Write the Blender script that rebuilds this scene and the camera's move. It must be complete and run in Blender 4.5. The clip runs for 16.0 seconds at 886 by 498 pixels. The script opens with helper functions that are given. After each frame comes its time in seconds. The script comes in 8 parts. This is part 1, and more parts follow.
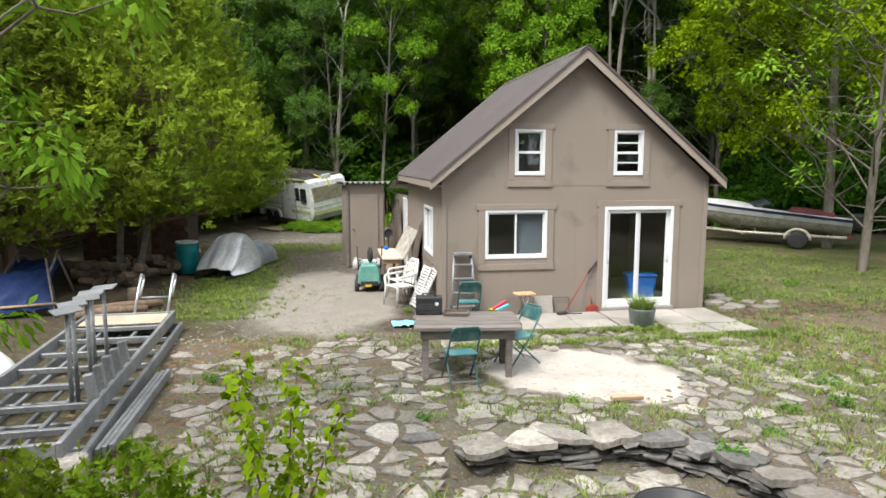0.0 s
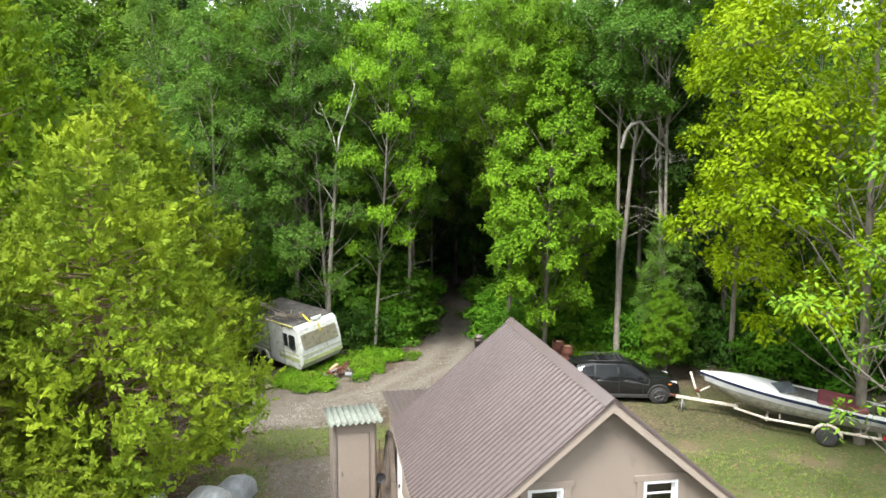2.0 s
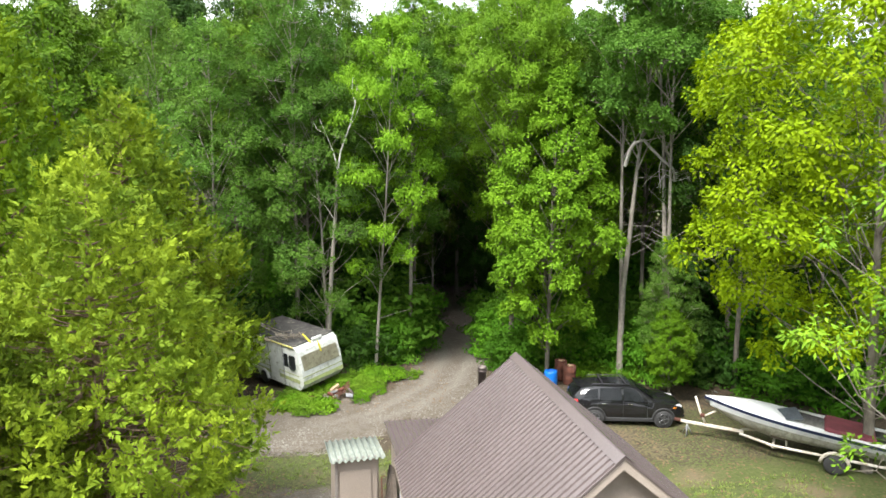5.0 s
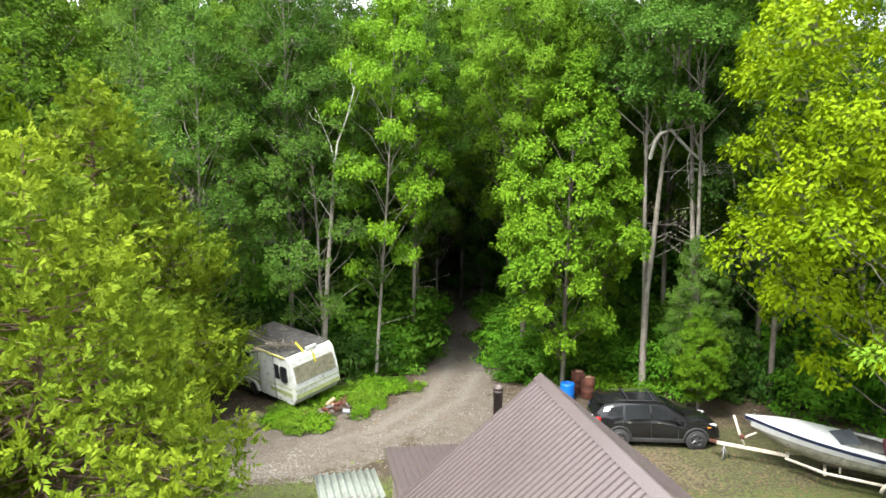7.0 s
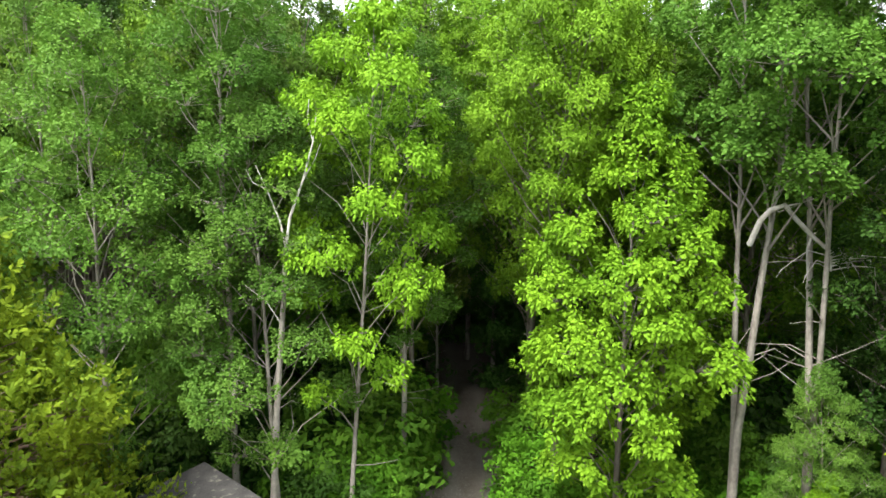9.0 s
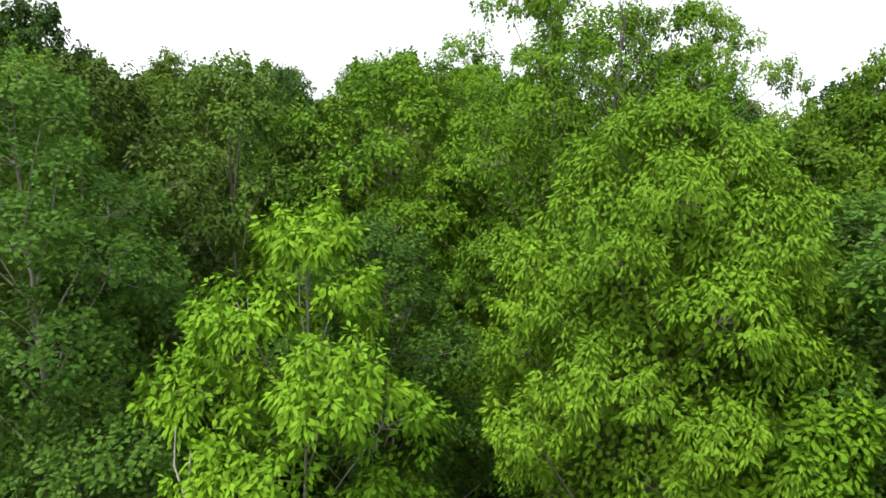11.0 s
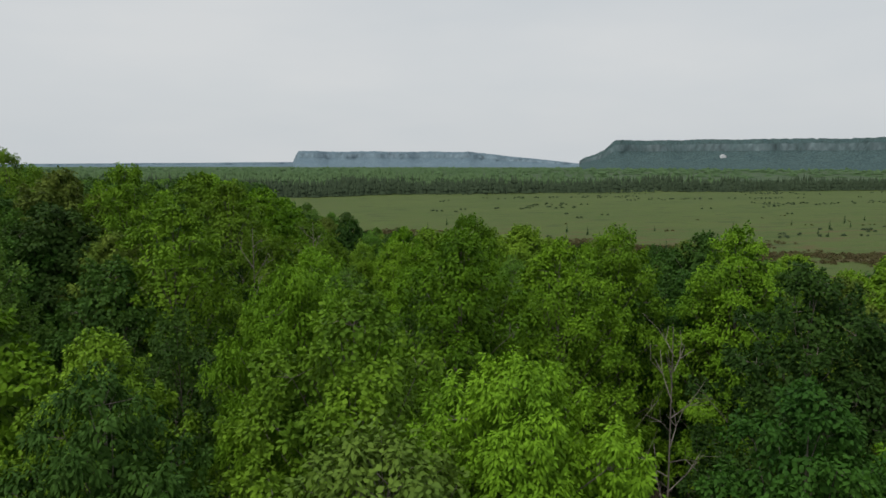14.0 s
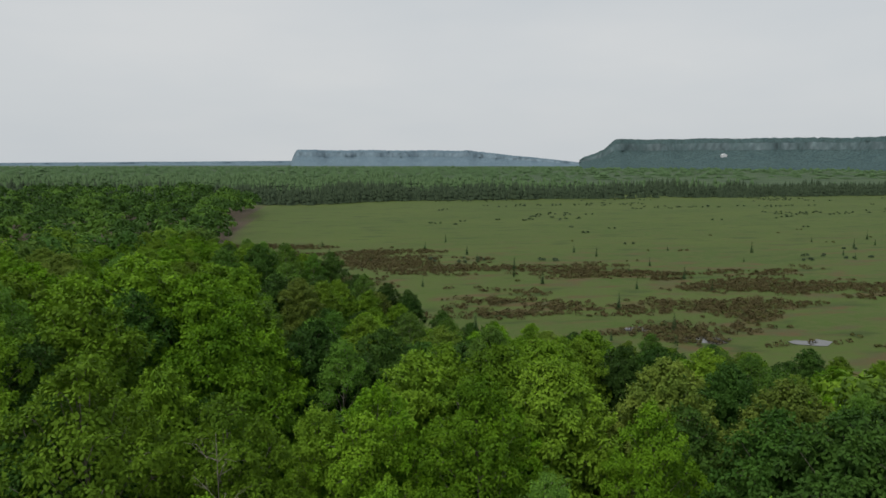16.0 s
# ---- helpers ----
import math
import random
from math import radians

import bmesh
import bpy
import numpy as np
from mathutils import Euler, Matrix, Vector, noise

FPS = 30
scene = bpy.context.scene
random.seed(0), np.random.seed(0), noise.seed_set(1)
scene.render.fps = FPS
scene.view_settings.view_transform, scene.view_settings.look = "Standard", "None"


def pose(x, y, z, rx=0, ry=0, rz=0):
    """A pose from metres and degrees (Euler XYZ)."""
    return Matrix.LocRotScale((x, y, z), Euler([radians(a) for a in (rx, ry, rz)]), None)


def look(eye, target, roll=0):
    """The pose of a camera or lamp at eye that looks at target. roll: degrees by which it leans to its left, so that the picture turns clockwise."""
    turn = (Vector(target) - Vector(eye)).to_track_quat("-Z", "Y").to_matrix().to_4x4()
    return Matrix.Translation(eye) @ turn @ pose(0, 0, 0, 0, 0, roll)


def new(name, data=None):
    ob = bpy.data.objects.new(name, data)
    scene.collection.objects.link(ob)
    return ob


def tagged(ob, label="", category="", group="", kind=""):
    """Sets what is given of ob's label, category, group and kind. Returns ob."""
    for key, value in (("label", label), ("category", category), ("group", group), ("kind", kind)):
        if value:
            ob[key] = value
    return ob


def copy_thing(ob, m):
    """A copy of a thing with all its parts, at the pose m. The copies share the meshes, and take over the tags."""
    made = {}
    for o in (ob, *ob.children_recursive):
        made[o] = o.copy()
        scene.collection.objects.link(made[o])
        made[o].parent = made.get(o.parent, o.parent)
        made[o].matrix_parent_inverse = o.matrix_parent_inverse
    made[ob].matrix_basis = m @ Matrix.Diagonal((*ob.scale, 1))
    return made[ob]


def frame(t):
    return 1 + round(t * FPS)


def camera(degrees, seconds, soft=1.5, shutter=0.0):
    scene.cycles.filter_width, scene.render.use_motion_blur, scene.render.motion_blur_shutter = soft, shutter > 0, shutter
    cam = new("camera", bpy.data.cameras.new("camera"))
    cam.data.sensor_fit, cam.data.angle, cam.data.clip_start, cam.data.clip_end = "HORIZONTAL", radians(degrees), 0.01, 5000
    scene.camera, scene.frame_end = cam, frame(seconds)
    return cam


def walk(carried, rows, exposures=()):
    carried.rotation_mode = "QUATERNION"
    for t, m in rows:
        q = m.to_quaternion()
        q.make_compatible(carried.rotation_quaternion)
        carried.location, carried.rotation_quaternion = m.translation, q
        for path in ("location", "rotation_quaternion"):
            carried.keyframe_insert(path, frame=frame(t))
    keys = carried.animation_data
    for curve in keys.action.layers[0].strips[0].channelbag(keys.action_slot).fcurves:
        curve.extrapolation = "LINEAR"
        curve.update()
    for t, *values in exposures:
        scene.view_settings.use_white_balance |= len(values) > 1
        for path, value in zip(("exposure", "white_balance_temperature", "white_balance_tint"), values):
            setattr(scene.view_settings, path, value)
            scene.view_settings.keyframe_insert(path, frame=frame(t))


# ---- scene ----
cam = camera(67.3, 16.0, soft=1.6)
PATH = [
    (0.0, (-1.710, -12.819, 3.033), (-0.076, -3.035, 1.768), 0.1),
    (0.5, (-1.682, -12.663, 4.335), (-0.043, -2.874, 3.116), 0.2),
    (1.0, (-1.470, -11.499, 5.833), (0.170, -1.705, 4.653), 0.1),
    (1.5, (-1.301, -10.453, 7.391), (0.343, -0.656, 6.246), 0.1),
    (2.0, (-1.318, -10.151, 8.917), (0.354, -0.354, 7.810), 0.3),
    (2.5, (-1.331, -10.001, 10.413), (0.352, -0.202, 9.337), 0.3),
    (3.0, (-1.312, -9.915, 11.112), (0.366, -0.115, 10.044), 0.4),
    (3.5, (-1.339, -9.866, 10.852), (0.351, -0.070, 9.771), 0.4),
    (4.0, (-1.352, -9.843, 9.728), (0.351, -0.051, 8.626), 0.3),
    (6.5, (-1.375, -8.778, 9.706), (0.274, 1.025, 8.619), 0.4),
    (7.0, (-1.109, -7.103, 9.442), (0.543, 2.699, 8.346), 0.4),
    (7.5, (-0.747, -5.047, 9.272), (0.902, 4.755, 8.172), 0.4),
    (8.0, (-0.362, -2.788, 9.794), (1.212, 7.032, 8.748), 0.8),
    (10.3, (1.634, 8.445, 16.253), (3.251, 18.207, 14.811), -0.1),
    (10.5, (1.788, 9.454, 16.817), (3.402, 19.220, 15.393), -0.1),
    (11.0, (2.180, 11.923, 18.210), (3.802, 21.692, 16.819), 0.1),
    (11.5, (2.606, 14.378, 19.637), (4.221, 24.152, 18.273), 0.2),
    (12.0, (3.086, 16.994, 21.045), (4.689, 26.772, 19.701), 0.3),
    (12.5, (3.535, 19.656, 22.443), (5.146, 29.439, 21.132), 0.3),
    (13.0, (4.050, 22.800, 23.908), (5.663, 32.583, 22.600), 0.3),
    (13.5, (4.676, 26.146, 25.331), (6.270, 35.934, 24.046), 0.2),
    (14.0, (5.335, 29.712, 26.806), (6.925, 39.500, 25.519), 0.1),
    (14.5, (6.018, 33.614, 28.290), (7.613, 43.400, 26.994), 0.1),
    (15.0, (6.746, 37.694, 29.829), (8.346, 47.479, 28.527), 0.1),
    (15.5, (7.512, 42.006, 31.388), (9.113, 51.789, 30.077), 0.1),
    (16.0, (8.318, 46.602, 32.859), (9.919, 56.384, 31.539), 0.1),
]
walk(cam, [(t, look(eye, target, roll)) for t, eye, target, roll in PATH],
     exposures=[(0.0, 1.38), (0.8, 1.58), (1.8, 2.06), (4.0, 2.14), (7.0, 2.2), (8.0, 2.4), (10.3, 2.05), (11.0, 1.25), (11.6, 0.72), (12.2, 0.2), (12.7, 0.1), (13.5, 0.02), (14.5, 0.05), (16.0, 0.0)])

# ---- light ----
SUN_EL, SUN_AZ = 57.0, 228.0
world = bpy.data.worlds.new("overcast_sky")
scene.world = world
world.use_nodes = True
wn, wl = world.node_tree.nodes, world.node_tree.links
wn.clear()
w_out = wn.new("ShaderNodeOutputWorld")
w_bg = wn.new("ShaderNodeBackground")
w_sky = wn.new("ShaderNodeTexSky")
w_sky.sky_type, w_sky.sun_disc = "NISHITA", False
w_sky.sun_elevation, w_sky.sun_rotation = radians(SUN_EL), radians(SUN_AZ)
w_sky.dust_density, w_sky.air_density = 4.0, 1.0
w_scale = wn.new("ShaderNodeVectorMath")
w_scale.operation, w_scale.inputs[3].default_value = "SCALE", 0.05
w_co = wn.new("ShaderNodeTexCoord")
w_map = wn.new("ShaderNodeMapping")
w_map.inputs["Scale"].default_value = (1.0, 1.0, 3.5)
w_noise = wn.new("ShaderNodeTexNoise")
w_noise.inputs["Scale"].default_value, w_noise.inputs["Detail"].default_value = 1.7, 4.0
w_ramp = wn.new("ShaderNodeValToRGB")
w_ramp.color_ramp.elements[0].position, w_ramp.color_ramp.elements[0].color = 0.3, (0.59, 0.635, 0.67, 1)
w_ramp.color_ramp.elements[1].position, w_ramp.color_ramp.elements[1].color = 0.72, (0.70, 0.72, 0.73, 1)
w_mix = wn.new("ShaderNodeMix")
w_mix.data_type, w_mix.inputs[0].default_value = "RGBA", 0.88
wl.new(w_co.outputs["Generated"], w_map.inputs[0])
wl.new(w_map.outputs[0], w_noise.inputs["Vector"])
wl.new(w_noise.outputs[0], w_ramp.inputs[0])
wl.new(w_sky.outputs[0], w_scale.inputs[0])
wl.new(w_scale.outputs[0], w_mix.inputs[6])
wl.new(w_ramp.outputs[0], w_mix.inputs[7])
wl.new(w_mix.outputs[2], w_bg.inputs[0])
# the cloud cover is brightest overhead
w_sep = wn.new("ShaderNodeSeparateXYZ")
w_lift = wn.new("ShaderNodeMapRange")
for k, v in enumerate((0.3, 0.95, 1.0, 1.6)):
    w_lift.inputs[k + 1].default_value = v
wl.new(w_co.outputs["Generated"], w_sep.inputs[0])
wl.new(w_sep.outputs[2], w_lift.inputs[0])
wl.new(w_lift.outputs[0], w_bg.inputs[1])
wl.new(w_bg.outputs[0], w_out.inputs[0])

sun = new("sun", bpy.data.lights.new("sun", "SUN"))
sun.data.energy, sun.data.angle, sun.data.color = 2.3, radians(20), (1.0, 0.96, 0.9)
sun.matrix_basis = look((0, 0, 0), (-math.sin(radians(SUN_AZ)) * math.cos(radians(SUN_EL)), -math.cos(radians(SUN_AZ)) * math.cos(radians(SUN_EL)), -math.sin(radians(SUN_EL))))


# ---- materials ----
def surface(name, c1, c2=None, rough=0.8, metal=0.0, scale=2.0, fine=30.0, bump=0.15, spec=0.35, stretch=(1, 1, 1), grain=0.25, world_space=False, rand=0.0, dirt=None, dirt_amount=0.0, ribs=0.0):
    """A base colour that drifts between c1 and c2 at one scale, with fine grain, relief and optional dirt."""
    m = bpy.data.materials.new(name)
    m.use_nodes = True
    n, l = m.node_tree.nodes, m.node_tree.links
    p = n["Principled BSDF"]
    c2 = c2 or tuple(v * 0.75 for v in c1)
    if world_space:
        co = n.new("ShaderNodeNewGeometry").outputs["Position"]
    else:
        co = n.new("ShaderNodeTexCoord").outputs["Object"]
    mp = n.new("ShaderNodeMapping")
    mp.inputs["Scale"].default_value = stretch
    l.new(co, mp.inputs[0])
    a = n.new("ShaderNodeTexNoise")
    a.inputs["Scale"].default_value, a.inputs["Detail"].default_value = scale, 5.0
    b = n.new("ShaderNodeTexNoise")
    b.inputs["Scale"].default_value, b.inputs["Detail"].default_value = fine, 6.0
    l.new(mp.outputs[0], a.inputs["Vector"])
    l.new(mp.outputs[0], b.inputs["Vector"])
    ra = n.new("ShaderNodeMapRange")
    ra.inputs[1].default_value, ra.inputs[2].default_value = 0.32, 0.68
    l.new(a.outputs[0], ra.inputs[0])
    mx = n.new("ShaderNodeMix")
    mx.data_type = "RGBA"
    mx.inputs[6].default_value, mx.inputs[7].default_value = (*c1, 1), (*c2, 1)
    l.new(ra.outputs[0], mx.inputs[0])
    gr = n.new("ShaderNodeMapRange")
    gr.inputs[1].default_value, gr.inputs[2].default_value = 0.25, 0.75
    gr.inputs[3].default_value, gr.inputs[4].default_value = 1 - grain, 1 + grain
    l.new(b.outputs[0], gr.inputs[0])
    hsv = n.new("ShaderNodeHueSaturation")
    l.new(mx.outputs[2], hsv.inputs["Color"])
    val = gr.outputs[0]
    if rand:
        oi = n.new("ShaderNodeObjectInfo")
        rr = n.new("ShaderNodeMapRange")
        rr.inputs[3].default_value, rr.inputs[4].default_value = 1 - rand, 1 + rand
        l.new(oi.outputs["Random"], rr.inputs[0])
        mu = n.new("ShaderNodeMath")
        mu.operation = "MULTIPLY"
        l.new(val, mu.inputs[0])
        l.new(rr.outputs[0], mu.inputs[1])
        val = mu.outputs[0]
    l.new(val, hsv.inputs["Value"])
    out = hsv.outputs[0]
    if dirt:
        d = n.new("ShaderNodeTexNoise")
        d.inputs["Scale"].default_value, d.inputs["Detail"].default_value = scale * 2.3, 8.0
        l.new(co, d.inputs["Vector"])
        dr = n.new("ShaderNodeMapRange")
        dr.inputs[1].default_value, dr.inputs[2].default_value = 0.62 - dirt_amount * 0.4, 0.78
        l.new(d.outputs[0], dr.inputs[0])
        dm = n.new("ShaderNodeMix")
        dm.data_type = "RGBA"
        dm.inputs[7].default_value = (*dirt, 1)
        l.new(dr.outputs[0], dm.inputs[0])
        l.new(out, dm.inputs[6])
        out = dm.outputs[2]
    l.new(out, p.inputs["Base Color"])
    p.inputs["Roughness"].default_value, p.inputs["Metallic"].default_value = rough, metal
    p.inputs["Specular IOR Level"].default_value = spec
    if bump:
        bu = n.new("ShaderNodeBump")
        bu.inputs["Strength"].default_value, bu.inputs["Distance"].default_value = bump, 0.02
        l.new(b.outputs[0], bu.inputs["Height"])
        l.new(bu.outputs[0], p.inputs["Normal"])
        if ribs:
            wv = n.new("ShaderNodeTexWave")
            wv.bands_direction = "Z"
            wv.inputs["Scale"].default_value = ribs / 6.283
            l.new(co, wv.inputs["Vector"])
            b2 = n.new("ShaderNodeBump")
            b2.inputs["Strength"].default_value, b2.inputs["Distance"].default_value = 0.8, 0.012
            l.new(wv.outputs["Fac"], b2.inputs["Height"])
            l.new(bu.outputs[0], b2.inputs["Normal"])
            l.new(b2.outputs[0], p.inputs["Normal"])
    return m


def foliage(name, c1, c2, glow=0.28, rough=0.7):
    """Leaves: colour varies leaf by leaf, tuft by tuft and tree by tree; light comes through them."""
    m = bpy.data.materials.new(name)
    m.use_nodes = True
    n, l = m.node_tree.nodes, m.node_tree.links
    p = n["Principled BSDF"]
    g = n.new("ShaderNodeNewGeometry")
    oi = n.new("ShaderNodeObjectInfo")
    nz = n.new("ShaderNodeTexNoise")
    nz.inputs["Scale"].default_value, nz.inputs["Detail"].default_value = 0.55, 3.0
    l.new(g.outputs["Position"], nz.inputs["Vector"])
    add = n.new("ShaderNodeMath")
    add.operation = "MULTIPLY_ADD"
    add.inputs[1].default_value = 0.32
    l.new(g.outputs["Random Per Island"], add.inputs[0])
    rg = n.new("ShaderNodeMapRange")
    rg.inputs[1].default_value, rg.inputs[2].default_value, rg.inputs[3].default_value, rg.inputs[4].default_value = 0.33, 0.67, 0.0, 0.7
    l.new(nz.outputs[0], rg.inputs[0])
    l.new(rg.outputs[0], add.inputs[2])
    mx = n.new("ShaderNodeMix")
    mx.data_type = "RGBA"
    mx.inputs[6].default_value, mx.inputs[7].default_value = (*c1, 1), (*c2, 1)
    l.new(add.outputs[0], mx.inputs[0])
    hv = n.new("ShaderNodeHueSaturation")
    for k, (lo, hi) in {"Hue": (0.492, 0.51), "Saturation": (0.985, 1.03), "Value": (0.7, 1.24)}.items():
        r = n.new("ShaderNodeMapRange")
        r.inputs[3].default_value, r.inputs[4].default_value = lo, hi
        if k == "Value":
            l.new(oi.outputs["Random"], r.inputs[0])
        else:
            w = n.new("ShaderNodeTexWhiteNoise")
            w.noise_dimensions = "1D"
            l.new(oi.outputs["Random"], w.inputs["W"])
            l.new(w.outputs[0], r.inputs[0])
        l.new(r.outputs[0], hv.inputs[k])
    l.new(mx.outputs[2], hv.inputs["Color"])
    l.new(hv.outputs[0], p.inputs["Base Color"])
    p.inputs["Roughness"].default_value = rough
    p.inputs["Specular IOR Level"].default_value = 0.12
    tr = n.new("ShaderNodeBsdfTranslucent")
    l.new(hv.outputs[0], tr.inputs[0])
    ms = n.new("ShaderNodeMixShader")
    ms.inputs[0].default_value = glow
    l.new(p.outputs[0], ms.inputs[1])
    l.new(tr.outputs[0], ms.inputs[2])
    l.new(ms.outputs[0], n["Material Output"].inputs[0])
    return m


M_LEAF_MAPLE = foliage("leaves_maple", (0.047, 0.11, 0.0066), (0.132, 0.25, 0.0132), 0.17)
M_LEAF_GOLD = foliage("leaves_gold", (0.152, 0.248, 0.0056), (0.272, 0.368, 0.008))
M_LEAF_POLE = foliage("leaves_young_ash", (0.085, 0.205, 0.0085), (0.165, 0.325, 0.013))
M_LEAF_LIME = foliage("leaves_lime", (0.058, 0.128, 0.0066), (0.128, 0.238, 0.0125), 0.18)
M_LEAF_ASPEN = foliage("leaves_aspen", (0.056, 0.128, 0.018), (0.11, 0.208, 0.028))
M_LEAF_DARK = foliage("leaves_dark", (0.02, 0.055, 0.008), (0.044, 0.098, 0.013), 0.18)
M_LEAF_DUSK = foliage("leaves_dull_olive", (0.046, 0.086, 0.012), (0.088, 0.14, 0.019), 0.18)
M_LEAF_CEDAR = foliage("leaves_cedar", (0.075, 0.14, 0.01), (0.21, 0.29, 0.012), 0.3)
M_LEAF_OLIVE = foliage("leaves_olive", (0.068, 0.12, 0.016), (0.132, 0.188, 0.024), 0.22)
M_LEAF_SPRUCE = foliage("leaves_spruce", (0.02, 0.055, 0.02), (0.04, 0.085, 0.03), 0.1)
M_LEAF_UNDER = foliage("leaves_undergrowth", (0.044, 0.132, 0.008), (0.1, 0.232, 0.016))
M_GRASS = foliage("grass_blades", (0.10, 0.16, 0.03), (0.2, 0.26, 0.06), 0.2)
M_BARK = surface("bark_grey", (0.20, 0.18, 0.15), (0.11, 0.095, 0.08), 0.95, scale=4, fine=18, bump=0.8, stretch=(1, 1, 0.25), spec=0.1)
M_BARK_PALE = surface("bark_aspen", (0.27, 0.25, 0.215), (0.17, 0.152, 0.13), 0.9, scale=3, fine=14, bump=0.5, stretch=(1, 1, 0.5), spec=0.15)
M_BARK_WHITE = surface("bark_dead_birch", (0.46, 0.44, 0.4), (0.3, 0.28, 0.24), 0.9, scale=3, fine=12, bump=0.4, spec=0.15)
M_BARK_BROWN = surface("bark_cedar", (0.20, 0.14, 0.10), (0.12, 0.085, 0.06), 0.95, scale=5, fine=22, bump=0.9, stretch=(1, 1, 0.15), spec=0.1)


# ---- mesh helpers ----
def put_mesh(name, verts, faces):
    """A mesh from arrays: verts (n, 3), faces (m, 3 or 4)."""
    me = bpy.data.meshes.new(name)
    verts, faces = np.asarray(verts, np.float32), np.asarray(faces, np.int32)
    k = faces.shape[1]
    me.vertices.add(len(verts))
    me.vertices.foreach_set("co", verts.ravel())
    me.loops.add(faces.size)
    me.loops.foreach_set("vertex_index", faces.ravel())
    me.polygons.add(len(faces))
    me.polygons.foreach_set("loop_start", np.arange(0, faces.size, k, dtype=np.int32))
    me.update(calc_edges=True)
    return me


def smooth(me, angle=0.7):
    me.shade_smooth()
    me.set_sharp_from_angle(angle=angle)
    return me


def part(name, bm, material, parent=None, label="", at=None):
    """One mesh object from a bmesh (or a ready mesh), under a thing or a part."""
    if isinstance(bm, bmesh.types.BMesh):
        me = bpy.data.meshes.new(name)
        bm.to_mesh(me)
        bm.free()
    else:
        me = bm
    if material and not me.materials:
        me.materials.append(material)
    ob = new(name, me)
    ob.parent = parent
    if at is not None:
        ob.matrix_basis = at
    if label:
        ob["label"] = label
    return ob


def thing(name, label, category, m=None, group="", kind=""):
    ob = new(name)
    ob.empty_display_size = 0.1
    if m is not None:
        ob.matrix_basis = m
    return tagged(ob, label, category, group, kind)


def box(size, at=(0, 0, 0), bevel=0.0, rot=(0, 0, 0), bm=None, segments=1):
    """A box whose middle is at the given place, with eased edges."""
    own = bmesh.new()
    bmesh.ops.create_cube(own, size=1.0, matrix=Matrix.Diagonal((*size, 1)))
    if bevel:
        bmesh.ops.bevel(own, geom=own.edges[:], offset=bevel, segments=segments, affect="EDGES", profile=0.5)
    bmesh.ops.transform(own, matrix=pose(*at, *rot), verts=own.verts[:])
    return join(bm, own)


def join(bm, own):
    if bm is None:
        return own
    me = bpy.data.meshes.new("tmp")
    own.to_mesh(me)
    own.free()
    bm.from_mesh(me)
    bpy.data.meshes.remove(me)
    return bm


def tube(points, radius, sides=8, bm=None, cap=True):
    """A round bar through the points; radius: one number or one for each point."""
    pts = [Vector(p) for p in points]
    rs = [radius] * len(pts) if isinstance(radius, (int, float)) else list(radius)
    own = bmesh.new()
    rings = []
    side = None
    for i, p in enumerate(pts):
        d = (pts[min(i + 1, len(pts) - 1)] - pts[max(i - 1, 0)]).normalized()
        if side is None:
            side = d.orthogonal().normalized()
        side = (side - d * side.dot(d)).normalized()
        up = d.cross(side)
        rings.append([own.verts.new(p + (side * math.cos(a) + up * math.sin(a)) * rs[i]) for a in (2 * math.pi * j / sides for j in range(sides))])
    for a, b in zip(rings, rings[1:]):
        for j in range(sides):
            f = own.faces.new((a[j], a[(j + 1) % sides], b[(j + 1) % sides], b[j]))
            f.smooth = True
    if cap:
        own.faces.new(rings[0][::-1])
        own.faces.new(rings[-1])
    return join(bm, own)


def lathe(profile, sides=24, bm=None, at=(0, 0, 0), close=True):
    """A turned shape from (radius, height) pairs."""
    own = bmesh.new()
    rings = [[own.verts.new((r * math.cos(2 * math.pi * j / sides) + at[0], r * math.sin(2 * math.pi * j / sides) + at[1], z + at[2])) for j in range(sides)] for r, z in profile]
    for a, b in zip(rings, rings[1:]):
        for j in range(sides):
            own.faces.new((a[j], a[(j + 1) % sides], b[(j + 1) % sides], b[j])).smooth = True
    if close:
        own.faces.new(rings[0][::-1])
        own.faces.new(rings[-1])
    bmesh.ops.recalc_face_normals(own, faces=own.faces[:])
    return join(bm, own)


def prism(outline, depth, axis="y", at=(0, 0, 0), bm=None, bevel=0.0):
    """A flat outline of (u, v) pairs given thickness: axis y takes u, v as x, z; z as x, y; x as y, z."""
    own = bmesh.new()
    lift = {"y": lambda u, v, d: (u, d, v), "z": lambda u, v, d: (u, v, d), "x": lambda u, v, d: (d, u, v)}[axis]
    a = [own.verts.new(lift(u, v, 0)) for u, v in outline]
    b = [own.verts.new(lift(u, v, depth)) for u, v in outline]
    own.faces.new(a)
    own.faces.new(b[::-1])
    for i in range(len(a)):
        j = (i + 1) % len(a)
        own.faces.new((a[j], a[i], b[i], b[j]))
    bmesh.ops.recalc_face_normals(own, faces=own.faces[:])
    if bevel:
        bmesh.ops.bevel(own, geom=own.edges[:], offset=bevel, segments=1, affect="EDGES")
    bmesh.ops.transform(own, matrix=Matrix.Translation(at), verts=own.verts[:])
    return join(bm, own)


# ---- ground ----
def step(a, b, v):
    t = np.clip((v - a) / (b - a), 0, 1)
    return t * t * (3 - 2 * t)


WALL_LINE = ([-0.9, -0.42, 0.05, 0.72, 1.25, 1.66, 1.98, 2.28, 2.44, 2.5], [-6.9, -6.32, -6.17, -6.2, -6.22, -6.3, -6.58, -6.92, -7.3, -8.2])


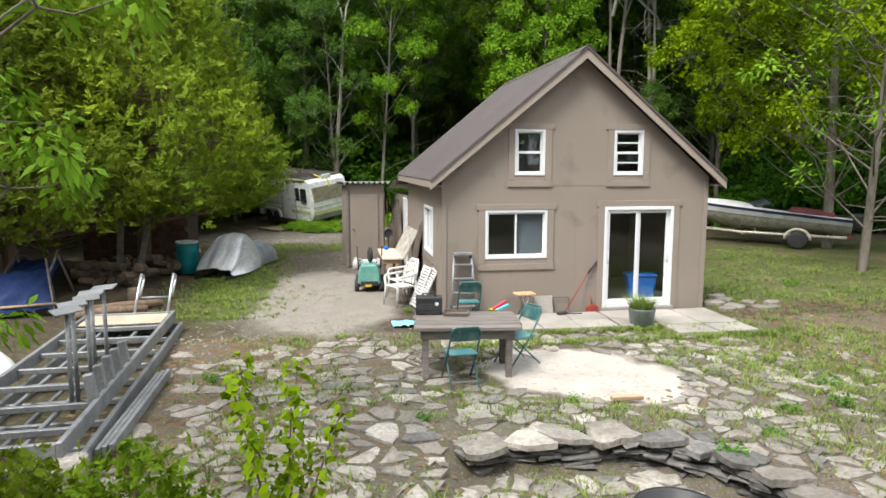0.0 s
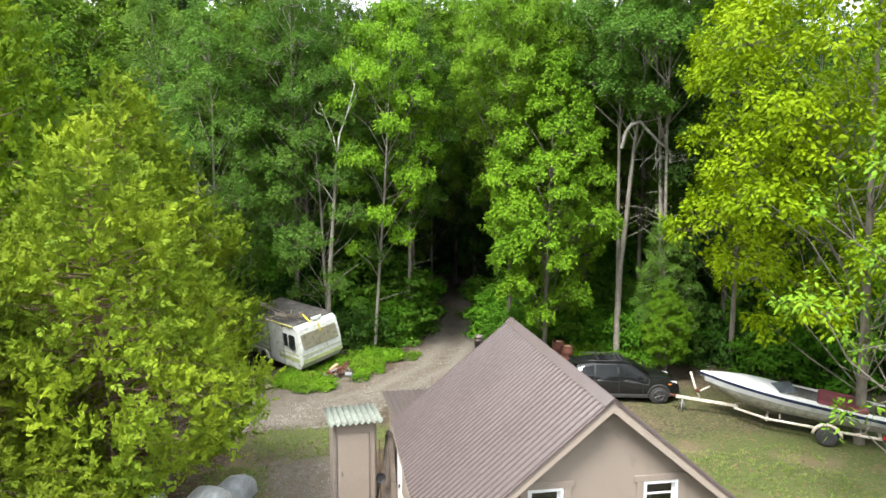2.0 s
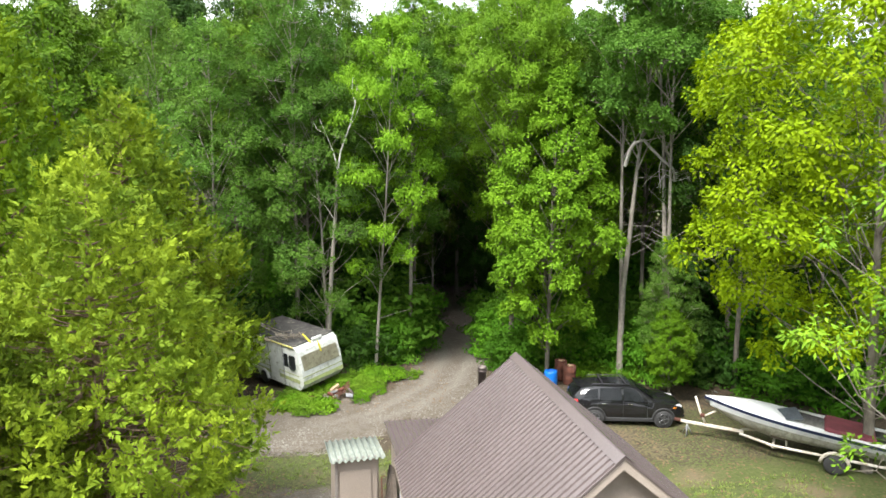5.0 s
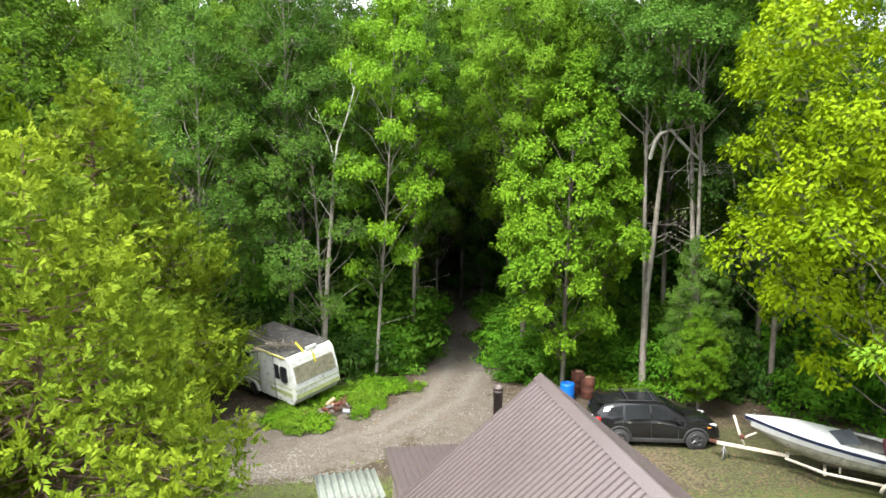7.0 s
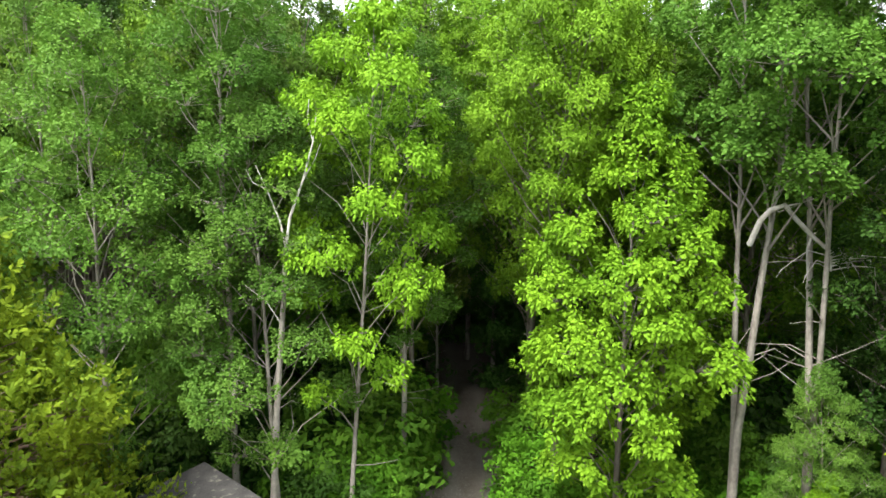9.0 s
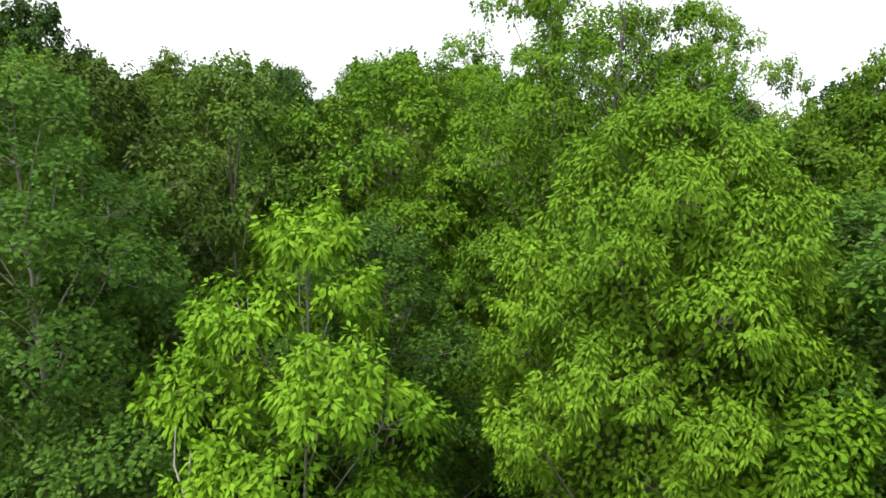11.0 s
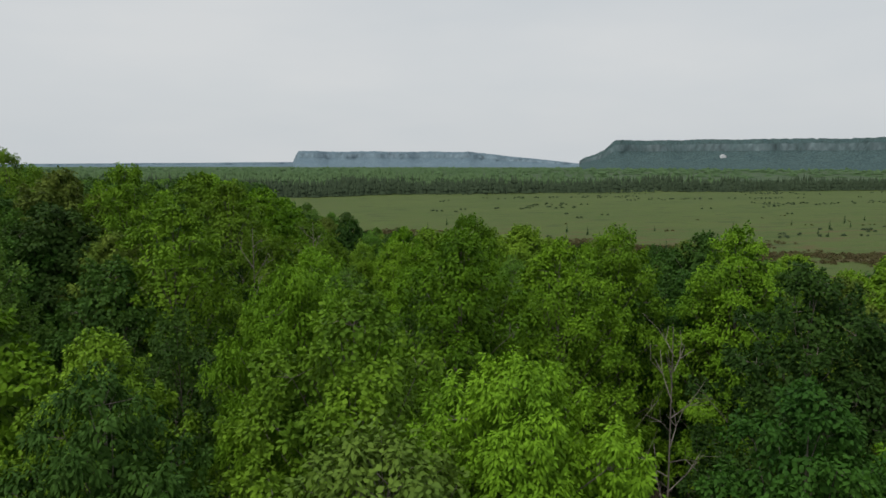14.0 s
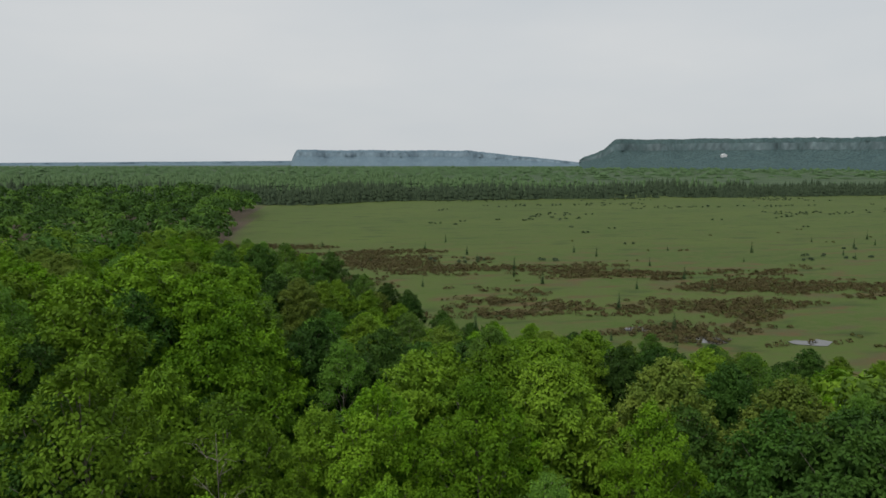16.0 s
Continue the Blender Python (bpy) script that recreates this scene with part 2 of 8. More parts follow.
def hollow(x, y):
    """How far a place lies inside the sunken hearth before the low stone wall (0 to 1)."""
    return step(-0.32, 0.02, np.interp(x, *WALL_LINE) - y) * step(-0.8, -0.3, x) * (1 - step(2.4, 2.7, x))


def ground_z(x, y):
    x, y = np.asarray(x, float), np.asarray(y, float)
    z = 0.03 * np.sin(x * 0.9 + 1.3) * np.sin(y * 0.7) + 0.02 * np.sin(x * 2.3 + y * 1.7)
    z = z * step(0.5, 3.0, np.maximum(np.maximum(0.2 - x, x - 6.2), np.maximum(-1.5 - y, y - 6)))
    z = z - 0.28 * hollow(x, y)
    z = z + 1.2 * step(60, 140, y)
    return z


def track_x(y):
    """The middle of the track into the woods."""
    return np.interp(y, [14, 17, 20, 24, 30, 40, 60, 90], [-4.0, 1.2, 3.6, 5.2, 6.2, 8.0, 11.0, 12.0])


EDGE = ([-340, -85, -38, -33, -29, -17, 8, 32, 51, 75, 170, 510], [1104, 611, 475, 356, 254, 207, 173, 145, 128, 120, 105, 76])


def marsh_mask(x, y):
    return step(-6, 10, y - np.interp(x, *EDGE))


def spread(lo, hi, stepsize, far, n):
    mid = np.arange(lo, hi, stepsize)
    g = np.geomspace(stepsize, far, n)
    return np.concatenate([lo - np.cumsum(g)[::-1] * (far / np.cumsum(g)[-1]), mid, hi + np.cumsum(g) * (far / np.cumsum(g)[-1])])


gx, gy = spread(-16, 22, 0.3, 4800, 40), spread(-15, 32, 0.3, 4800, 46)
GX, GY = np.meshgrid(gx, gy)
gv = np.stack([GX, GY, ground_z(GX, GY)], -1).reshape(-1, 3)
nx, ny = len(gx), len(gy)
ii = (np.arange(ny - 1)[:, None] * nx + np.arange(nx - 1)).ravel()
ground_me = put_mesh("ground", gv, np.stack([ii, ii + 1, ii + nx + 1, ii + nx], -1))
X, Y = gv[:, 0], gv[:, 1]
masks = {
    # bare gravel of the yard and the track
    "gravel": np.maximum.reduce([
        (1 - step(0.75, 1.15, np.sqrt(((X + 2.2) / 2.6) ** 2 + ((Y - 4.5) / 6.5) ** 2))),
        (1 - step(1.3, 2.6, np.abs(X - track_x(Y)))) * step(12, 16, Y) * (1 - step(75, 90, Y)),
        (1 - step(0.8, 1.15, np.sqrt(((X + 3.0) / 4.5) ** 2 + ((Y - 16.3) / 3.0) ** 2))),
        (1 - step(0.7, 1.2, np.sqrt(((X - 4.0) / 2.3) ** 2 + ((Y - 16.5) / 6) ** 2))),
        step(-4.8, -3.6, X) * (1 - step(9.0, 13.0, X)) * (1 - step(-1.2, -0.6, Y)) * 0.8,
    ]),
    "sand": 1 - step(0.6, 1.2, np.sqrt(((X - 1.8 + 0.25 * (Y + 3.8)) / 1.5) ** 2 + ((Y + 3.8) / 1.5) ** 2)),
    "yard": 1 - step(0.5, 1.2, np.sqrt(((X + 1.9) / 1.9) ** 2 + ((Y - 2.4) / 4.2) ** 2)),
    # wheel ruts on the track
    "rut": np.exp(-((np.abs(X - track_x(Y)) - 0.75) / 0.35) ** 2) * step(14, 18, Y),
    "grass": np.maximum.reduce([
        step(4.6, 6.4, X) * (1 - step(9, 12.5, Y)) * (0.85 - 0.72 * step(5.6, 7.0, X) * (1 - step(-0.6, 1.0, Y))),
        (1 - step(0.6, 1.2, np.sqrt(((X + 4.1) / 1.1) ** 2 + ((Y - 5.5) / 6) ** 2))),
        (1 - step(0.6, 1.2, np.sqrt(((X + 1.5) / 3.4) ** 2 + ((Y - 11.8) / 1.6) ** 2))) * 0.7,
        (1 - step(-1.0, 0.2, Y)) * 0.32,
        (1 - step(0.6, 1.2, np.sqrt(((X - 12) / 4.5) ** 2 + ((Y - 13) / 4) ** 2))) * 0.5,
        marsh_mask(X, Y),
    ]),
    "marsh": marsh_mask(X, Y),
}
for key, value in masks.items():
    at = ground_me.attributes.new(key, "FLOAT", "POINT")
    at.data.foreach_set("value", np.clip(value, 0, 1).astype(np.float32))


def ground_material():
    m = bpy.data.materials.new("ground")
    m.use_nodes = True
    n, l = m.node_tree.nodes, m.node_tree.links
    p = n["Principled BSDF"]
    pos = n.new("ShaderNodeNewGeometry").outputs["Position"]

    def nz(scale, detail=6.0, stretch=None):
        t = n.new("ShaderNodeTexNoise")
        t.inputs["Scale"].default_value, t.inputs["Detail"].default_value = scale, detail
        if stretch:
            mp = n.new("ShaderNodeMapping")
            mp.inputs["Scale"].default_value = stretch
            l.new(pos, mp.inputs[0])
            l.new(mp.outputs[0], t.inputs["Vector"])
        else:
            l.new(pos, t.inputs["Vector"])
        return t.outputs[0]

    def mixc(fac, a, b):
        x = n.new("ShaderNodeMix")
        x.data_type = "RGBA"
        for s, v in ((x.inputs[6], a), (x.inputs[7], b)):
            if isinstance(v, tuple):
                s.default_value = (*v, 1)
            else:
                l.new(v, s)
        l.new(fac, x.inputs[0])
        return x.outputs[2]

    def rng(v, a, b, c=0.0, d=1.0):
        r = n.new("ShaderNodeMapRange")
        for i, w in enumerate((a, b, c, d)):
            r.inputs[1 + i].default_value = w
        l.new(v, r.inputs[0])
        return r.outputs[0]

    def mask(key, noise_out, gain=0.5):
        a = n.new("ShaderNodeAttribute")
        a.attribute_name = key
        x = n.new("ShaderNodeMath")
        x.operation = "ADD"
        l.new(a.outputs["Fac"], x.inputs[0])
        l.new(rng(noise_out, 0.25, 0.75, -gain, gain), x.inputs[1])
        return rng(x.outputs[0], 0.35, 0.65)

    big, mid, fine, pebble = nz(0.35), nz(2.2), nz(11.0), nz(45.0, 4.0)
    litter = mixc(rng(mid, 0.35, 0.65), (0.04, 0.032, 0.022), (0.066, 0.053, 0.036))
    litter = mixc(rng(fine, 0.5, 0.72), litter, (0.105, 0.08, 0.055))
    gravel = mixc(rng(mid, 0.3, 0.7), (0.11, 0.095, 0.077), (0.072, 0.06, 0.047))
    gravel = mixc(rng(nz(5.0, 8.0), 0.5, 0.68, 0.0, 0.7), gravel, (0.062, 0.047, 0.033))
    gravel = mixc(rng(pebble, 0.55, 0.75), gravel, (0.24, 0.22, 0.19))
    gravel = mixc(rng(pebble, 0.42, 0.28), gravel, (0.1, 0.085, 0.07))
    sand = mixc(rng(mid, 0.3, 0.7), (0.4, 0.37, 0.333), (0.32, 0.292, 0.258))
    sand = mixc(rng(fine, 0.58, 0.75), sand, (0.21, 0.175, 0.14))
    grass = mixc(rng(fine, 0.35, 0.65), (0.046, 0.066, 0.017), (0.082, 0.09, 0.034))
    grass = mixc(rng(big, 0.53, 0.7), grass, (0.125, 0.096, 0.062))
    marsh = mixc(rng(nz(0.012, 6.0, (1, 2.5, 1)), 0.38, 0.62), (0.04, 0.07, 0.0125), (0.058, 0.086, 0.017))
    marsh = mixc(rng(nz(0.06, 8.0, (1, 3.0, 1)), 0.56, 0.66), mixc(rng(nz(0.4, 8.0, (1, 2.0, 1)), 0.4, 0.6), marsh, (0.058, 0.076, 0.021)), (0.035, 0.053, 0.0135))
    y_of = n.new("ShaderNodeSeparateXYZ")
    l.new(pos, y_of.inputs[0])
    near = rng(y_of.outputs[1], 340.0, 230.0)
    brown = n.new("ShaderNodeMath")
    brown.operation = "MULTIPLY"
    l.new(near, brown.inputs[0])
    l.new(rng(nz(0.05, 12.0, (1, 3.4, 1)), 0.53, 0.62), brown.inputs[1])
    marsh = mixc(brown.outputs[0], marsh, mixc(rng(nz(0.3), 0.4, 0.6), (0.075, 0.055, 0.024), (0.06, 0.064, 0.026)))
    far = rng(y_of.outputs[1], 690.0, 860.0)
    marsh = mixc(far, marsh, mixc(rng(nz(0.012, 8.0, (1, 4.0, 1)), 0.45, 0.58), (0.03, 0.052, 0.026), (0.055, 0.085, 0.038)))
    gravel = mixc(rng(nz(0.9, 8.0), 0.5, 0.75, 0.0, 0.55), gravel, (0.075, 0.063, 0.045))
    gravel = mixc(rng(nz(22.0, 3.0), 0.54, 0.68, 0.0, 0.5), gravel, (0.165, 0.148, 0.122))
    ru = n.new("ShaderNodeAttribute")
    ru.attribute_name = "rut"
    gravel = mixc(ru.outputs["Fac"], gravel, mixc(rng(pebble, 0.4, 0.7), (0.11, 0.097, 0.08), (0.2, 0.182, 0.158)))
    c = mixc(mask("gravel", nz(1.5, 8.0), 0.5), litter, gravel)
    c = mixc(mask("yard", nz(1.1, 8.0), 0.3), c, mixc(rng(pebble, 0.35, 0.7), mixc(rng(mid, 0.35, 0.65), (0.13, 0.115, 0.096), (0.185, 0.166, 0.141)), (0.27, 0.246, 0.214)))
    c = mixc(mask("grass", fine, 0.55), c, grass)
    c = mixc(mask("sand", nz(1.3, 8.0), 0.36), c, sand)
    a = n.new("ShaderNodeAttribute")
    a.attribute_name = "marsh"
    c = mixc(a.outputs["Fac"], c, marsh)
    l.new(c, p.inputs["Base Color"])
    p.inputs["Roughness"].default_value = 0.95
    p.inputs["Specular IOR Level"].default_value = 0.15
    bu = n.new("ShaderNodeBump")
    bu.inputs["Strength"].default_value, bu.inputs["Distance"].default_value = 0.6, 0.03
    l.new(pebble, bu.inputs["Height"])
    l.new(bu.outputs[0], p.inputs["Normal"])
    return m


ground_me.materials.append(ground_material())
ground_me.shade_smooth()
tagged(new("ground", ground_me), "gravel yard, leaf litter and wide green marsh", "ground", kind="structure")

# ---- trees ----
def rods(paths, sides=6):
    """Tapering limbs as one mesh: each path a list of points with a start and end radius."""
    vs, fs, off = [], [], 0
    ang = np.arange(sides) * 2 * np.pi / sides
    for pts, r0, r1 in paths:
        pts = np.asarray(pts, float)
        d = np.gradient(pts, axis=0)
        d /= np.linalg.norm(d, axis=1)[:, None] + 1e-9
        ref = np.array([0.31, 0.95, 0.05]) if abs(d[0][2]) > 0.6 else np.array([0, 0, 1.0])
        s = np.cross(d, ref)
        s /= np.linalg.norm(s, axis=1)[:, None] + 1e-9
        u = np.cross(d, s)
        r = np.linspace(r0, r1, len(pts))
        ring = pts[:, None] + r[:, None, None] * (np.cos(ang)[None, :, None] * s[:, None] + np.sin(ang)[None, :, None] * u[:, None])
        vs.append(ring.reshape(-1, 3))
        k = np.arange(len(pts) - 1)[:, None] * sides
        j = np.arange(sides)
        a, b = off + k + j, off + k + (j + 1) % sides
        fs.append(np.stack([a, b, b + sides, a + sides], -1).reshape(-1, 4))
        off += len(pts) * sides
    me = put_mesh("trunk", np.concatenate(vs), np.concatenate(fs))
    me.shade_smooth()
    return me


def leaf_mesh(centre, out, length, width, rng, droop=0.5, folded=False):
    """Small leaves at the given places: they lie over the tuft like shingles, tips hanging by droop."""
    n = len(centre)
    nn = out * 0.95 + rng.normal(0, 0.3, (n, 3)) + (0, 0, 0.35)
    nn /= np.linalg.norm(nn, axis=1)[:, None] + 1e-9
    d = rng.normal(0, 0.6, (n, 3)) - np.array([0, 0, 1.0]) * droop
    d -= (d * nn).sum(1)[:, None] * nn
    d /= np.linalg.norm(d, axis=1)[:, None] + 1e-9
    s = np.cross(nn, d)
    L = length * rng.uniform(0.65, 1.3, n)[:, None]
    W = width * rng.uniform(0.7, 1.25, n)[:, None]
    if folded:
        v = np.stack([centre - d * L * 0.4, centre + s * W * 0.5 + nn * W * 0.15, centre + d * L * 0.6, centre - s * W * 0.5 + nn * W * 0.15], 1)
    else:
        v = np.stack([centre - d * L * 0.4 + s * W * 0.5, centre + d * L * 0.6 + nn * L * 0.12, centre - d * L * 0.4 - s * W * 0.5], 1)
    k = v.shape[1]
    return v.reshape(-1, 3), np.arange(k * n).reshape(-1, k)


def tufts(centres, radius, per, rng, flat=0.6, dome=0.25):
    """Leaf places and outward ways over domed tufts."""
    n = len(centres)
    u = rng.normal(0, 1, (n, per, 3))
    u /= np.linalg.norm(u, axis=2)[..., None]
    u[..., 2] = np.abs(u[..., 2]) * 1.1 - dome
    rad = radius * rng.uniform(0.55, 1.4, (n, 1, 1)) * rng.uniform(0.78, 1.0, (n, per, 1))
    p = centres[:, None] + u * rad * np.array([1, 1, flat])
    return p.reshape(-1, 3), u.reshape(-1, 3)


def shoot_leaves(spots, axis, per, spread_, leaf, rng, droop, lift=0.5):
    """Leaves in whorls round shoots: they splay from the shoot's axis and hang by droop, folded along the rib."""
    n = len(spots)
    az = np.arange(per) * 2.39996 + rng.uniform(0, 6.28, (n, 1)) + rng.normal(0, 0.35, (n, per))
    a = axis[:, None] + rng.normal(0, 0.16, (n, per, 3))
    a /= np.linalg.norm(a, axis=2)[..., None]
    s = np.cross(a, np.array([0.31, 0.62, 0.72]))
    s /= np.linalg.norm(s, axis=2)[..., None] + 1e-9
    w = np.cross(a, s)
    ring = np.cos(az)[..., None] * s + np.sin(az)[..., None] * w
    up = (np.arange(per) + 0.5) / per
    big = rng.uniform(0.6, 1.35, (n, 1, 1))
    d = ring * (1.05 - 0.75 * up[:, None]) + a * (0.15 + 0.9 * up[:, None] ** 2) - np.array([0, 0, 1.0]) * droop * rng.uniform(0.5, 1.3, (n, per, 1))
    d /= np.linalg.norm(d, axis=2)[..., None] + 1e-9
    p = spots[:, None] + big * spread_ * (ring * (0.85 - 0.75 * up[:, None]) * rng.uniform(0.35, 1.0, (n, per, 1)) + a * (up[:, None] * 1.25 - 0.55) * lift * 2)
    p, d, a = p.reshape(-1, 3), d.reshape(-1, 3), a.reshape(-1, 3)
    side = np.cross(d, a + rng.normal(0, 0.45, a.shape))
    side /= np.linalg.norm(side, axis=1)[:, None] + 1e-9
    nn = np.cross(side, d)
    L = leaf[0] * rng.uniform(0.65, 1.3, len(p))[:, None]
    W = leaf[1] * rng.uniform(0.7, 1.25, len(p))[:, None]
    v = np.stack([p, p + d * L * 0.5 + side * W * 0.5 - nn * W * 0.12, p + d * L - np.array([0, 0, 0.18]) * L, p + d * L * 0.5 - side * W * 0.5 - nn * W * 0.12], 1)
    return v.reshape(-1, 3), np.arange(4 * len(p)).reshape(-1, 4)


def crown_profile(k, belly, point):
    """How wide a crown is at the part k of its height: widest at belly, drawn in above by point."""
    if k < belly:
        return 0.55 + 0.45 * math.sin(k / belly * 1.57)
    return max(0.04, math.cos((k - belly) / (1 - belly) * 1.57)) ** point


def broad_tree(seed, h, r, base, lobes=22, shoots=34, per=44, shoot=0.27, leaf=(0.2, 0.1), trunk=0.16, lean=0.3, droop=0.5, forks=1, belly=0.4, point=0.7, lobe=0.36, lift=0.5, core=1.8, flat=0.9, bare=0, tip=None, fill=0):
    """A leafy tree: limbs from a trunk carry lobes, each lobe many shoots, each shoot a mop of leaves."""
    rng = np.random.default_rng(seed)
    t = np.linspace(0, 1, 9)
    stems, paths = [], []
    for f in range(forks):
        lx, ly = rng.normal(0, lean, 2) + (np.array([math.cos(f * 2.3 + seed), math.sin(f * 2.3 + seed)]) * 1.0 if forks > 1 else 0)
        lx, ly = tip or (lx, ly)
        sway = np.cumsum(rng.normal(0, 0.06, (9, 2)), 0)
        split = np.clip((t - 0.22) / 0.78, 0, 1) if forks > 1 else t
        pts = np.stack([lx * split + sway[:, 0] * t, ly * split + sway[:, 1] * t, t * h * 0.93], -1)
        stems.append(pts)
        paths.append((pts, trunk * (1.0 if f == 0 else 0.8), trunk * 0.1))
    spots, ways, inner, faces = [], [], [], []
    turn = rng.uniform(0, 6.28)
    for i in range(lobes + forks):
        pts = stems[i % forks]
        if i < lobes:
            k = ((i + rng.uniform(0.2, 0.8)) / lobes) ** 0.8
            az = turn + i * 2.39996 + rng.uniform(-0.35, 0.35)
            prof = crown_profile(k, belly, point)
            size = r * lobe * (0.5 + 0.5 * prof) * rng.uniform(0.7, 1.25)
            reach = max(0.0, r * prof * rng.uniform(0.82, 1.12) - size * 0.75)
            z = h * (base + (0.985 - base) * k) - size * 0.5
        else:
            k, az, reach, size = 1.0, 0.0, 0.0, r * lobe * rng.uniform(0.7, 0.95)
            z = h - size * 0.9
        c0 = np.array([np.interp(z / h, t, pts[:, c]) for c in range(2)])
        o = np.array([math.cos(az), math.sin(az), 0.0])
        c = np.array([c0[0], c0[1], z]) + o * reach
        zs = max(0.1 * h, z - reach * rng.uniform(0.5, 0.9) - 0.3)
        root = np.array([np.interp(zs / h, t, pts[:, q]) for q in range(3)])
        mid = root * 0.45 + c * 0.55 + np.array([0, 0, 0.05 * reach]) + rng.normal(0, 0.07 * reach + 0.02, 3)
        paths.append((np.stack([root, root * 0.7 + mid * 0.3, mid, c * 0.7 + mid * 0.3, c]), trunk * 0.24 * (1 - 0.6 * k) * min(1.0, 36 / lobes) + 0.008, 0.01))
        m = max(5, int(shoots * (size / (r * lobe)) ** 2))
        u = rng.normal(0, 1, (m, 3)) + o * 0.45 + np.array([0, 0, 0.45])
        u /= np.linalg.norm(u, axis=1)[:, None]
        u[:, 2] = np.where(u[:, 2] < -0.25, -u[:, 2] * 0.6, u[:, 2])
        p = c + u * size * rng.uniform(0.7, 1.1, (m, 1)) * np.array([1, 1, flat])
        spots.append(p)
        ways.append(u * 0.7 + np.array([0, 0, 0.75]))
        if core:
            w = rng.normal(0, 1, (int(m * core), 3)) + o * 0.2 + np.array([0, 0, 0.25])
            w /= np.linalg.norm(w, axis=1)[:, None]
            inner.append(c + w * size * rng.uniform(0.45, 0.82, (len(w), 1)) * np.array([1, 1, flat]))
            faces.append(w)
        for q in range(0, m, 4):
            paths.append((np.stack([c, (c + p[q]) / 2 + rng.normal(0, 0.06, 3), p[q]]), 0.011, 0.004))
    for q in range(int(bare)):
        z = h * rng.uniform(base * 0.5, base * 0.5 + 0.4)
        az, L = rng.uniform(0, 6.28), r * rng.uniform(0.3, 0.8)
        root = np.array([np.interp(z / h, t, stems[q % forks][:, c]) for c in range(3)])
        o = np.array([math.cos(az), math.sin(az), rng.uniform(-0.1, 0.6)])
        paths.append((np.stack([root, root + o * L * 0.5 + rng.normal(0, 0.1, 3), root + o * L + rng.normal(0, 0.2, 3)]), 0.02, 0.004))
    spots, ways = np.concatenate(spots), np.concatenate(ways)
    ways /= np.linalg.norm(ways, axis=1)[:, None]
    v, q = shoot_leaves(spots, ways, per, shoot, leaf, rng, droop, lift)
    if core:
        v2, q2 = leaf_mesh(np.concatenate(inner), np.concatenate(faces) * 1.5, leaf[0] * 1.1, max(leaf[1] * 1.5, leaf[0] * 0.8), rng, droop, True)
        v, q = np.concatenate([v, v2]), np.concatenate([q, q2 + len(v)])
    if fill:
        # shaded leaves inside the crown
        k = rng.uniform(0.02, 0.94, fill)
        wide = r * 0.62 * np.array([crown_profile(i, belly, point) for i in k]) * np.sqrt(rng.uniform(0.05, 1, fill))
        z = h * (base + (0.97 - base) * k)
        az, mid = rng.uniform(0, 6.28, fill), np.mean(stems, 0)
        c = np.stack([np.interp(z / h, t, mid[:, 0]) + wide * np.cos(az), np.interp(z / h, t, mid[:, 1]) + wide * np.sin(az), z], -1)
        way = np.stack([np.cos(az), np.sin(az), np.full(fill, 0.5)], -1)
        v2, q2 = leaf_mesh(c, way, leaf[0] * 1.2, leaf[0] * 0.8, rng, droop, True)
        v, q = np.concatenate([v, v2]), np.concatenate([q, q2 + len(v)])
    return rods(paths, 5), put_mesh("crown", v, q)


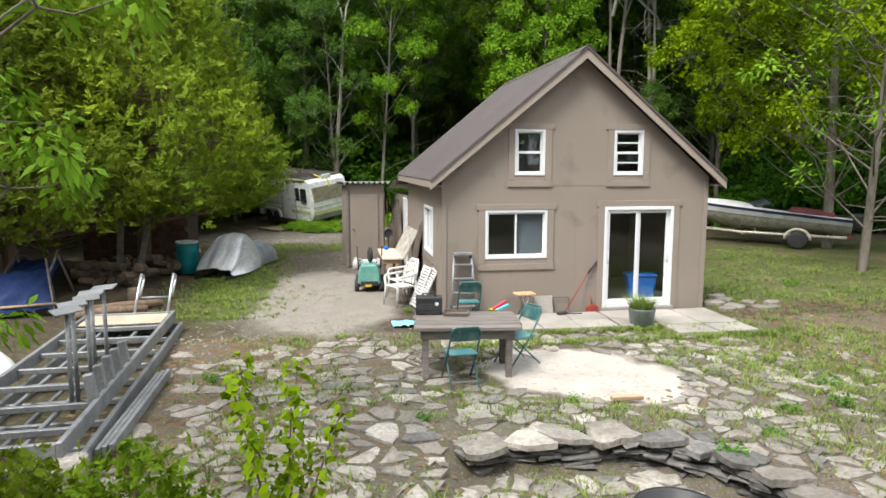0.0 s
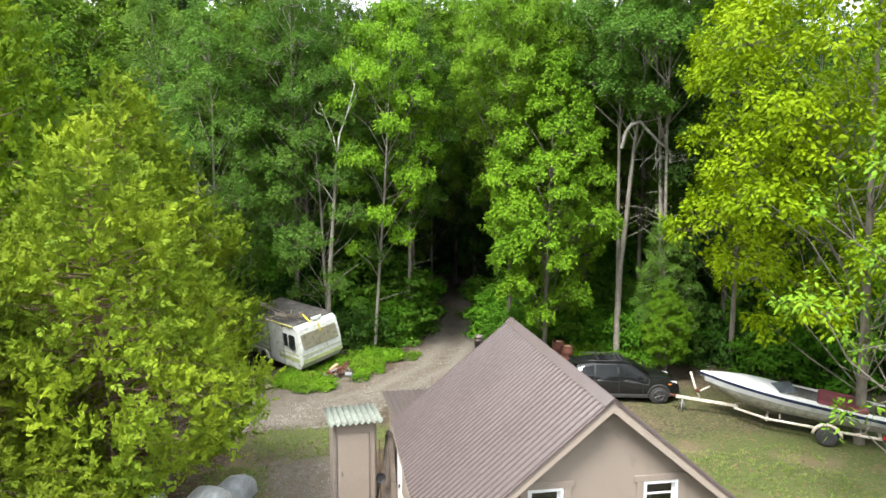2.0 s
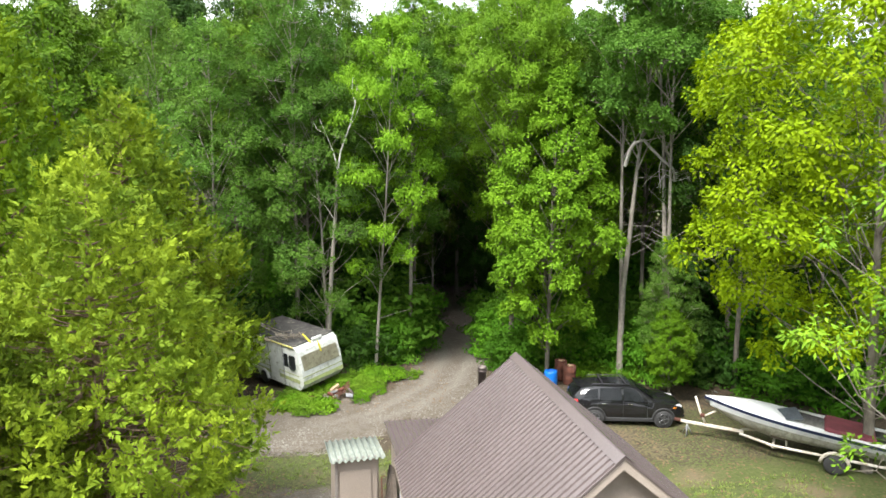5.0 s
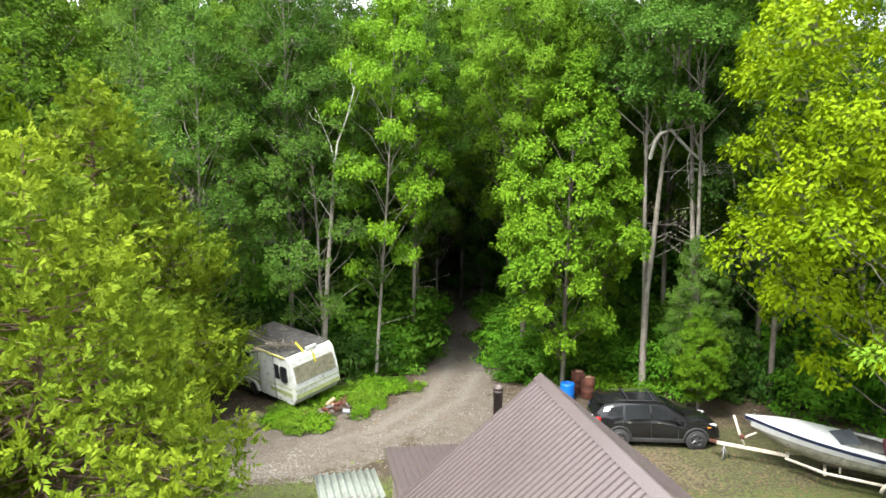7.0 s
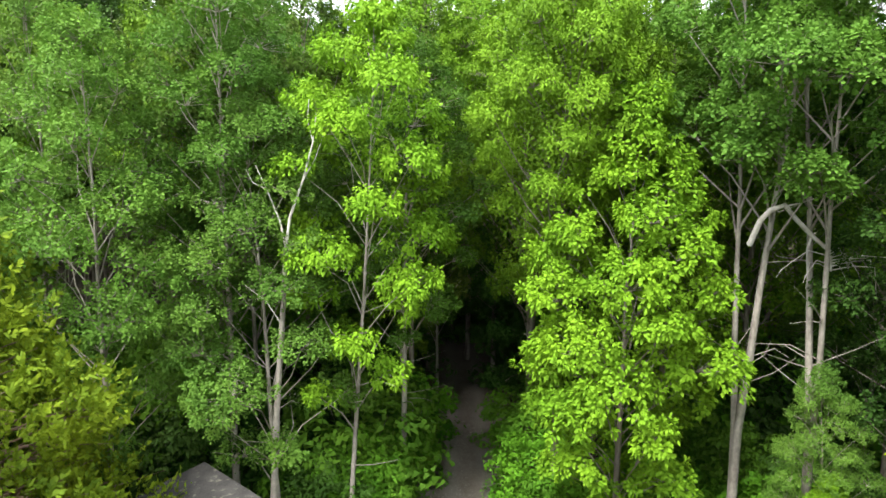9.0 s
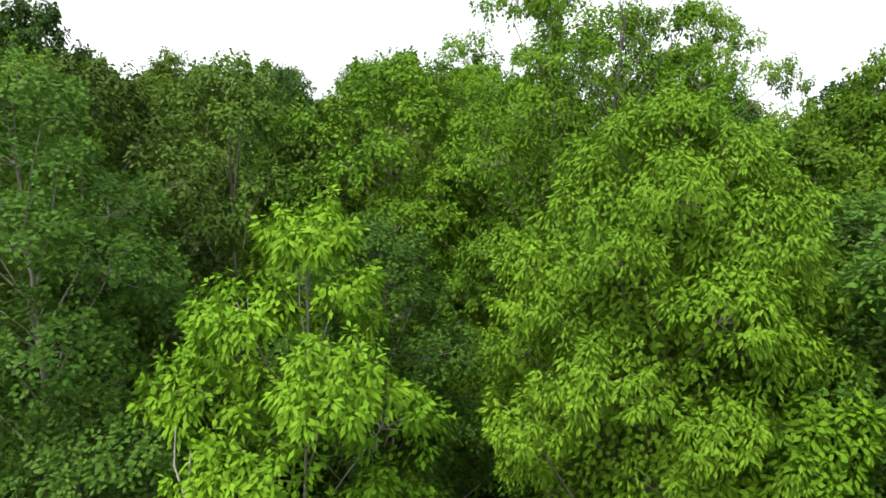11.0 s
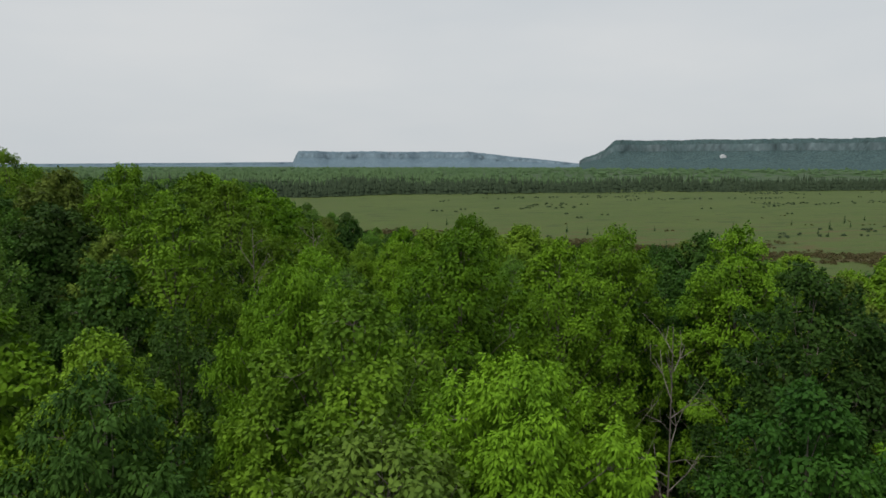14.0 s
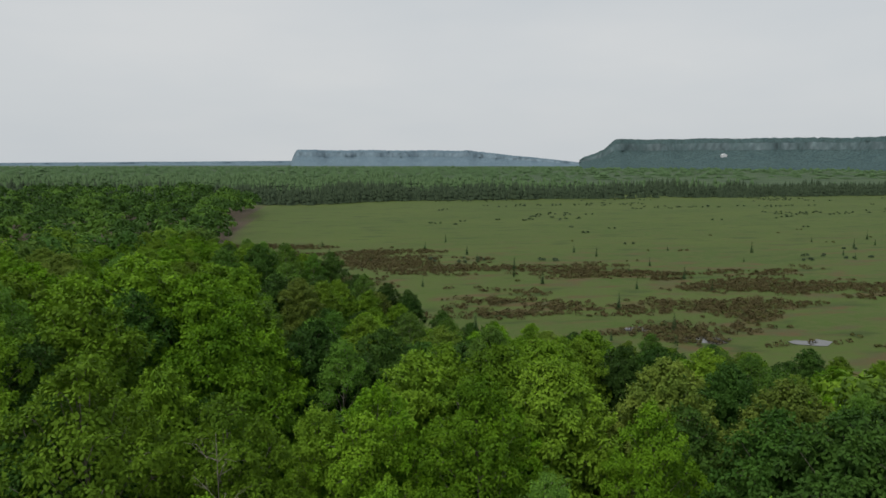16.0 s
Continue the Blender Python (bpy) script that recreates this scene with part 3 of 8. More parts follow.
def cedar_tree(seed, h, r, sprays=420, fans=9, blades=11, leaf=(0.12, 0.035), base=0.2, puff=0.34):
    """A cedar: a ragged cone of boughs, each bough a plume of upswept flat fans of scale leaves."""
    rng = np.random.default_rng(seed)
    t = np.linspace(0, 1, 8)
    pts = np.stack([rng.normal(0, 0.05, 8), rng.normal(0, 0.05, 8), t * h * 0.98], -1)
    paths, centres, outs = [(pts, 0.05 * r, 0.02)], [], []
    for i in range(sprays):
        k = 1 - math.sqrt(1 - (i + 0.5) / sprays)
        z = h * (base + (1 - base) * k)
        az = i * 2.39996 + rng.uniform(-0.4, 0.4)
        bulge = 1 + 0.16 * math.sin(3 * az + seed) * math.cos(z * 0.9) + 0.14 * math.sin(z * 1.7 + 2 * az + seed)
        edge = r * (1 - k) ** 0.85 * bulge * min(1.0, 0.8 + k * 1.5)
        reach = edge * (rng.uniform(0.86, 1.1) if rng.random() < 0.82 else rng.uniform(0.45, 0.85))
        o = np.array([math.cos(az), math.sin(az), 0.0])
        tip = o * reach + (0, 0, z)
        if i % 3 == 0:
            paths.append((np.stack([(0, 0, z - 0.25 * reach), o * reach * 0.55 + (0, 0, z - 0.16 * reach), tip]), 0.008 * r, 0.002 * r))
        if k < 0.5 and i % 7 == 0:
            far_tip = o * edge * rng.uniform(1.0, 1.22) + (0, 0, z + rng.uniform(-0.2, 0.5))
            paths.append((np.stack([o * edge * 0.3 + (0, 0, z), o * edge * 0.7 + (0, 0, z + 0.1), far_tip]), 0.007 * r, 0.001 * r))
        centres.append(tip)
        outs.append(o)
    c, o = np.array(centres), np.array(outs)
    n = len(c)
    size = puff * rng.uniform(0.7, 1.4, (n, 1, 1))
    along = rng.uniform(-1.0, 1.0, (n, fans, 1))
    out = np.stack([o] * fans, 1)
    p = c[:, None] + (out * along * 0.9 + np.array([0, 0, 0.35]) * along + rng.normal(0, 0.42, (n, fans, 3))) * size
    way = out * 0.4 + np.array([0, 0, 0.45]) + rng.normal(0, 0.45, (n, fans, 3))
    p, way, big = p.reshape(-1, 3), way.reshape(-1, 3), np.repeat(size.reshape(-1), fans)
    way /= np.linalg.norm(way, axis=1)[:, None]
    face = rng.normal(0, 0.45, p.shape) + np.repeat(o, fans, 0) * 0.8 + np.array([0, 0, 0.6])
    s = np.cross(way, face)
    s /= np.linalg.norm(s, axis=1)[:, None]
    m = len(p)
    u = np.linspace(-1, 1, blades)
    d = way[:, None] * (1.15 - 0.55 * np.abs(u))[None, :, None] + s[:, None] * u[None, :, None] * 0.85
    d /= np.linalg.norm(d, axis=2)[..., None]
    b = p[:, None] + way[:, None] * ((1 - np.abs(u)) * 0.55 + rng.uniform(-0.15, 0.15, (m, blades)))[..., None] * big[:, None, None] * 0.8
    nn = np.cross(d, s[:, None] + rng.normal(0, 0.35, (m, blades, 3)))
    nn /= np.linalg.norm(nn, axis=2)[..., None] + 1e-9
    sd = np.cross(d, nn)
    L = (leaf[0] * rng.uniform(0.7, 1.4, (m, blades)) * (big[:, None] / puff) ** 0.5)[..., None]
    W = leaf[1] * rng.uniform(0.7, 1.3, (m, blades))[..., None]
    v = np.stack([b, b + d * L * 0.6 + sd * W, b + d * L + nn * L * 0.1, b + d * L * 0.6 - sd * W], 2).reshape(-1, 3)
    return rods(paths), put_mesh("crown", v, np.arange(len(v)).reshape(-1, 4))


def spruce_tree(seed, h, r, tiers=16, per=420):
    rng = np.random.default_rng(seed)
    paths, ps, us = [(np.array([(0, 0, 0), (0.03, 0, h * 0.5), (0, 0, h)]), 0.12, 0.015)], [], []
    for i in range(tiers):
        k = (i + 0.3) / tiers
        z, reach = h * (0.1 + 0.9 * k), r * (1 - k) ** 0.85
        for j in range(max(3, int(8 * (1 - k)))):
            az = j * 2 * math.pi / max(3, int(8 * (1 - k))) + i * 0.7 + rng.uniform(-0.2, 0.2)
            o = np.array([math.cos(az), math.sin(az), -0.25])
            end = np.array([0, 0, z]) + o * reach * rng.uniform(0.75, 1.15)
            m = max(8, int(per * (1 - k) / 8))
            q = rng.uniform(0.1, 1, (m, 1))
            ps.append(np.array([0, 0, z]) * (1 - q) + end * q + rng.normal(0, 0.09, (m, 3)) * r)
            us.append(np.tile(o, (m, 1)) + rng.normal(0, 0.4, (m, 3)))
    v, q = leaf_mesh(np.concatenate(ps), np.concatenate(us), 0.34, 0.13, rng, 0.25)
    return rods(paths, 5), put_mesh("crown", v, q)


def bush(seed, w, h, n, per, leaf):
    rng = np.random.default_rng(seed)
    c = rng.uniform(-1, 1, (n, 3)) * (w, w, 0.5) + (0, 0, 0.5)
    c[:, 2] = np.abs(c[:, 2]) * h * (1 - 0.5 * (c[:, 0] ** 2 + c[:, 1] ** 2) / (2 * w * w)) + 0.1
    p, u = tufts(c, 0.34 * h ** 0.5, per, rng, 0.7)
    v, q = leaf_mesh(p, u, *leaf, rng, 0.35)
    stems = [(np.stack([(0.1 * k[0], 0.1 * k[1], 0), k * (0.6, 0.6, 0.6), k]), 0.012, 0.004) for k in c[: max(5, n // 5)]]
    return rods(stems, 4), put_mesh("crown", v, q)


def stand(x, y, turn=0.0, size=1.0, tall=1.0):
    z = float(ground_z(x, y)) - 0.05
    return pose(x, y, z, 0, 0, turn) @ Matrix.Diagonal((size, size, size * tall, 1))


LIVING = {}


def kind_of(key, name, meshes, leaf_mat, bark, label, category, group):
    LIVING[key] = [name, meshes, leaf_mat, bark, label, category, group]


def plant(key, x, y, turn=0.0, size=1.0, tall=1.0, mat=None, label=None):
    """Another tree of a kind: its own thing on the kind's meshes."""
    name, meshes, leaf_mat, bark, text, cat, group = LIVING[key]
    t = thing(name, label or text, cat, stand(x, y, turn, size, tall), group)
    for me, mm, pn in ((meshes[0], bark, "trunk"), (meshes[1], mat or leaf_mat, "crown")):
        if not me.materials:
            me.materials.append(mm)
        ob = new(pn, me)
        ob.parent = t
        if mat and pn == "crown":
            ob.material_slots[0].link = "OBJECT"
            ob.material_slots[0].material = mat
    return t


W = "trees of the woods"
GREEN, GREY = "leafy maple with dense bright green crown", "grey-green aspen with pale bark"
FORMS = {
    "maple_a": (1, 15, 3.9, 0.08, dict(lobes=56, lobe=0.26, shoots=22, per=42, shoot=0.25, flat=0.75, trunk=0.15, fill=9000), M_LEAF_MAPLE, M_BARK, "maple_tree", "low-branched maple with bright green foliage", (0.14, 0.095)),
    "maple_b": (2, 21, 3.9, 0.28, dict(lobes=62, lobe=0.26, shoots=22, per=42, shoot=0.25, flat=0.75, trunk=0.18, fill=9000, belly=0.5, point=0.5), M_LEAF_MAPLE, M_BARK, "maple_tree", "tall maple with dense tufted green crown", (0.145, 0.1)),
    "maple_c": (3, 22, 4.0, 0.38, dict(lobes=56, lobe=0.27, shoots=22, per=42, shoot=0.26, flat=0.75, trunk=0.18, fill=9000, droop=0.7, point=0.5), M_LEAF_MAPLE, M_BARK, "maple_tree", "tall woodland maple with drooping green leaves", (0.15, 0.095)),
    "ash_a": (4, 22, 3.6, 0.38, dict(lobes=52, lobe=0.27, shoots=20, flat=0.75, trunk=0.17, fill=7000, droop=0.9, shoot=0.29, lift=0.6, point=0.5), M_LEAF_MAPLE, M_BARK, "ash_tree", "slender ash with hanging light green leaflets", (0.16, 0.075)),
    "aspen_a": (5, 21, 3.2, 0.38, dict(lobes=32, trunk=0.15, lobe=0.36, shoots=56, per=30, shoot=0.26, droop=0.3, bare=5, point=0.55), M_LEAF_ASPEN, M_BARK_PALE, "aspen_tree", "grey-green aspen with pale bark", (0.1, 0.08)),
    "aspen_b": (6, 17, 3.3, 0.2, dict(lobes=30, trunk=0.12, lobe=0.36, shoots=56, per=30, shoot=0.26, droop=0.3, bare=5, point=0.55), M_LEAF_ASPEN, M_BARK_PALE, "aspen_tree", "smaller grey-green aspen in the woods", (0.1, 0.08)),
    "dark_a": (7, 20, 4.0, 0.25, dict(lobes=54, lobe=0.27, shoots=26, per=36, shoot=0.24, fill=7000, droop=0.25, point=0.5), M_LEAF_DARK, M_BARK, "oak_tree", "dark green round-headed woodland tree", (0.125, 0.09)),
}
for key, (seed, h, r, base, more, leafm, barkm, nm, text, leaf) in FORMS.items():
    kind_of(key, nm, broad_tree(seed, h, r, base, leaf=leaf, **more), leafm, barkm, text, "tree", W)
    if key in ("maple_b", "maple_c", "dark_a"):
        kind_of(key + "_v", nm, broad_tree(seed + 50, h, r * 0.93, base, leaf=leaf, **more), leafm, barkm, text, "tree", W)
    less = dict(more, per=int(more.get("per", 44) * 0.5), shoots=int(more.get("shoots", 34) * 0.85))
    kind_of(key + "_far", nm, broad_tree(seed + 100, h, r, base + 0.1, leaf=(leaf[0] * 1.6, leaf[1] * 1.6), **less), leafm, barkm, text, "tree", W)
kind_of("spruce_a", "spruce_tree", spruce_tree(8, 12, 2.0), M_LEAF_SPRUCE, M_BARK_BROWN, "dark spire-topped spruce at the marsh edge", "tree", "spruces by the marsh")
kind_of("cedar_a", "cedar_tree", cedar_tree(9, 10.2, 3.8, 640, 15, 11, (0.11, 0.022), 0.2, 0.36), M_LEAF_CEDAR, M_BARK_BROWN, "dense olive-yellow cedar beside the yard", "tree", "cedars by the yard")
kind_of("cedar_b", "cedar_tree", cedar_tree(10, 12.5, 4.0, 560, 13, 9, (0.14, 0.034), 0.06, 0.44), M_LEAF_CEDAR, M_BARK_BROWN, "broad olive cedar at the edge of the woods", "tree", "cedars by the yard")
kind_of("bush_a", "shrub", bush(11, 1.1, 1.6, 60, 46, (0.18, 0.11)), M_LEAF_UNDER, M_BARK, "leafy green undergrowth shrub at the woods edge", "shrub", "shrubs at the edge of the woods")
kind_of("bush_b", "shrub", bush(12, 1.5, 2.8, 100, 48, (0.2, 0.115)), M_LEAF_UNDER, M_BARK, "tall green undergrowth shrub under the trees", "shrub", "shrubs at the edge of the woods")

# the trees that stand singly round the yard
plant("cedar_a", -6.9, 6.8, 20, 1.04, 0.98)
plant("cedar_a", -9.3, 4.3, 150, 0.95, 0.9)
kind_of("cedar_c", "cedar_tree", cedar_tree(31, 13.2, 5.4, 900, 13, 9, (0.15, 0.036), 0.08, 0.5), M_LEAF_CEDAR, M_BARK_BROWN, "very broad olive cedar beside the old camper", "tree", "")
plant("cedar_c", -9.7, 19.4, 80)
plant("cedar_b", -11.4, 12.0, 200, 1.05, 1.2)
plant("cedar_b", -13.5, 3.0, 140, 1.0, 1.0)
kind_of("gold", "maple_tree", broad_tree(21, 19.0, 5.9, 0.2, 70, 50, 26, 0.3, (0.16, 0.09), trunk=0.17, belly=0.42, droop=0.7, lobe=0.27, core=2.5), M_LEAF_GOLD, M_BARK, "wide yellow-green maple over the parked boat", "tree", "")
plant("gold", 16.1, 8.7, 0, 1.08, 0.93)
kind_of("thin", "ash_tree", broad_tree(22, 13, 3.2, 0.2, 22, 14, 14, 0.28, (0.2, 0.085), trunk=0.14, lobe=0.36, droop=0.6, core=0, bare=26), M_LEAF_MAPLE, M_BARK, "thin-leaved tree with grey bare twigs beside the lawn", "tree", "")
plant("thin", 13.3, 3.85, 40)
kind_of("pole", "ash_tree", broad_tree(23, 17.6, 2.7, 0.27, 25, 40, 36, 0.27, (0.15, 0.075), trunk=0.095, droop=0.85, lobe=0.37, flat=0.8, core=0.8, belly=0.66, point=0.8, lift=0.6, bare=6, tip=(0.9, 0.3)), M_LEAF_POLE, M_BARK_PALE, "slim young ash with separate lime-green leaf tufts", "tree", "")
plant("pole", 0.85, 22.9, 0)
kind_of("bright", "maple_tree", broad_tree(27, 13.8, 3.0, 0.16, 50, 40, 36, 0.25, (0.14, 0.085), trunk=0.12, belly=0.36, point=0.8, lobe=0.36, droop=0.6), M_LEAF_POLE, M_BARK, "bright green maple overhanging the gravel track", "tree", "")
plant("bright", 8.9, 20.3, 30, 1.05, 1.02)
plant("bright", 13.3, 16.6, 200, 0.36, 0.9, label="low bright maple sapling under the aspens")
plant("maple_b", 12.9, 25.2, 130, 0.9)
kind_of("canopy", "maple_tree", broad_tree(33, 22, 4.6, 0.42, 30, 48, 32, 0.32, (0.15, 0.095), trunk=0.17, droop=0.7, point=0.5), M_LEAF_MAPLE, M_BARK, "tall maple arching over the track", "tree", W)
for x, y, h in ((4.0, 32.5, 21.3), (9.3, 38.0, 21.5), (6.0, 41.0, 22.0), (-4.2, 30.0, 20.8), (-0.8, 33.4, 21.3), (15.5, 24.0, 19.5), (18.5, 20.5, 20)):
    plant("canopy", x, y, 77 * x, h / 22, 1.0, M_LEAF_DUSK if x < 0 or y > 40 else M_LEAF_LIME if y == 24 else None)
for x, y, h in ((2.4, 35.5, 15), (10.6, 35.5, 16), (4.2, 42.0, 16), (12.2, 43.5, 17), (8.6, 47.5, 17), (5.6, 49.5, 18)):
    plant("maple_a", x, y, 61 * x, 0.95, h / 14.3, M_LEAF_DARK if h > 15 else None, "low-branched maple closing over the track")
for x, y, q in ((7.4, 21.9, 0.7), (8.2, 22.3, 0.8), (7.7, 24.6, 0.9), (8.5, 26.6, 1.0), (9.0, 29.0, 1.1), (9.9, 21.9, 0.8), (10.9, 22.4, 0.9), (2.0, 24.9, 0.8), (2.6, 26.6, 0.9), (3.0, 28.6, 1.0), (1.2, 24.3, 0.7), (3.6, 31.2, 1.1), (13.2, 20.8, 0.7), (14.8, 20.4, 0.8), (12.2, 21.6, 0.8), (16.2, 19.4, 0.8)):
    plant("bush_b", x, y, 83 * x, q, 1.0)
plant("aspen_a", 2.9, 25.6, 45, 0.9, 0.9)
plant("aspen_a", -3.0, 25.0, 10, 1.0, 0.95)
plant("aspen_b", -6.9, 24.6, 200)
plant("aspen_b", -1.4, 23.3, 90, 0.95, 0.9, label="live grey-green birch crown round bare limbs")
# trees that the flight passes close by
kind_of("wide_ash", "ash_tree", broad_tree(36, 19.4, 3.1, 0.56, 56, 34, 62, 0.26, (0.112, 0.048), trunk=0.16, droop=0.95, lobe=0.28, flat=0.85, fill=9000, belly=0.5, point=0.5, lift=0.65, bare=14), M_LEAF_LIME, M_BARK, "broad ash with yellow-green hanging leaf tufts", "tree", "")
plant("wide_ash", 7.9, 23.1, 60)
kind_of("great_maple", "maple_tree", broad_tree(37, 23.6, 4.7, 0.3, 88, 30, 60, 0.27, (0.115, 0.056), trunk=0.2, droop=0.8, lobe=0.24, flat=0.75, fill=14000, belly=0.55, point=0.45, forks=2), M_LEAF_MAPLE, M_BARK, "great twin-topped maple above its neighbours", "tree", "")
plant("great_maple", 8.9, 29.5, 20)
plant("great_maple", 12.6, 31.8, 200, 0.9, 1.08, None, "tall maple behind the great twin-topped maple")
plant("aspen_b", 5.8, 36.1, 30, 0.7, 1.6, M_LEAF_OLIVE, "narrow olive-brown tree with fading leaves")
plant("maple_a", 0.2, 39.1, 60, 0.7, 1.93, M_LEAF_LIME, "narrow light green maple top in the woods")
plant("maple_a", 2.6, 42.1, 160, 0.65, 1.8, None, "narrow green maple top in the woods")
plant("wide_ash", 8.8, 43.0, 140, 1.15, 1.02, M_LEAF_LIME, "broad bright ash standing out of the woods")
plant("maple_b", 5.3, 46.8, 40, 1.08, 1.04)
plant("maple_c", 9.6, 56.6, 70, 1.08, 1.02, M_LEAF_LIME)
plant("wide_ash", 4.1, 50.8, 200, 1.0, 1.22)
plant("maple_a", 25.6, 54.5, 30, 0.8, 1.75, M_LEAF_LIME, "narrow bright green maple among darker trees")
plant("maple_c", -9.7, 80.0, 10, 1.1, 1.1)
plant("maple_b", -23.1, 95.0, 250, 1.15, 1.14)
kind_of("fork", "aspen_tree", broad_tree(24, 21, 3.1, 0.6, 28, 50, 30, 0.26, (0.12, 0.1), trunk=0.17, lean=0.25, forks=2, lobe=0.35, droop=0.3, bare=10), M_LEAF_ASPEN, M_BARK_PALE, "forked pale-barked aspen behind the parked car", "tree", "")
plant("fork", 12.3, 19.5, 0, 1.0, 0.95)
plant("fork", 13.9, 18.4, 150, 0.95, 1.0, label="many-stemmed pale aspen beside the boat")
plant("aspen_b", 13.6, 17.2, 40, 0.42, 1.0, label="small grey-green aspen under the broken limb")

# ---- woods ----
rw = np.random.default_rng(77)
CLEAR = ((7.9, 23.1, 3.6), (8.9, 29.5, 4.6), (12.1, 31.8, 3.6), (5.8, 36.1, 2.6), (0.2, 39.1, 2.6), (2.6, 42.1, 2.6), (8.8, 43, 4.2), (5.3, 46.8, 3.4), (9.6, 56.6, 3.4), (4.1, 50.8, 3.4), (25.6, 54.5, 3.4), (-9.7, 80, 3.4), (-23.1, 95, 3.4))
SNAG, FARM = (15.6, 48.4, 21.8), (1536.0, 2495.0, 53.0)


def scatter(x0, x1, y0, y1, gap, keep):
    """Jittered places on a grid, where keep(x, y) allows."""
    out = []
    for y in np.arange(y0, y1, gap):
        for x in np.arange(x0, x1, gap):
            px, py = x + rw.uniform(-0.42, 0.42) * gap, y + rw.uniform(-0.42, 0.42) * gap
            if keep(px, py):
                out.append((px, py))
    return out


def woods(px, py):
    if py > np.interp(px, *EDGE) - 3 or (px - SNAG[0]) ** 2 + (py - SNAG[1] + 1.5) ** 2 < 16:
        return False
    if abs(px - track_x(py)) < 3.7 and py < 44 or any((px - a) ** 2 + (py - b) ** 2 < c * c for a, b, c in CLEAR):
        return False
    if py < 26.5 and -14 < px < 16 or py < 14 and -15 < px < 20:
        return False
    return True


def lateral(x, y):
    return x - (1.6 + 0.175 * (y - 8.2))


def tree_top(x, y):
    """How high the woods stand: tallest on the left, falling towards the marsh."""
    side = lateral(x, y)
    h = np.interp(y, [14, 21, 30, 40, 50, 60, 73, 93, 116, 133], [19, 20.8, 22.4, 22.4, 24.0, 24.6, 23.0, 19.6, 14.8, 10])
    left = np.interp(y, [14, 21, 30, 48, 65, 98, 116, 190], [19.6, 21.8, 22.6, 24.4, 27.0, 27.2, 22, 15])
    h = h + (left - h) * np.clip((-side - 2) / 24, 0, 1)
    h = h + 0.6 * np.clip((side - 5) / 4, 0, 1) * np.clip((42 - y) / 10, 0, 1)
    return float(h - 0.13 * np.clip(side - 6, 0, 40) * np.clip((y - 35) / 30, 0.25, 1))


spots = scatter(-40, 50, 6, 96, 5.7, lambda x, y: woods(x, y) and abs(lateral(x, y)) < 9 + 0.52 * (y + 6))
spots += scatter(-62, 92, 96, 215, 6.2, lambda x, y: woods(x, y) and abs(lateral(x, y)) < 72)
DEEP = [("maple_b", 0.28), ("maple_c", 0.22), ("ash_a", 0.14), ("aspen_a", 0.12), ("dark_a", 0.12)]
RIM = [("maple_a", 0.3), ("maple_b", 0.22), ("dark_a", 0.16), ("aspen_b", 0.2), ("ash_a", 0.12)]
TALL = {"maple_a": 15, "maple_b": 21, "maple_c": 22, "ash_a": 22, "aspen_a": 21, "aspen_b": 17, "dark_a": 20}


def pick(table):
    odds = np.cumsum([v for _, v in table])
    return table[int(np.searchsorted(odds, rw.random() * odds[-1]))][0]


for x, y in spots:
    key = pick(RIM if y < 33 else DEEP)
    top = tree_top(x, y) * rw.uniform(0.87, 1.03) * (0.9 if key in ("maple_a", "dark_a", "aspen_b") else 1.0)
    if abs(lateral(x, y)) < 6:
        top = min(top, float(np.interp(y, [8.7, 20, 33, 47, 75], [12, 18.5, 24, 28, 60])))
    size = top / TALL[key]
    patch = noise.noise(Vector((x * 0.085, y * 0.085, 4.0))) + 0.25 * (rw.random() - 0.5) 
    shade = float(np.clip((lateral(x, y) - 4) / 3, 0, 1) * np.clip((57 - y) / 6, 0, 1) * np.clip((y - 32) / 4, 0, 1))
    patch += 0.46 * shade - 0.14 * (y > 56) + 0.22 * (30 < y < 46 and -16 < lateral(x, y) < -2)
    patch -= 0.16 * (abs(lateral(x, y)) < 7 and 40 < y < 82)
    mat = None
    if key.startswith(("maple", "ash")):
        mat = M_LEAF_DARK if patch > 0.26 else M_LEAF_LIME if patch < -0.05 else M_LEAF_OLIVE if rw.random() < 0.12 else None
    elif key.startswith("aspen") and shade > 0.5:
        mat = M_LEAF_DUSK
    key += ("_v" if rw.random() < 0.5 and key + "_v" in LIVING else "") if y < 80 and abs(lateral(x, y)) < 15 or y < 32 and abs(lateral(x, y)) < 27 else "_far"
    wide = size * rw.uniform(0.82, 1.0) * (1.0 if y < 96 else 1.2)
    plant(key, x, y, rw.uniform(0, 360), wide, size / wide, mat)
for x, y in scatter(-22, 34, 14, 60, 1.9, lambda x, y: (woods(x, y) or (23.2 < y < 26.5 and abs(x - track_x(y)) > 3.0 and x > -1 and not 7.3 < x < 10.5) or (17.5 < y < 26.5 and 13.8 < x < 22)) and (y < 40 or abs(x - track_x(y)) < 9)):
    big = 1.7 if y > 26 else 1.0
    plant("bush_b" if rw.random() < 0.6 else "bush_a", x, y, rw.uniform(0, 360), rw.uniform(0.7, 1.25) * (1 + (big - 1) * rw.random()), rw.uniform(0.85, 1.3), M_LEAF_DARK if rw.random() < 0.35 else None)

# the woods go on behind the yard's open side
for x, y in scatter(-30, 36, -34, -17, 6.5, lambda x, y: y < -17 - 0.02 * x * x * 0.2):
    plant(pick(RIM) + "_far", x, y, rw.uniform(0, 360), rw.uniform(0.75, 0.95), rw.uniform(0.6, 0.78))


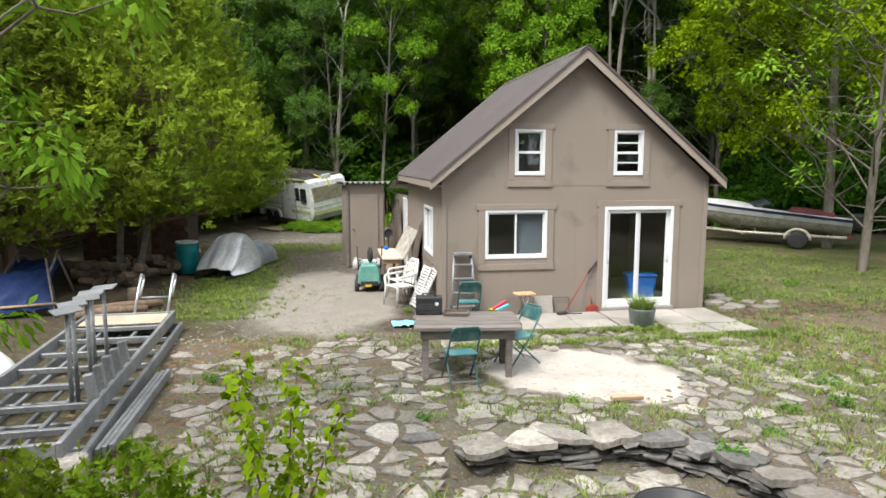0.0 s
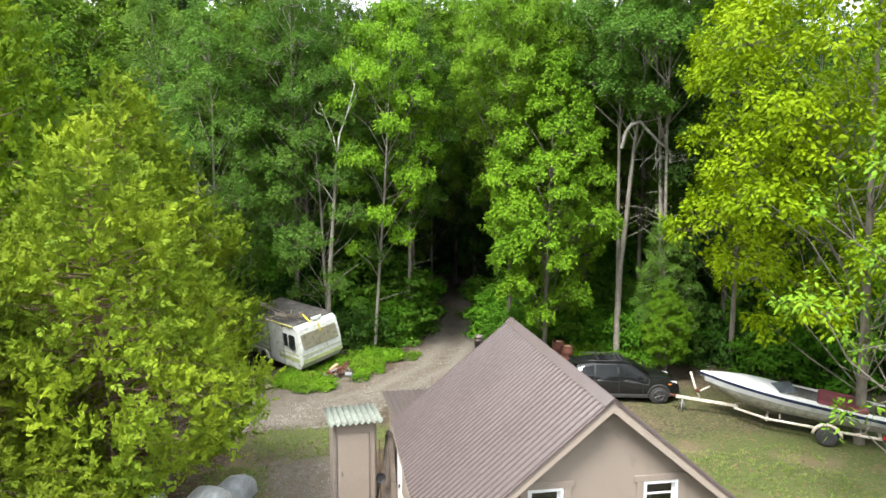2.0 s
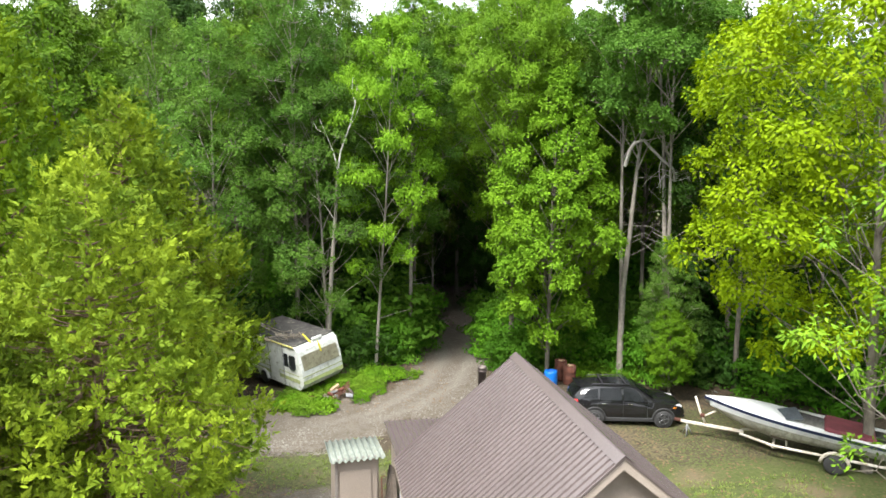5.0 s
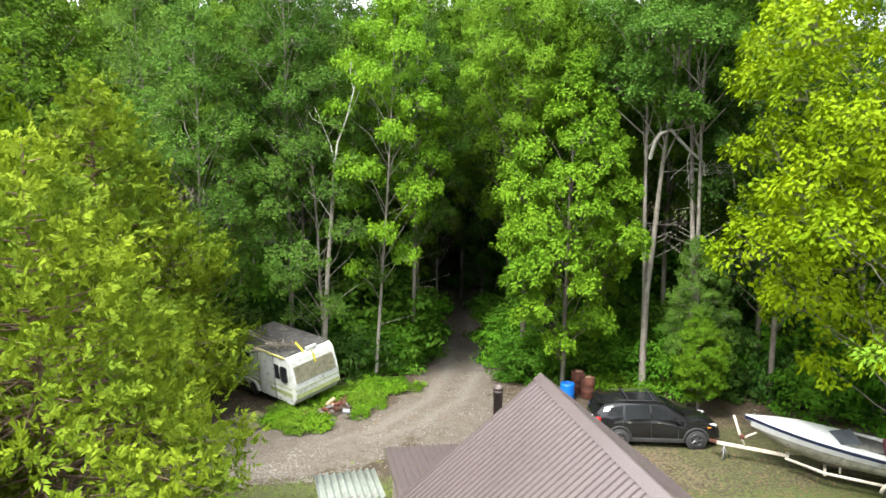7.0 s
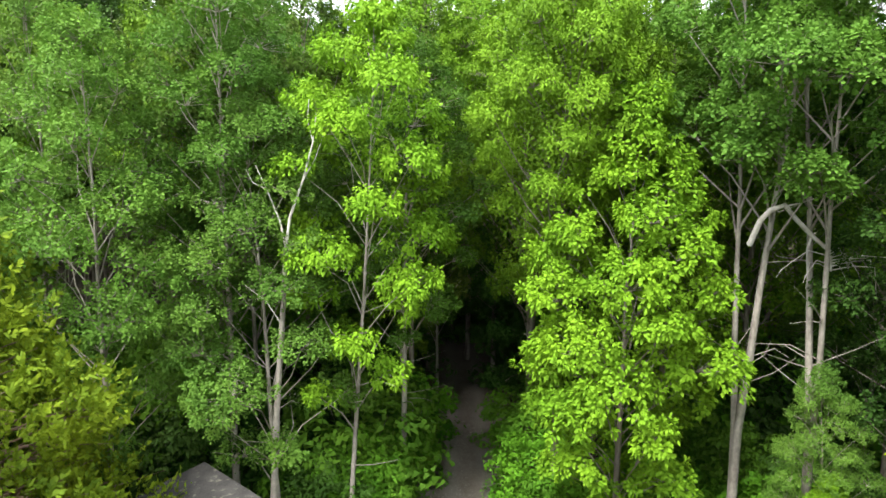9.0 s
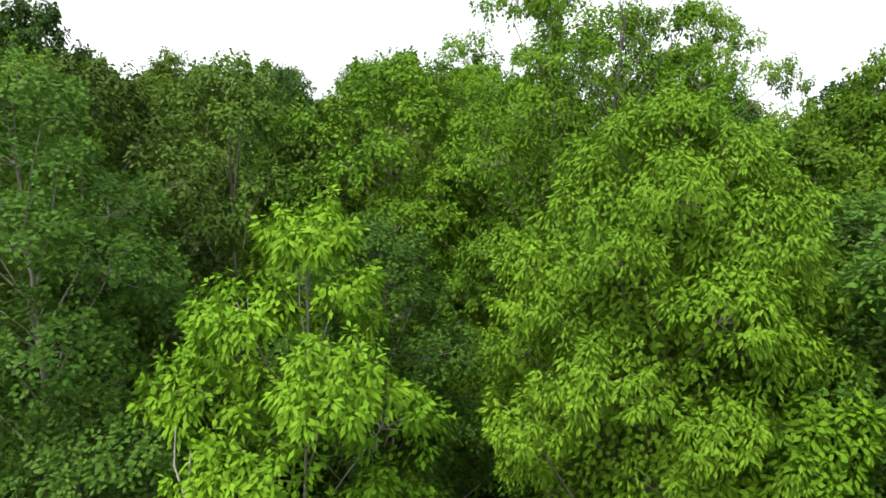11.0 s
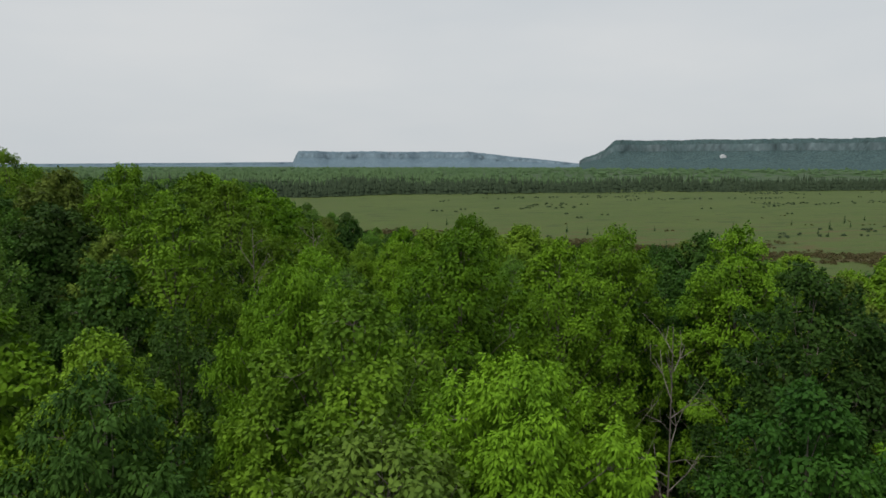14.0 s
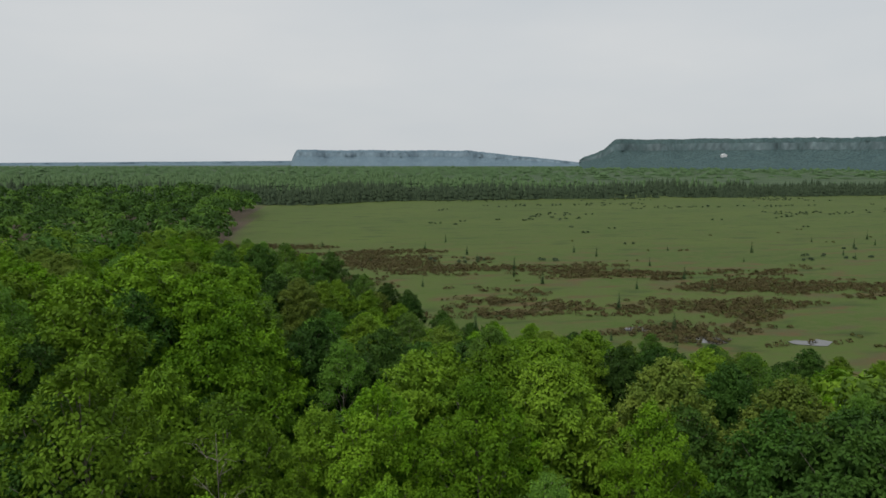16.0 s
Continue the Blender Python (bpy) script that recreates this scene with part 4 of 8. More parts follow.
def crown_cloud(name, spots, seed, tall, wide, per, leaf, mat, label, stretch=1.0):
    """A far stretch of woods as one mesh of many leafy crowns."""
    rng = np.random.default_rng(seed)
    vs, fs, off = [], [], 0
    for x, y in spots:
        h, r = (tall or tree_top(x, y)) * rng.uniform(0.66, 1.08), wide * rng.uniform(0.8, 1.25)
        n = max(2, per // 26)
        u = rng.normal(0, 1, (n, 3))
        u /= np.linalg.norm(u, axis=1)[:, None]
        u[:, 2] = np.abs(u[:, 2])
        c = np.array([x, y, float(ground_z(x, y)) + h * 0.5]) + u * (r * 0.8 * stretch, r * 0.8, h * 0.46)
        p, o = tufts(c, r * 0.36, 26, rng, 0.75)
        v, q = leaf_mesh(p, o, *leaf, rng, 0.45)
        vs.append(v)
        fs.append(q + off)
        off += len(v)
    ob = part(name, put_mesh(name, np.concatenate(vs), np.concatenate(fs)), mat)
    return tagged(ob, label, "woods", kind="stuff")


far_spots = scatter(-110, 120, 0, 230, 7.0, lambda x, y: woods(x, y) and not (-40 < x < 50 and y < 96 and abs(lateral(x, y)) < 9 + 0.52 * (y + 6)) and not (-62 < x < 92 and 96 <= y < 215 and abs(lateral(x, y)) < 72) and abs(x - 6) < 30 + 0.75 * (y + 10))
third = [far_spots[i::3] for i in range(3)]
crown_cloud("distant_trees", third[0], 31, 0, 4.6, 1000, (0.72, 0.5), M_LEAF_MAPLE, "distant maple woods with rounded green crowns")
crown_cloud("distant_trees", third[1], 32, 0, 4.6, 1000, (0.72, 0.5), M_LEAF_DARK, "distant darker green broadleaf woods")
crown_cloud("distant_trees", third[2], 33, 0, 4.2, 1000, (0.65, 0.45), M_LEAF_ASPEN, "distant grey-green woods above the marsh")
left_spots = scatter(-420, -20, 230, 620, 13.0, lambda x, y: y < np.interp(x, *EDGE) - 4 and abs(x) < 0.62 * y)
crown_cloud("distant_trees", left_spots[::2], 34, 14, 6.2, 260, (1.5, 0.95), M_LEAF_DARK, "dark woods along the far side of the marsh")
crown_cloud("distant_trees", left_spots[1::2], 35, 12, 6.2, 260, (1.5, 0.95), M_LEAF_ASPEN, "paler woods along the far side of the marsh")


M_BROWN = foliage("leaves_bog", (0.046, 0.039, 0.016), (0.07, 0.062, 0.024), 0.1, 0.9)


M_BOG_OLIVE = foliage("leaves_bog_olive", (0.05, 0.052, 0.018), (0.075, 0.08, 0.024), 0.1, 0.9)


def spire_field(name, spots, seed, tall, wide, mat, label):
    """Far conifers: ragged spires of three skirts each."""
    rng = np.random.default_rng(seed)
    vs, fs, off = [], [], 0
    ang = np.arange(7) * 2 * np.pi / 7
    for x, y in spots:
        h, r, z = tall * rng.uniform(0.3, 1.25) * (1 + 0.6 * noise.noise(Vector((x * 0.02, y * 0.02, 0)))), wide * rng.uniform(0.7, 1.3), float(ground_z(x, y))
        for lo, hi, k in ((0.05, 0.5, 1.0), (0.32, 0.76, 0.72), (0.6, 1.0, 0.44)):
            rr = r * k * rng.uniform(0.75, 1.25, 7)
            base = np.stack([x + rr * np.cos(ang), y + rr * np.sin(ang), z + h * (lo + rng.uniform(-0.04, 0.04, 7))], -1)
            vs.append(np.concatenate([base, [(x + rng.normal(0, 0.1), y, z + h * hi)]]))
            j = np.arange(7)
            fs.append(np.stack([off + j, off + (j + 1) % 7, np.full(7, off + 7)], -1))
            off += 8
    return tagged(part(name, put_mesh(name, np.concatenate(vs), np.concatenate(fs)), mat), label, "woods", kind="stuff")


M_FAR_DARK = foliage("leaves_far_conifer", (0.027, 0.043, 0.024), (0.043, 0.062, 0.032), 0.05, 0.9)
M_FAR_GREEN = foliage("leaves_far_woods", (0.036, 0.068, 0.028), (0.054, 0.09, 0.037), 0.05, 0.9)


def belt(x, y):
    a = np.interp(x, [-600, -85, 50, 300, 530, 770], [430, 470, 565, 575, 590, 640])
    b = np.interp(x, [-600, 85, 300, 530, 770], [1100, 1060, 770, 680, 710])
    return a < y < b and -0.62 * y < x - 0.16 * y < 0.78 * y


def clumped(x, y):
    return belt(x, y) and noise.noise(Vector((x * 0.012, y * 0.012, 3.0))) + 0.5 * noise.noise(Vector((x * 0.04, y * 0.04, 1.0))) > -0.12


def bog(x, y):
    """Where low shrubs stand on the marsh: a ragged band before the open grass."""
    if marsh_mask(x, y) < 0.7:
        return False
    band = min(abs(y - 266 + 0.5 * x) / 26, abs(y - 212 + 0.48 * x) / (18 + 0.06 * x))
    v = noise.noise(Vector((x * 0.022, y * 0.07, 7.0))) + 0.75 * noise.noise(Vector((x * 0.08, y * 0.24, 2.0)))
    return v - 0.5 * (band - 1) + 0.35 * (rw.random() - 0.5) > 0.42


tagged(crown_cloud("marsh_shrubs", scatter(-50, 280, 110, 330, 2.0, lambda x, y: bog(x, y)), 51, 0.26, 2.0, 78, (0.6, 0.25), M_BROWN, "low brown bog shrubs across the marsh", 2.4), category="shrubs")
tagged(crown_cloud("marsh_shrubs", scatter(-50, 280, 110, 330, 3.6, lambda x, y: bog(x, y) or marsh_mask(x, y) > 0.7 and rw.random() < 0.012), 53, 0.4, 1.1, 40, (0.5, 0.25), M_BOG_OLIVE, "low olive bushes among the bog shrubs", 2.0), category="shrubs")
tagged(crown_cloud("marsh_shrubs", scatter(40, 520, 210, 600, 9.5, lambda x, y: marsh_mask(x, y) > 0.8 and noise.noise(Vector((x * 0.012, y * 0.035, 9.0))) + 0.3 * (rw.random() - 0.5) > 0.33 and x > 0.15 * y), 52, 0.5, 1.6, 52, (0.9, 0.4), M_FAR_DARK, "scattered dark low shrubs on the marsh", 2.4), category="shrubs")
for x, y in scatter(-20, 250, 130, 300, 15.0, lambda x, y: marsh_mask(x, y) > 0.5 and rw.random() < 0.28):
    plant("spruce_a", x, y, rw.uniform(0, 360), rw.uniform(0.14, 0.36), 1.0, label="small spruce standing alone on the marsh")
for x, y in scatter(-25, 100, 90, 190, 8.0, lambda x, y: -14 < y - np.interp(x, *EDGE) < 2 and rw.random() < 0.4):
    plant("spruce_a", x, y, rw.uniform(0, 360), rw.uniform(0.32, 0.62), 1.1)
# shallow pools on the marsh
M_WATER = surface("pool_water", (0.05, 0.05, 0.045), (0.035, 0.035, 0.03), 0.08, spec=0.5, bump=0.02, world_space=True)
for x, y, r in ((64.6, 161.8, 3.4), (73.1, 152.7, 5.0), (90.9, 148.3, 4.2)):
    ring = [(r * rw.uniform(0.6, 1.1) * math.cos(a), 0.62 * r * rw.uniform(0.45, 1.1) * math.sin(a)) for a in np.linspace(0, 6.283, 15)[:-1]]
    tagged(part("water", prism([(px, py) for px, py in ring], 0.05, "z", (x, y, float(ground_z(x, y)) + 0.01)), M_WATER), "shallow grey pool of water on the marsh", "water", kind="structure")
spire_field("far_conifers", scatter(-520, 680, 420, 700, 4.8, clumped), 41, 10, 2.6, M_FAR_DARK, "dark belt of conifers across the marsh")
spire_field("far_conifers", scatter(-780, 950, 680, 1110, 11.0, belt), 42, 11, 4.7, M_FAR_GREEN, "green far woods beyond the marsh")
spire_field("far_conifers", scatter(-1500, 2300, 1100, 2900, 44.0, lambda x, y: -0.62 * y < x - 0.16 * y < 0.8 * y and (x < 0.25 * y or rw.random() < 0.5 or y > 2000)), 43, 8, 14, M_FAR_GREEN, "hazy woods stretching to the bluffs")


# ---- bluffs ----
def bluff(name, bearing0, bearing1, dist, height, foot, seed, taper, label, mats):
    """A flat-topped wooded bluff: talus, cliff band and wooded rim swept along an arc."""
    rng = np.random.default_rng(seed)
    n = 150
    vs = []
    for i in range(n):
        t = i / (n - 1)
        b = radians(bearing0 + (bearing1 - bearing0) * t)
        env = taper(t)
        d = dist * (1 + 0.012 * math.sin(t * 23 + seed) + 0.008 * math.sin(t * 61))
        top = height * env * (1 + 0.012 * math.sin(t * 31) + 0.006 * rng.normal())
        row = []
        for k, (out, zz) in enumerate(((-420, 0.0), (-260, 0.16), (-120, 0.36), (-40, 0.58), (-26, 0.64), (-14, 0.86), (0, 0.9), (20, 1.0), (90, 1.03), (420, 1.0), (700, 0.1))):
            dd = d + out * foot + rng.normal(0, 6)
            row.append((10 + dd * math.sin(b), 56 + dd * math.cos(b), -5 + top * zz * (1 + 0.008 * rng.normal())))
        vs.append(row)
    v = np.array(vs).reshape(-1, 3)
    m = len(vs[0])
    i = (np.arange(n - 1)[:, None] * m + np.arange(m - 1)).ravel()
    me = put_mesh(name, v, np.stack([i, i + m, i + m + 1, i + 1], -1))
    for mm in mats:
        me.materials.append(mm)
    me.polygons.foreach_set("material_index", np.tile([0, 0, 0, 0, 1, 0, 0, 0, 0, 0], n - 1).astype(np.int32))
    return tagged(new(name, me), label, "bluff", kind="structure")


# Distance haze is put into these colours: bluish, and paler on the far bluffs.
M_BLUFF_WOOD_HAZED = surface("bluff_woods_hazed", (0.044, 0.071, 0.073), (0.054, 0.083, 0.082), 1.0, scale=0.02, fine=0.12, bump=0.0, spec=0.0, grain=0.4, world_space=True)
M_BLUFF_ROCK_HAZED = surface("bluff_rock_hazed", (0.085, 0.112, 0.118), (0.055, 0.083, 0.085), 1.0, scale=0.02, fine=0.05, bump=0.0, spec=0.0, grain=0.4, world_space=True, stretch=(1, 1, 0.3))
M_BLUFF_FAR_HAZED = surface("bluff_far_woods_hazed", (0.096, 0.138, 0.166), (0.112, 0.156, 0.182), 1.0, scale=0.015, fine=0.1, bump=0.0, spec=0.0, grain=0.25, world_space=True)
M_BLUFF_FAR_ROCK_HAZED = surface("bluff_far_rock_hazed", (0.14, 0.184, 0.214), (0.11, 0.154, 0.18), 1.0, scale=0.02, fine=0.05, bump=0.0, spec=0.0, grain=0.3, world_space=True, stretch=(1, 1, 0.3))
HEAD = 9.3
bluff("backdrop_bluff", HEAD + 11.5, HEAD + 48, 3000, 128, 1.0, 3, lambda t: float(np.interp(t, [0, 0.01, 0.03, 0.055, 0.075, 0.09], [0.3, 0.42, 0.5, 0.66, 0.95, 1.0])), "near wooded bluff with pale cliff band", (M_BLUFF_WOOD_HAZED, M_BLUFF_ROCK_HAZED))
bluff("backdrop_bluff", HEAD - 12.8, HEAD + 12, 4000, 95, 0.8, 4, lambda t: min(1.0, 0.3 + 40 * t) if t < 0.02 else (1.0 if t < 0.6 else 1 - 0.75 * (t - 0.6) / 0.4), "far flat-topped bluff with a cliff edge, haze-blue colour", (M_BLUFF_FAR_HAZED, M_BLUFF_FAR_ROCK_HAZED))
bluff("backdrop_bluff", HEAD - 48, HEAD - 11.5, 4200, 42, 0.8, 5, lambda t: 0.25 + 0.55 * t, "low ridge on the horizon in haze-blue colour", (M_BLUFF_FAR_HAZED, M_BLUFF_FAR_HAZED))

# a white farm building under the bluff
M_FAR_WHITE = surface("far_white_wall", (0.62, 0.63, 0.64), None, 0.9, bump=0.0)
farm = thing("farm_building", "small white farm building under the far bluff", "building", pose(FARM[0], FARM[1], FARM[2] - 9))
part("wall", box((20, 12, 12), (0, 0, 6)), M_FAR_WHITE, farm)
part("roof", prism([(-11, 12), (0, 17), (11, 12)], 13, "y", (0, -6.5, 0)), M_FAR_WHITE, farm)
# bare dead trees in the woods
rd_ = np.random.default_rng(66)
for sx, sy, sh in (SNAG, (-3.4, 42.8, 17.8), (-5.0, 44.0, 18.2), (1.1, 64.0, 23.6), (3.9, 70.0, 23.2)):
    snag_paths = [(np.array([(0, 0, 0), (0.2, 0, sh * 0.4), (0.1, 0.2, sh)]), 0.08, 0.012)]
    for i in range(14):
        z = sh * (0.66 + 0.32 * i / 14)
        a = i * 2.4 + sx
        d = np.array([math.cos(a), math.sin(a), 0.9 + 0.5 * rd_.random()])
        L = 1.2 * (1.1 - 0.6 * i / 14) * rd_.uniform(0.7, 1.2)
        b = np.array([0.12, 0.1, z])
        m_ = b + d * L * 0.55 + rd_.normal(0, 0.12, 3)
        snag_paths.append((np.stack([b, m_, b + d * L + rd_.normal(0, 0.2, 3)]), 0.02, 0.006))
        for _ in range(2):
            snag_paths.append((np.stack([m_, m_ + (d + rd_.normal(0, 0.6, 3)) * 0.35 * L, m_ + (d + rd_.normal(0, 0.6, 3)) * 0.6 * L]), 0.01, 0.004))
    snag = thing("dead_tree", "bare grey dead tree standing in the woods", "tree", stand(sx, sy), "dead trees")
    part("trunk", rods(snag_paths, 5), M_BARK, snag)

# ---- house ----
M_WALL = surface("taupe_siding", (0.242, 0.202, 0.171), (0.22, 0.183, 0.154), 0.85, scale=0.8, fine=60, bump=0.12, grain=0.08, dirt=(0.155, 0.13, 0.108), dirt_amount=0.12)
M_TRIM = surface("taupe_trim", (0.248, 0.207, 0.175), (0.225, 0.188, 0.158), 0.8, scale=1.5, fine=50, bump=0.12, grain=0.1)
M_FASCIA = surface("fascia_board", (0.29, 0.245, 0.208), (0.26, 0.217, 0.184), 0.75, scale=1.5, fine=40, bump=0.1, grain=0.1)
M_ROOF = surface("brown_steel_roof", (0.086, 0.068, 0.067), (0.098, 0.078, 0.077), 0.27, scale=0.6, fine=25, bump=0.03, grain=0.08, spec=0.8)
M_WHITE = surface("white_vinyl", (0.66, 0.67, 0.69), (0.61, 0.62, 0.64), 0.45, scale=3, fine=40, bump=0.03, grain=0.04)
M_FLOOR_IN = surface("indoor_floor", (0.13, 0.1, 0.075), None, 0.6)
M_INSIDE = surface("indoor_wall", (0.055, 0.05, 0.046), None, 0.9)


def glass_material():
    m = bpy.data.materials.new("window_glass")
    m.use_nodes = True
    p = m.node_tree.nodes["Principled BSDF"]
    p.inputs["Base Color"].default_value = (0.75, 0.8, 0.8, 1)
    p.inputs["Roughness"].default_value = 0.02
    p.inputs["Transmission Weight"].default_value = 1.0
    p.inputs["IOR"].default_value = 1.6
    return m


M_GLASS = glass_material()

HX0, HX1, HY1, EAVE, APEX = 0.40, 6.03, 5.75, 2.80, 5.14
MIDX = (HX0 + HX1) / 2
SLOPE = (APEX - EAVE) / (MIDX - HX0)


def clip_below(poly, x_slope_side):
    """Cut an (x, z) outline by the gable line on one side."""
    out = []
    f = lambda p: (APEX - SLOPE * abs(p[0] - MIDX) * (1 if (p[0] - MIDX) * x_slope_side >= 0 else 0)) - p[1]  # noqa: E731
    for i in range(len(poly)):
        a, b = poly[i], poly[(i + 1) % len(poly)]
        fa, fb = f(a), f(b)
        if fa >= 0:
            out.append(a)
        if (fa >= 0) != (fb >= 0):
            t = fa / (fa - fb)
            out.append((a[0] + (b[0] - a[0]) * t, a[1] + (b[1] - a[1]) * t))
    return out


def wall_with_openings(us, zs, openings, thick, axis, at, gable=False):
    """A thick wall made of the blocks that are left between its openings."""
    bm = bmesh.new()
    us, zs = sorted(set(us)), sorted(set(zs))
    for u0, u1 in zip(us, us[1:]):
        for z0, z1 in zip(zs, zs[1:]):
            cu, cz = (u0 + u1) / 2, (z0 + z1) / 2
            if any(a < cu < b and c < cz < d for a, b, c, d in openings):
                continue
            poly = [(u0, z0), (u1, z0), (u1, z1), (u0, z1)]
            if gable:
                poly = clip_below(poly, 1 if cu > MIDX else -1)
            if len(poly) > 2:
                prism(poly, thick, axis, at, bm)
    bmesh.ops.remove_doubles(bm, verts=bm.verts[:], dist=0.0005)
    return bm


WINDOWS = {"upper_left": (1.861, 2.484, 2.813, 3.72), "upper_right": (3.924, 4.562, 2.813, 3.72), "lower": (1.275, 2.557, 1.15, 2.133)}
DOOR = (3.766, 5.277, 0.10, 2.18)
house = thing("house", "taupe gabled cottage with brown ribbed steel roof", "house")
opens = [*WINDOWS.values(), DOOR]
xs = [HX0, MIDX, HX1] + [v for o in opens for v in o[:2]]
zs = [0.0, EAVE, APEX] + [v for o in opens for v in o[2:]]
wall_front = part("wall", wall_with_openings(xs, zs, opens, 0.14, "y", (0, 0, 0), True), M_WALL, house)
SIDE = [(1.1, 2.3, 1.08, 2.12)]
ys = [0.142, HY1 - 0.142] + [v for o in SIDE for v in o[:2]]
zz = [0.0, EAVE - 0.06] + [v for o in SIDE for v in o[2:]]
part("wall", wall_with_openings(ys, zz, SIDE, 0.14, "x", (HX0, 0, 0)), M_WALL, house)
part("wall", wall_with_openings([0.142, HY1 - 0.142], [0.0, EAVE - 0.06], [], 0.14, "x", (HX1 - 0.14, 0, 0)), M_WALL, house)
part("wall", wall_with_openings([HX0, MIDX, HX1], [0.0, EAVE, APEX], [], 0.14, "y", (0, HY1 - 0.14, 0), True), M_WALL, house)
part("floor", box((HX1 - HX0 - 0.3, HY1 - 0.3, 0.08), (MIDX, HY1 / 2, 0.05)), M_FLOOR_IN, house)
part("upper_floor", box((HX1 - HX0 - 0.3, HY1 - 0.3, 0.16), (MIDX, HY1 / 2, 2.5)), M_INSIDE, house)
part("partition", box((HX1 - HX0 - 0.3, 0.1, 2.3), (MIDX, 3.4, 1.26)), M_INSIDE, house)


def ribbed_sheet(width, length, gap=0.165, rib=0.032, flat=0.012):
    """Steel roofing: raised ribs that run along y, laid in x; its upper edge at y = length."""
    prof = []
    x = 0.0
    while x < width:
        for dx, z in ((0.0, 0.0), (gap * 0.6, 0.0), (gap * 0.66, rib), (gap * 0.84, rib), (gap * 0.9, 0.0)):
            if x + dx < width:
                prof.append((x + dx, z))
        x += gap
    prof.append((width, 0.0))
    own = bmesh.new()
    rows = [[own.verts.new((x, y, z + dz)) for x, z in prof] for y, dz in ((0, 0), (length, 0))]
    low = [[own.verts.new((x, y, -flat)) for x in (0, width)] for y in (0, length)]
    for i in range(len(prof) - 1):
        own.faces.new((rows[0][i], rows[0][i + 1], rows[1][i + 1], rows[1][i]))
    own.faces.new((low[0][0], low[1][0], low[1][1], low[0][1]))
    own.faces.new((*rows[0][::-1], low[0][0], low[0][1]))
    own.faces.new((*rows[1], low[1][1], low[1][0]))
    own.faces.new((rows[0][0], rows[1][0], low[1][0], low[0][0]))
    own.faces.new((rows[0][-1], low[0][1], low[1][1], rows[1][-1]))
    bmesh.ops.recalc_face_normals(own, faces=own.faces[:])
    return own


OVER, RY0, RY1 = 0.26, -0.27, 6.02
pitch = math.degrees(math.atan(SLOPE))
run = (MIDX - HX0 + OVER) / math.cos(radians(pitch))
ez = APEX + 0.15 - SLOPE * (MIDX - HX0 + OVER)
part("roof", ribbed_sheet(RY1 - RY0, run), M_ROOF, house, at=Matrix.Translation((HX0 - OVER, RY1, ez)) @ Matrix.Rotation(radians(-90), 4, "Z") @ Matrix.Rotation(radians(pitch), 4, "X"))
part("roof", ribbed_sheet(RY1 - RY0, run), M_ROOF, house, at=Matrix.Translation((HX1 + OVER, RY0, ez)) @ Matrix.Rotation(radians(90), 4, "Z") @ Matrix.Rotation(radians(pitch), 4, "X"))
cap = bmesh.new()
for s in (-1, 1):
    box((0.2, RY1 - RY0 + 0.04, 0.012), (MIDX + s * 0.085, (RY0 + RY1) / 2, APEX + 0.15 - 0.085 * SLOPE + 0.034), 0, (0, s * pitch, 0), cap)
part("ridge_cap", cap, M_ROOF, house, "brown folded steel ridge cap")
for y in (RY0 + 0.015, RY1 - 0.05):
    for s in (-1, 1):
        a, b = (MIDX, APEX + 0.13), (MIDX + s * (MIDX - HX0 + OVER - 0.005), ez - 0.02)
        part("bargeboard", prism([a, b, (b[0], b[1] - 0.17), (a[0], a[1] - 0.2)], 0.035, "y", (0, y, 0)), M_FASCIA, house)
        part("rake_trim", prism([(a[0], a[1] + 0.035), (b[0], b[1] + 0.035), (b[0], b[1] - 0.02), (a[0], a[1] - 0.02)], 0.02, "y", (0, y - 0.022 if y < 0 else y + 0.037, 0)), M_ROOF, house, "dark brown metal edge")
for x in (HX0 - OVER + 0.02, HX1 + OVER - 0.02):
    part("eave_board", box((0.03, RY1 - RY0 - 0.09, 0.13), (x, (RY0 + RY1) / 2, ez - 0.085)), M_FASCIA, house)
for x0, x1 in ((HX0 - OVER + 0.04, HX0 - 0.003), (HX1 + 0.003, HX1 + OVER - 0.04)):
    part("soffit", box((x1 - x0, RY1 - RY0 - 0.12, 0.012), ((x0 + x1) / 2, (RY0 + RY1) / 2, ez - 0.12)), M_FASCIA, house)


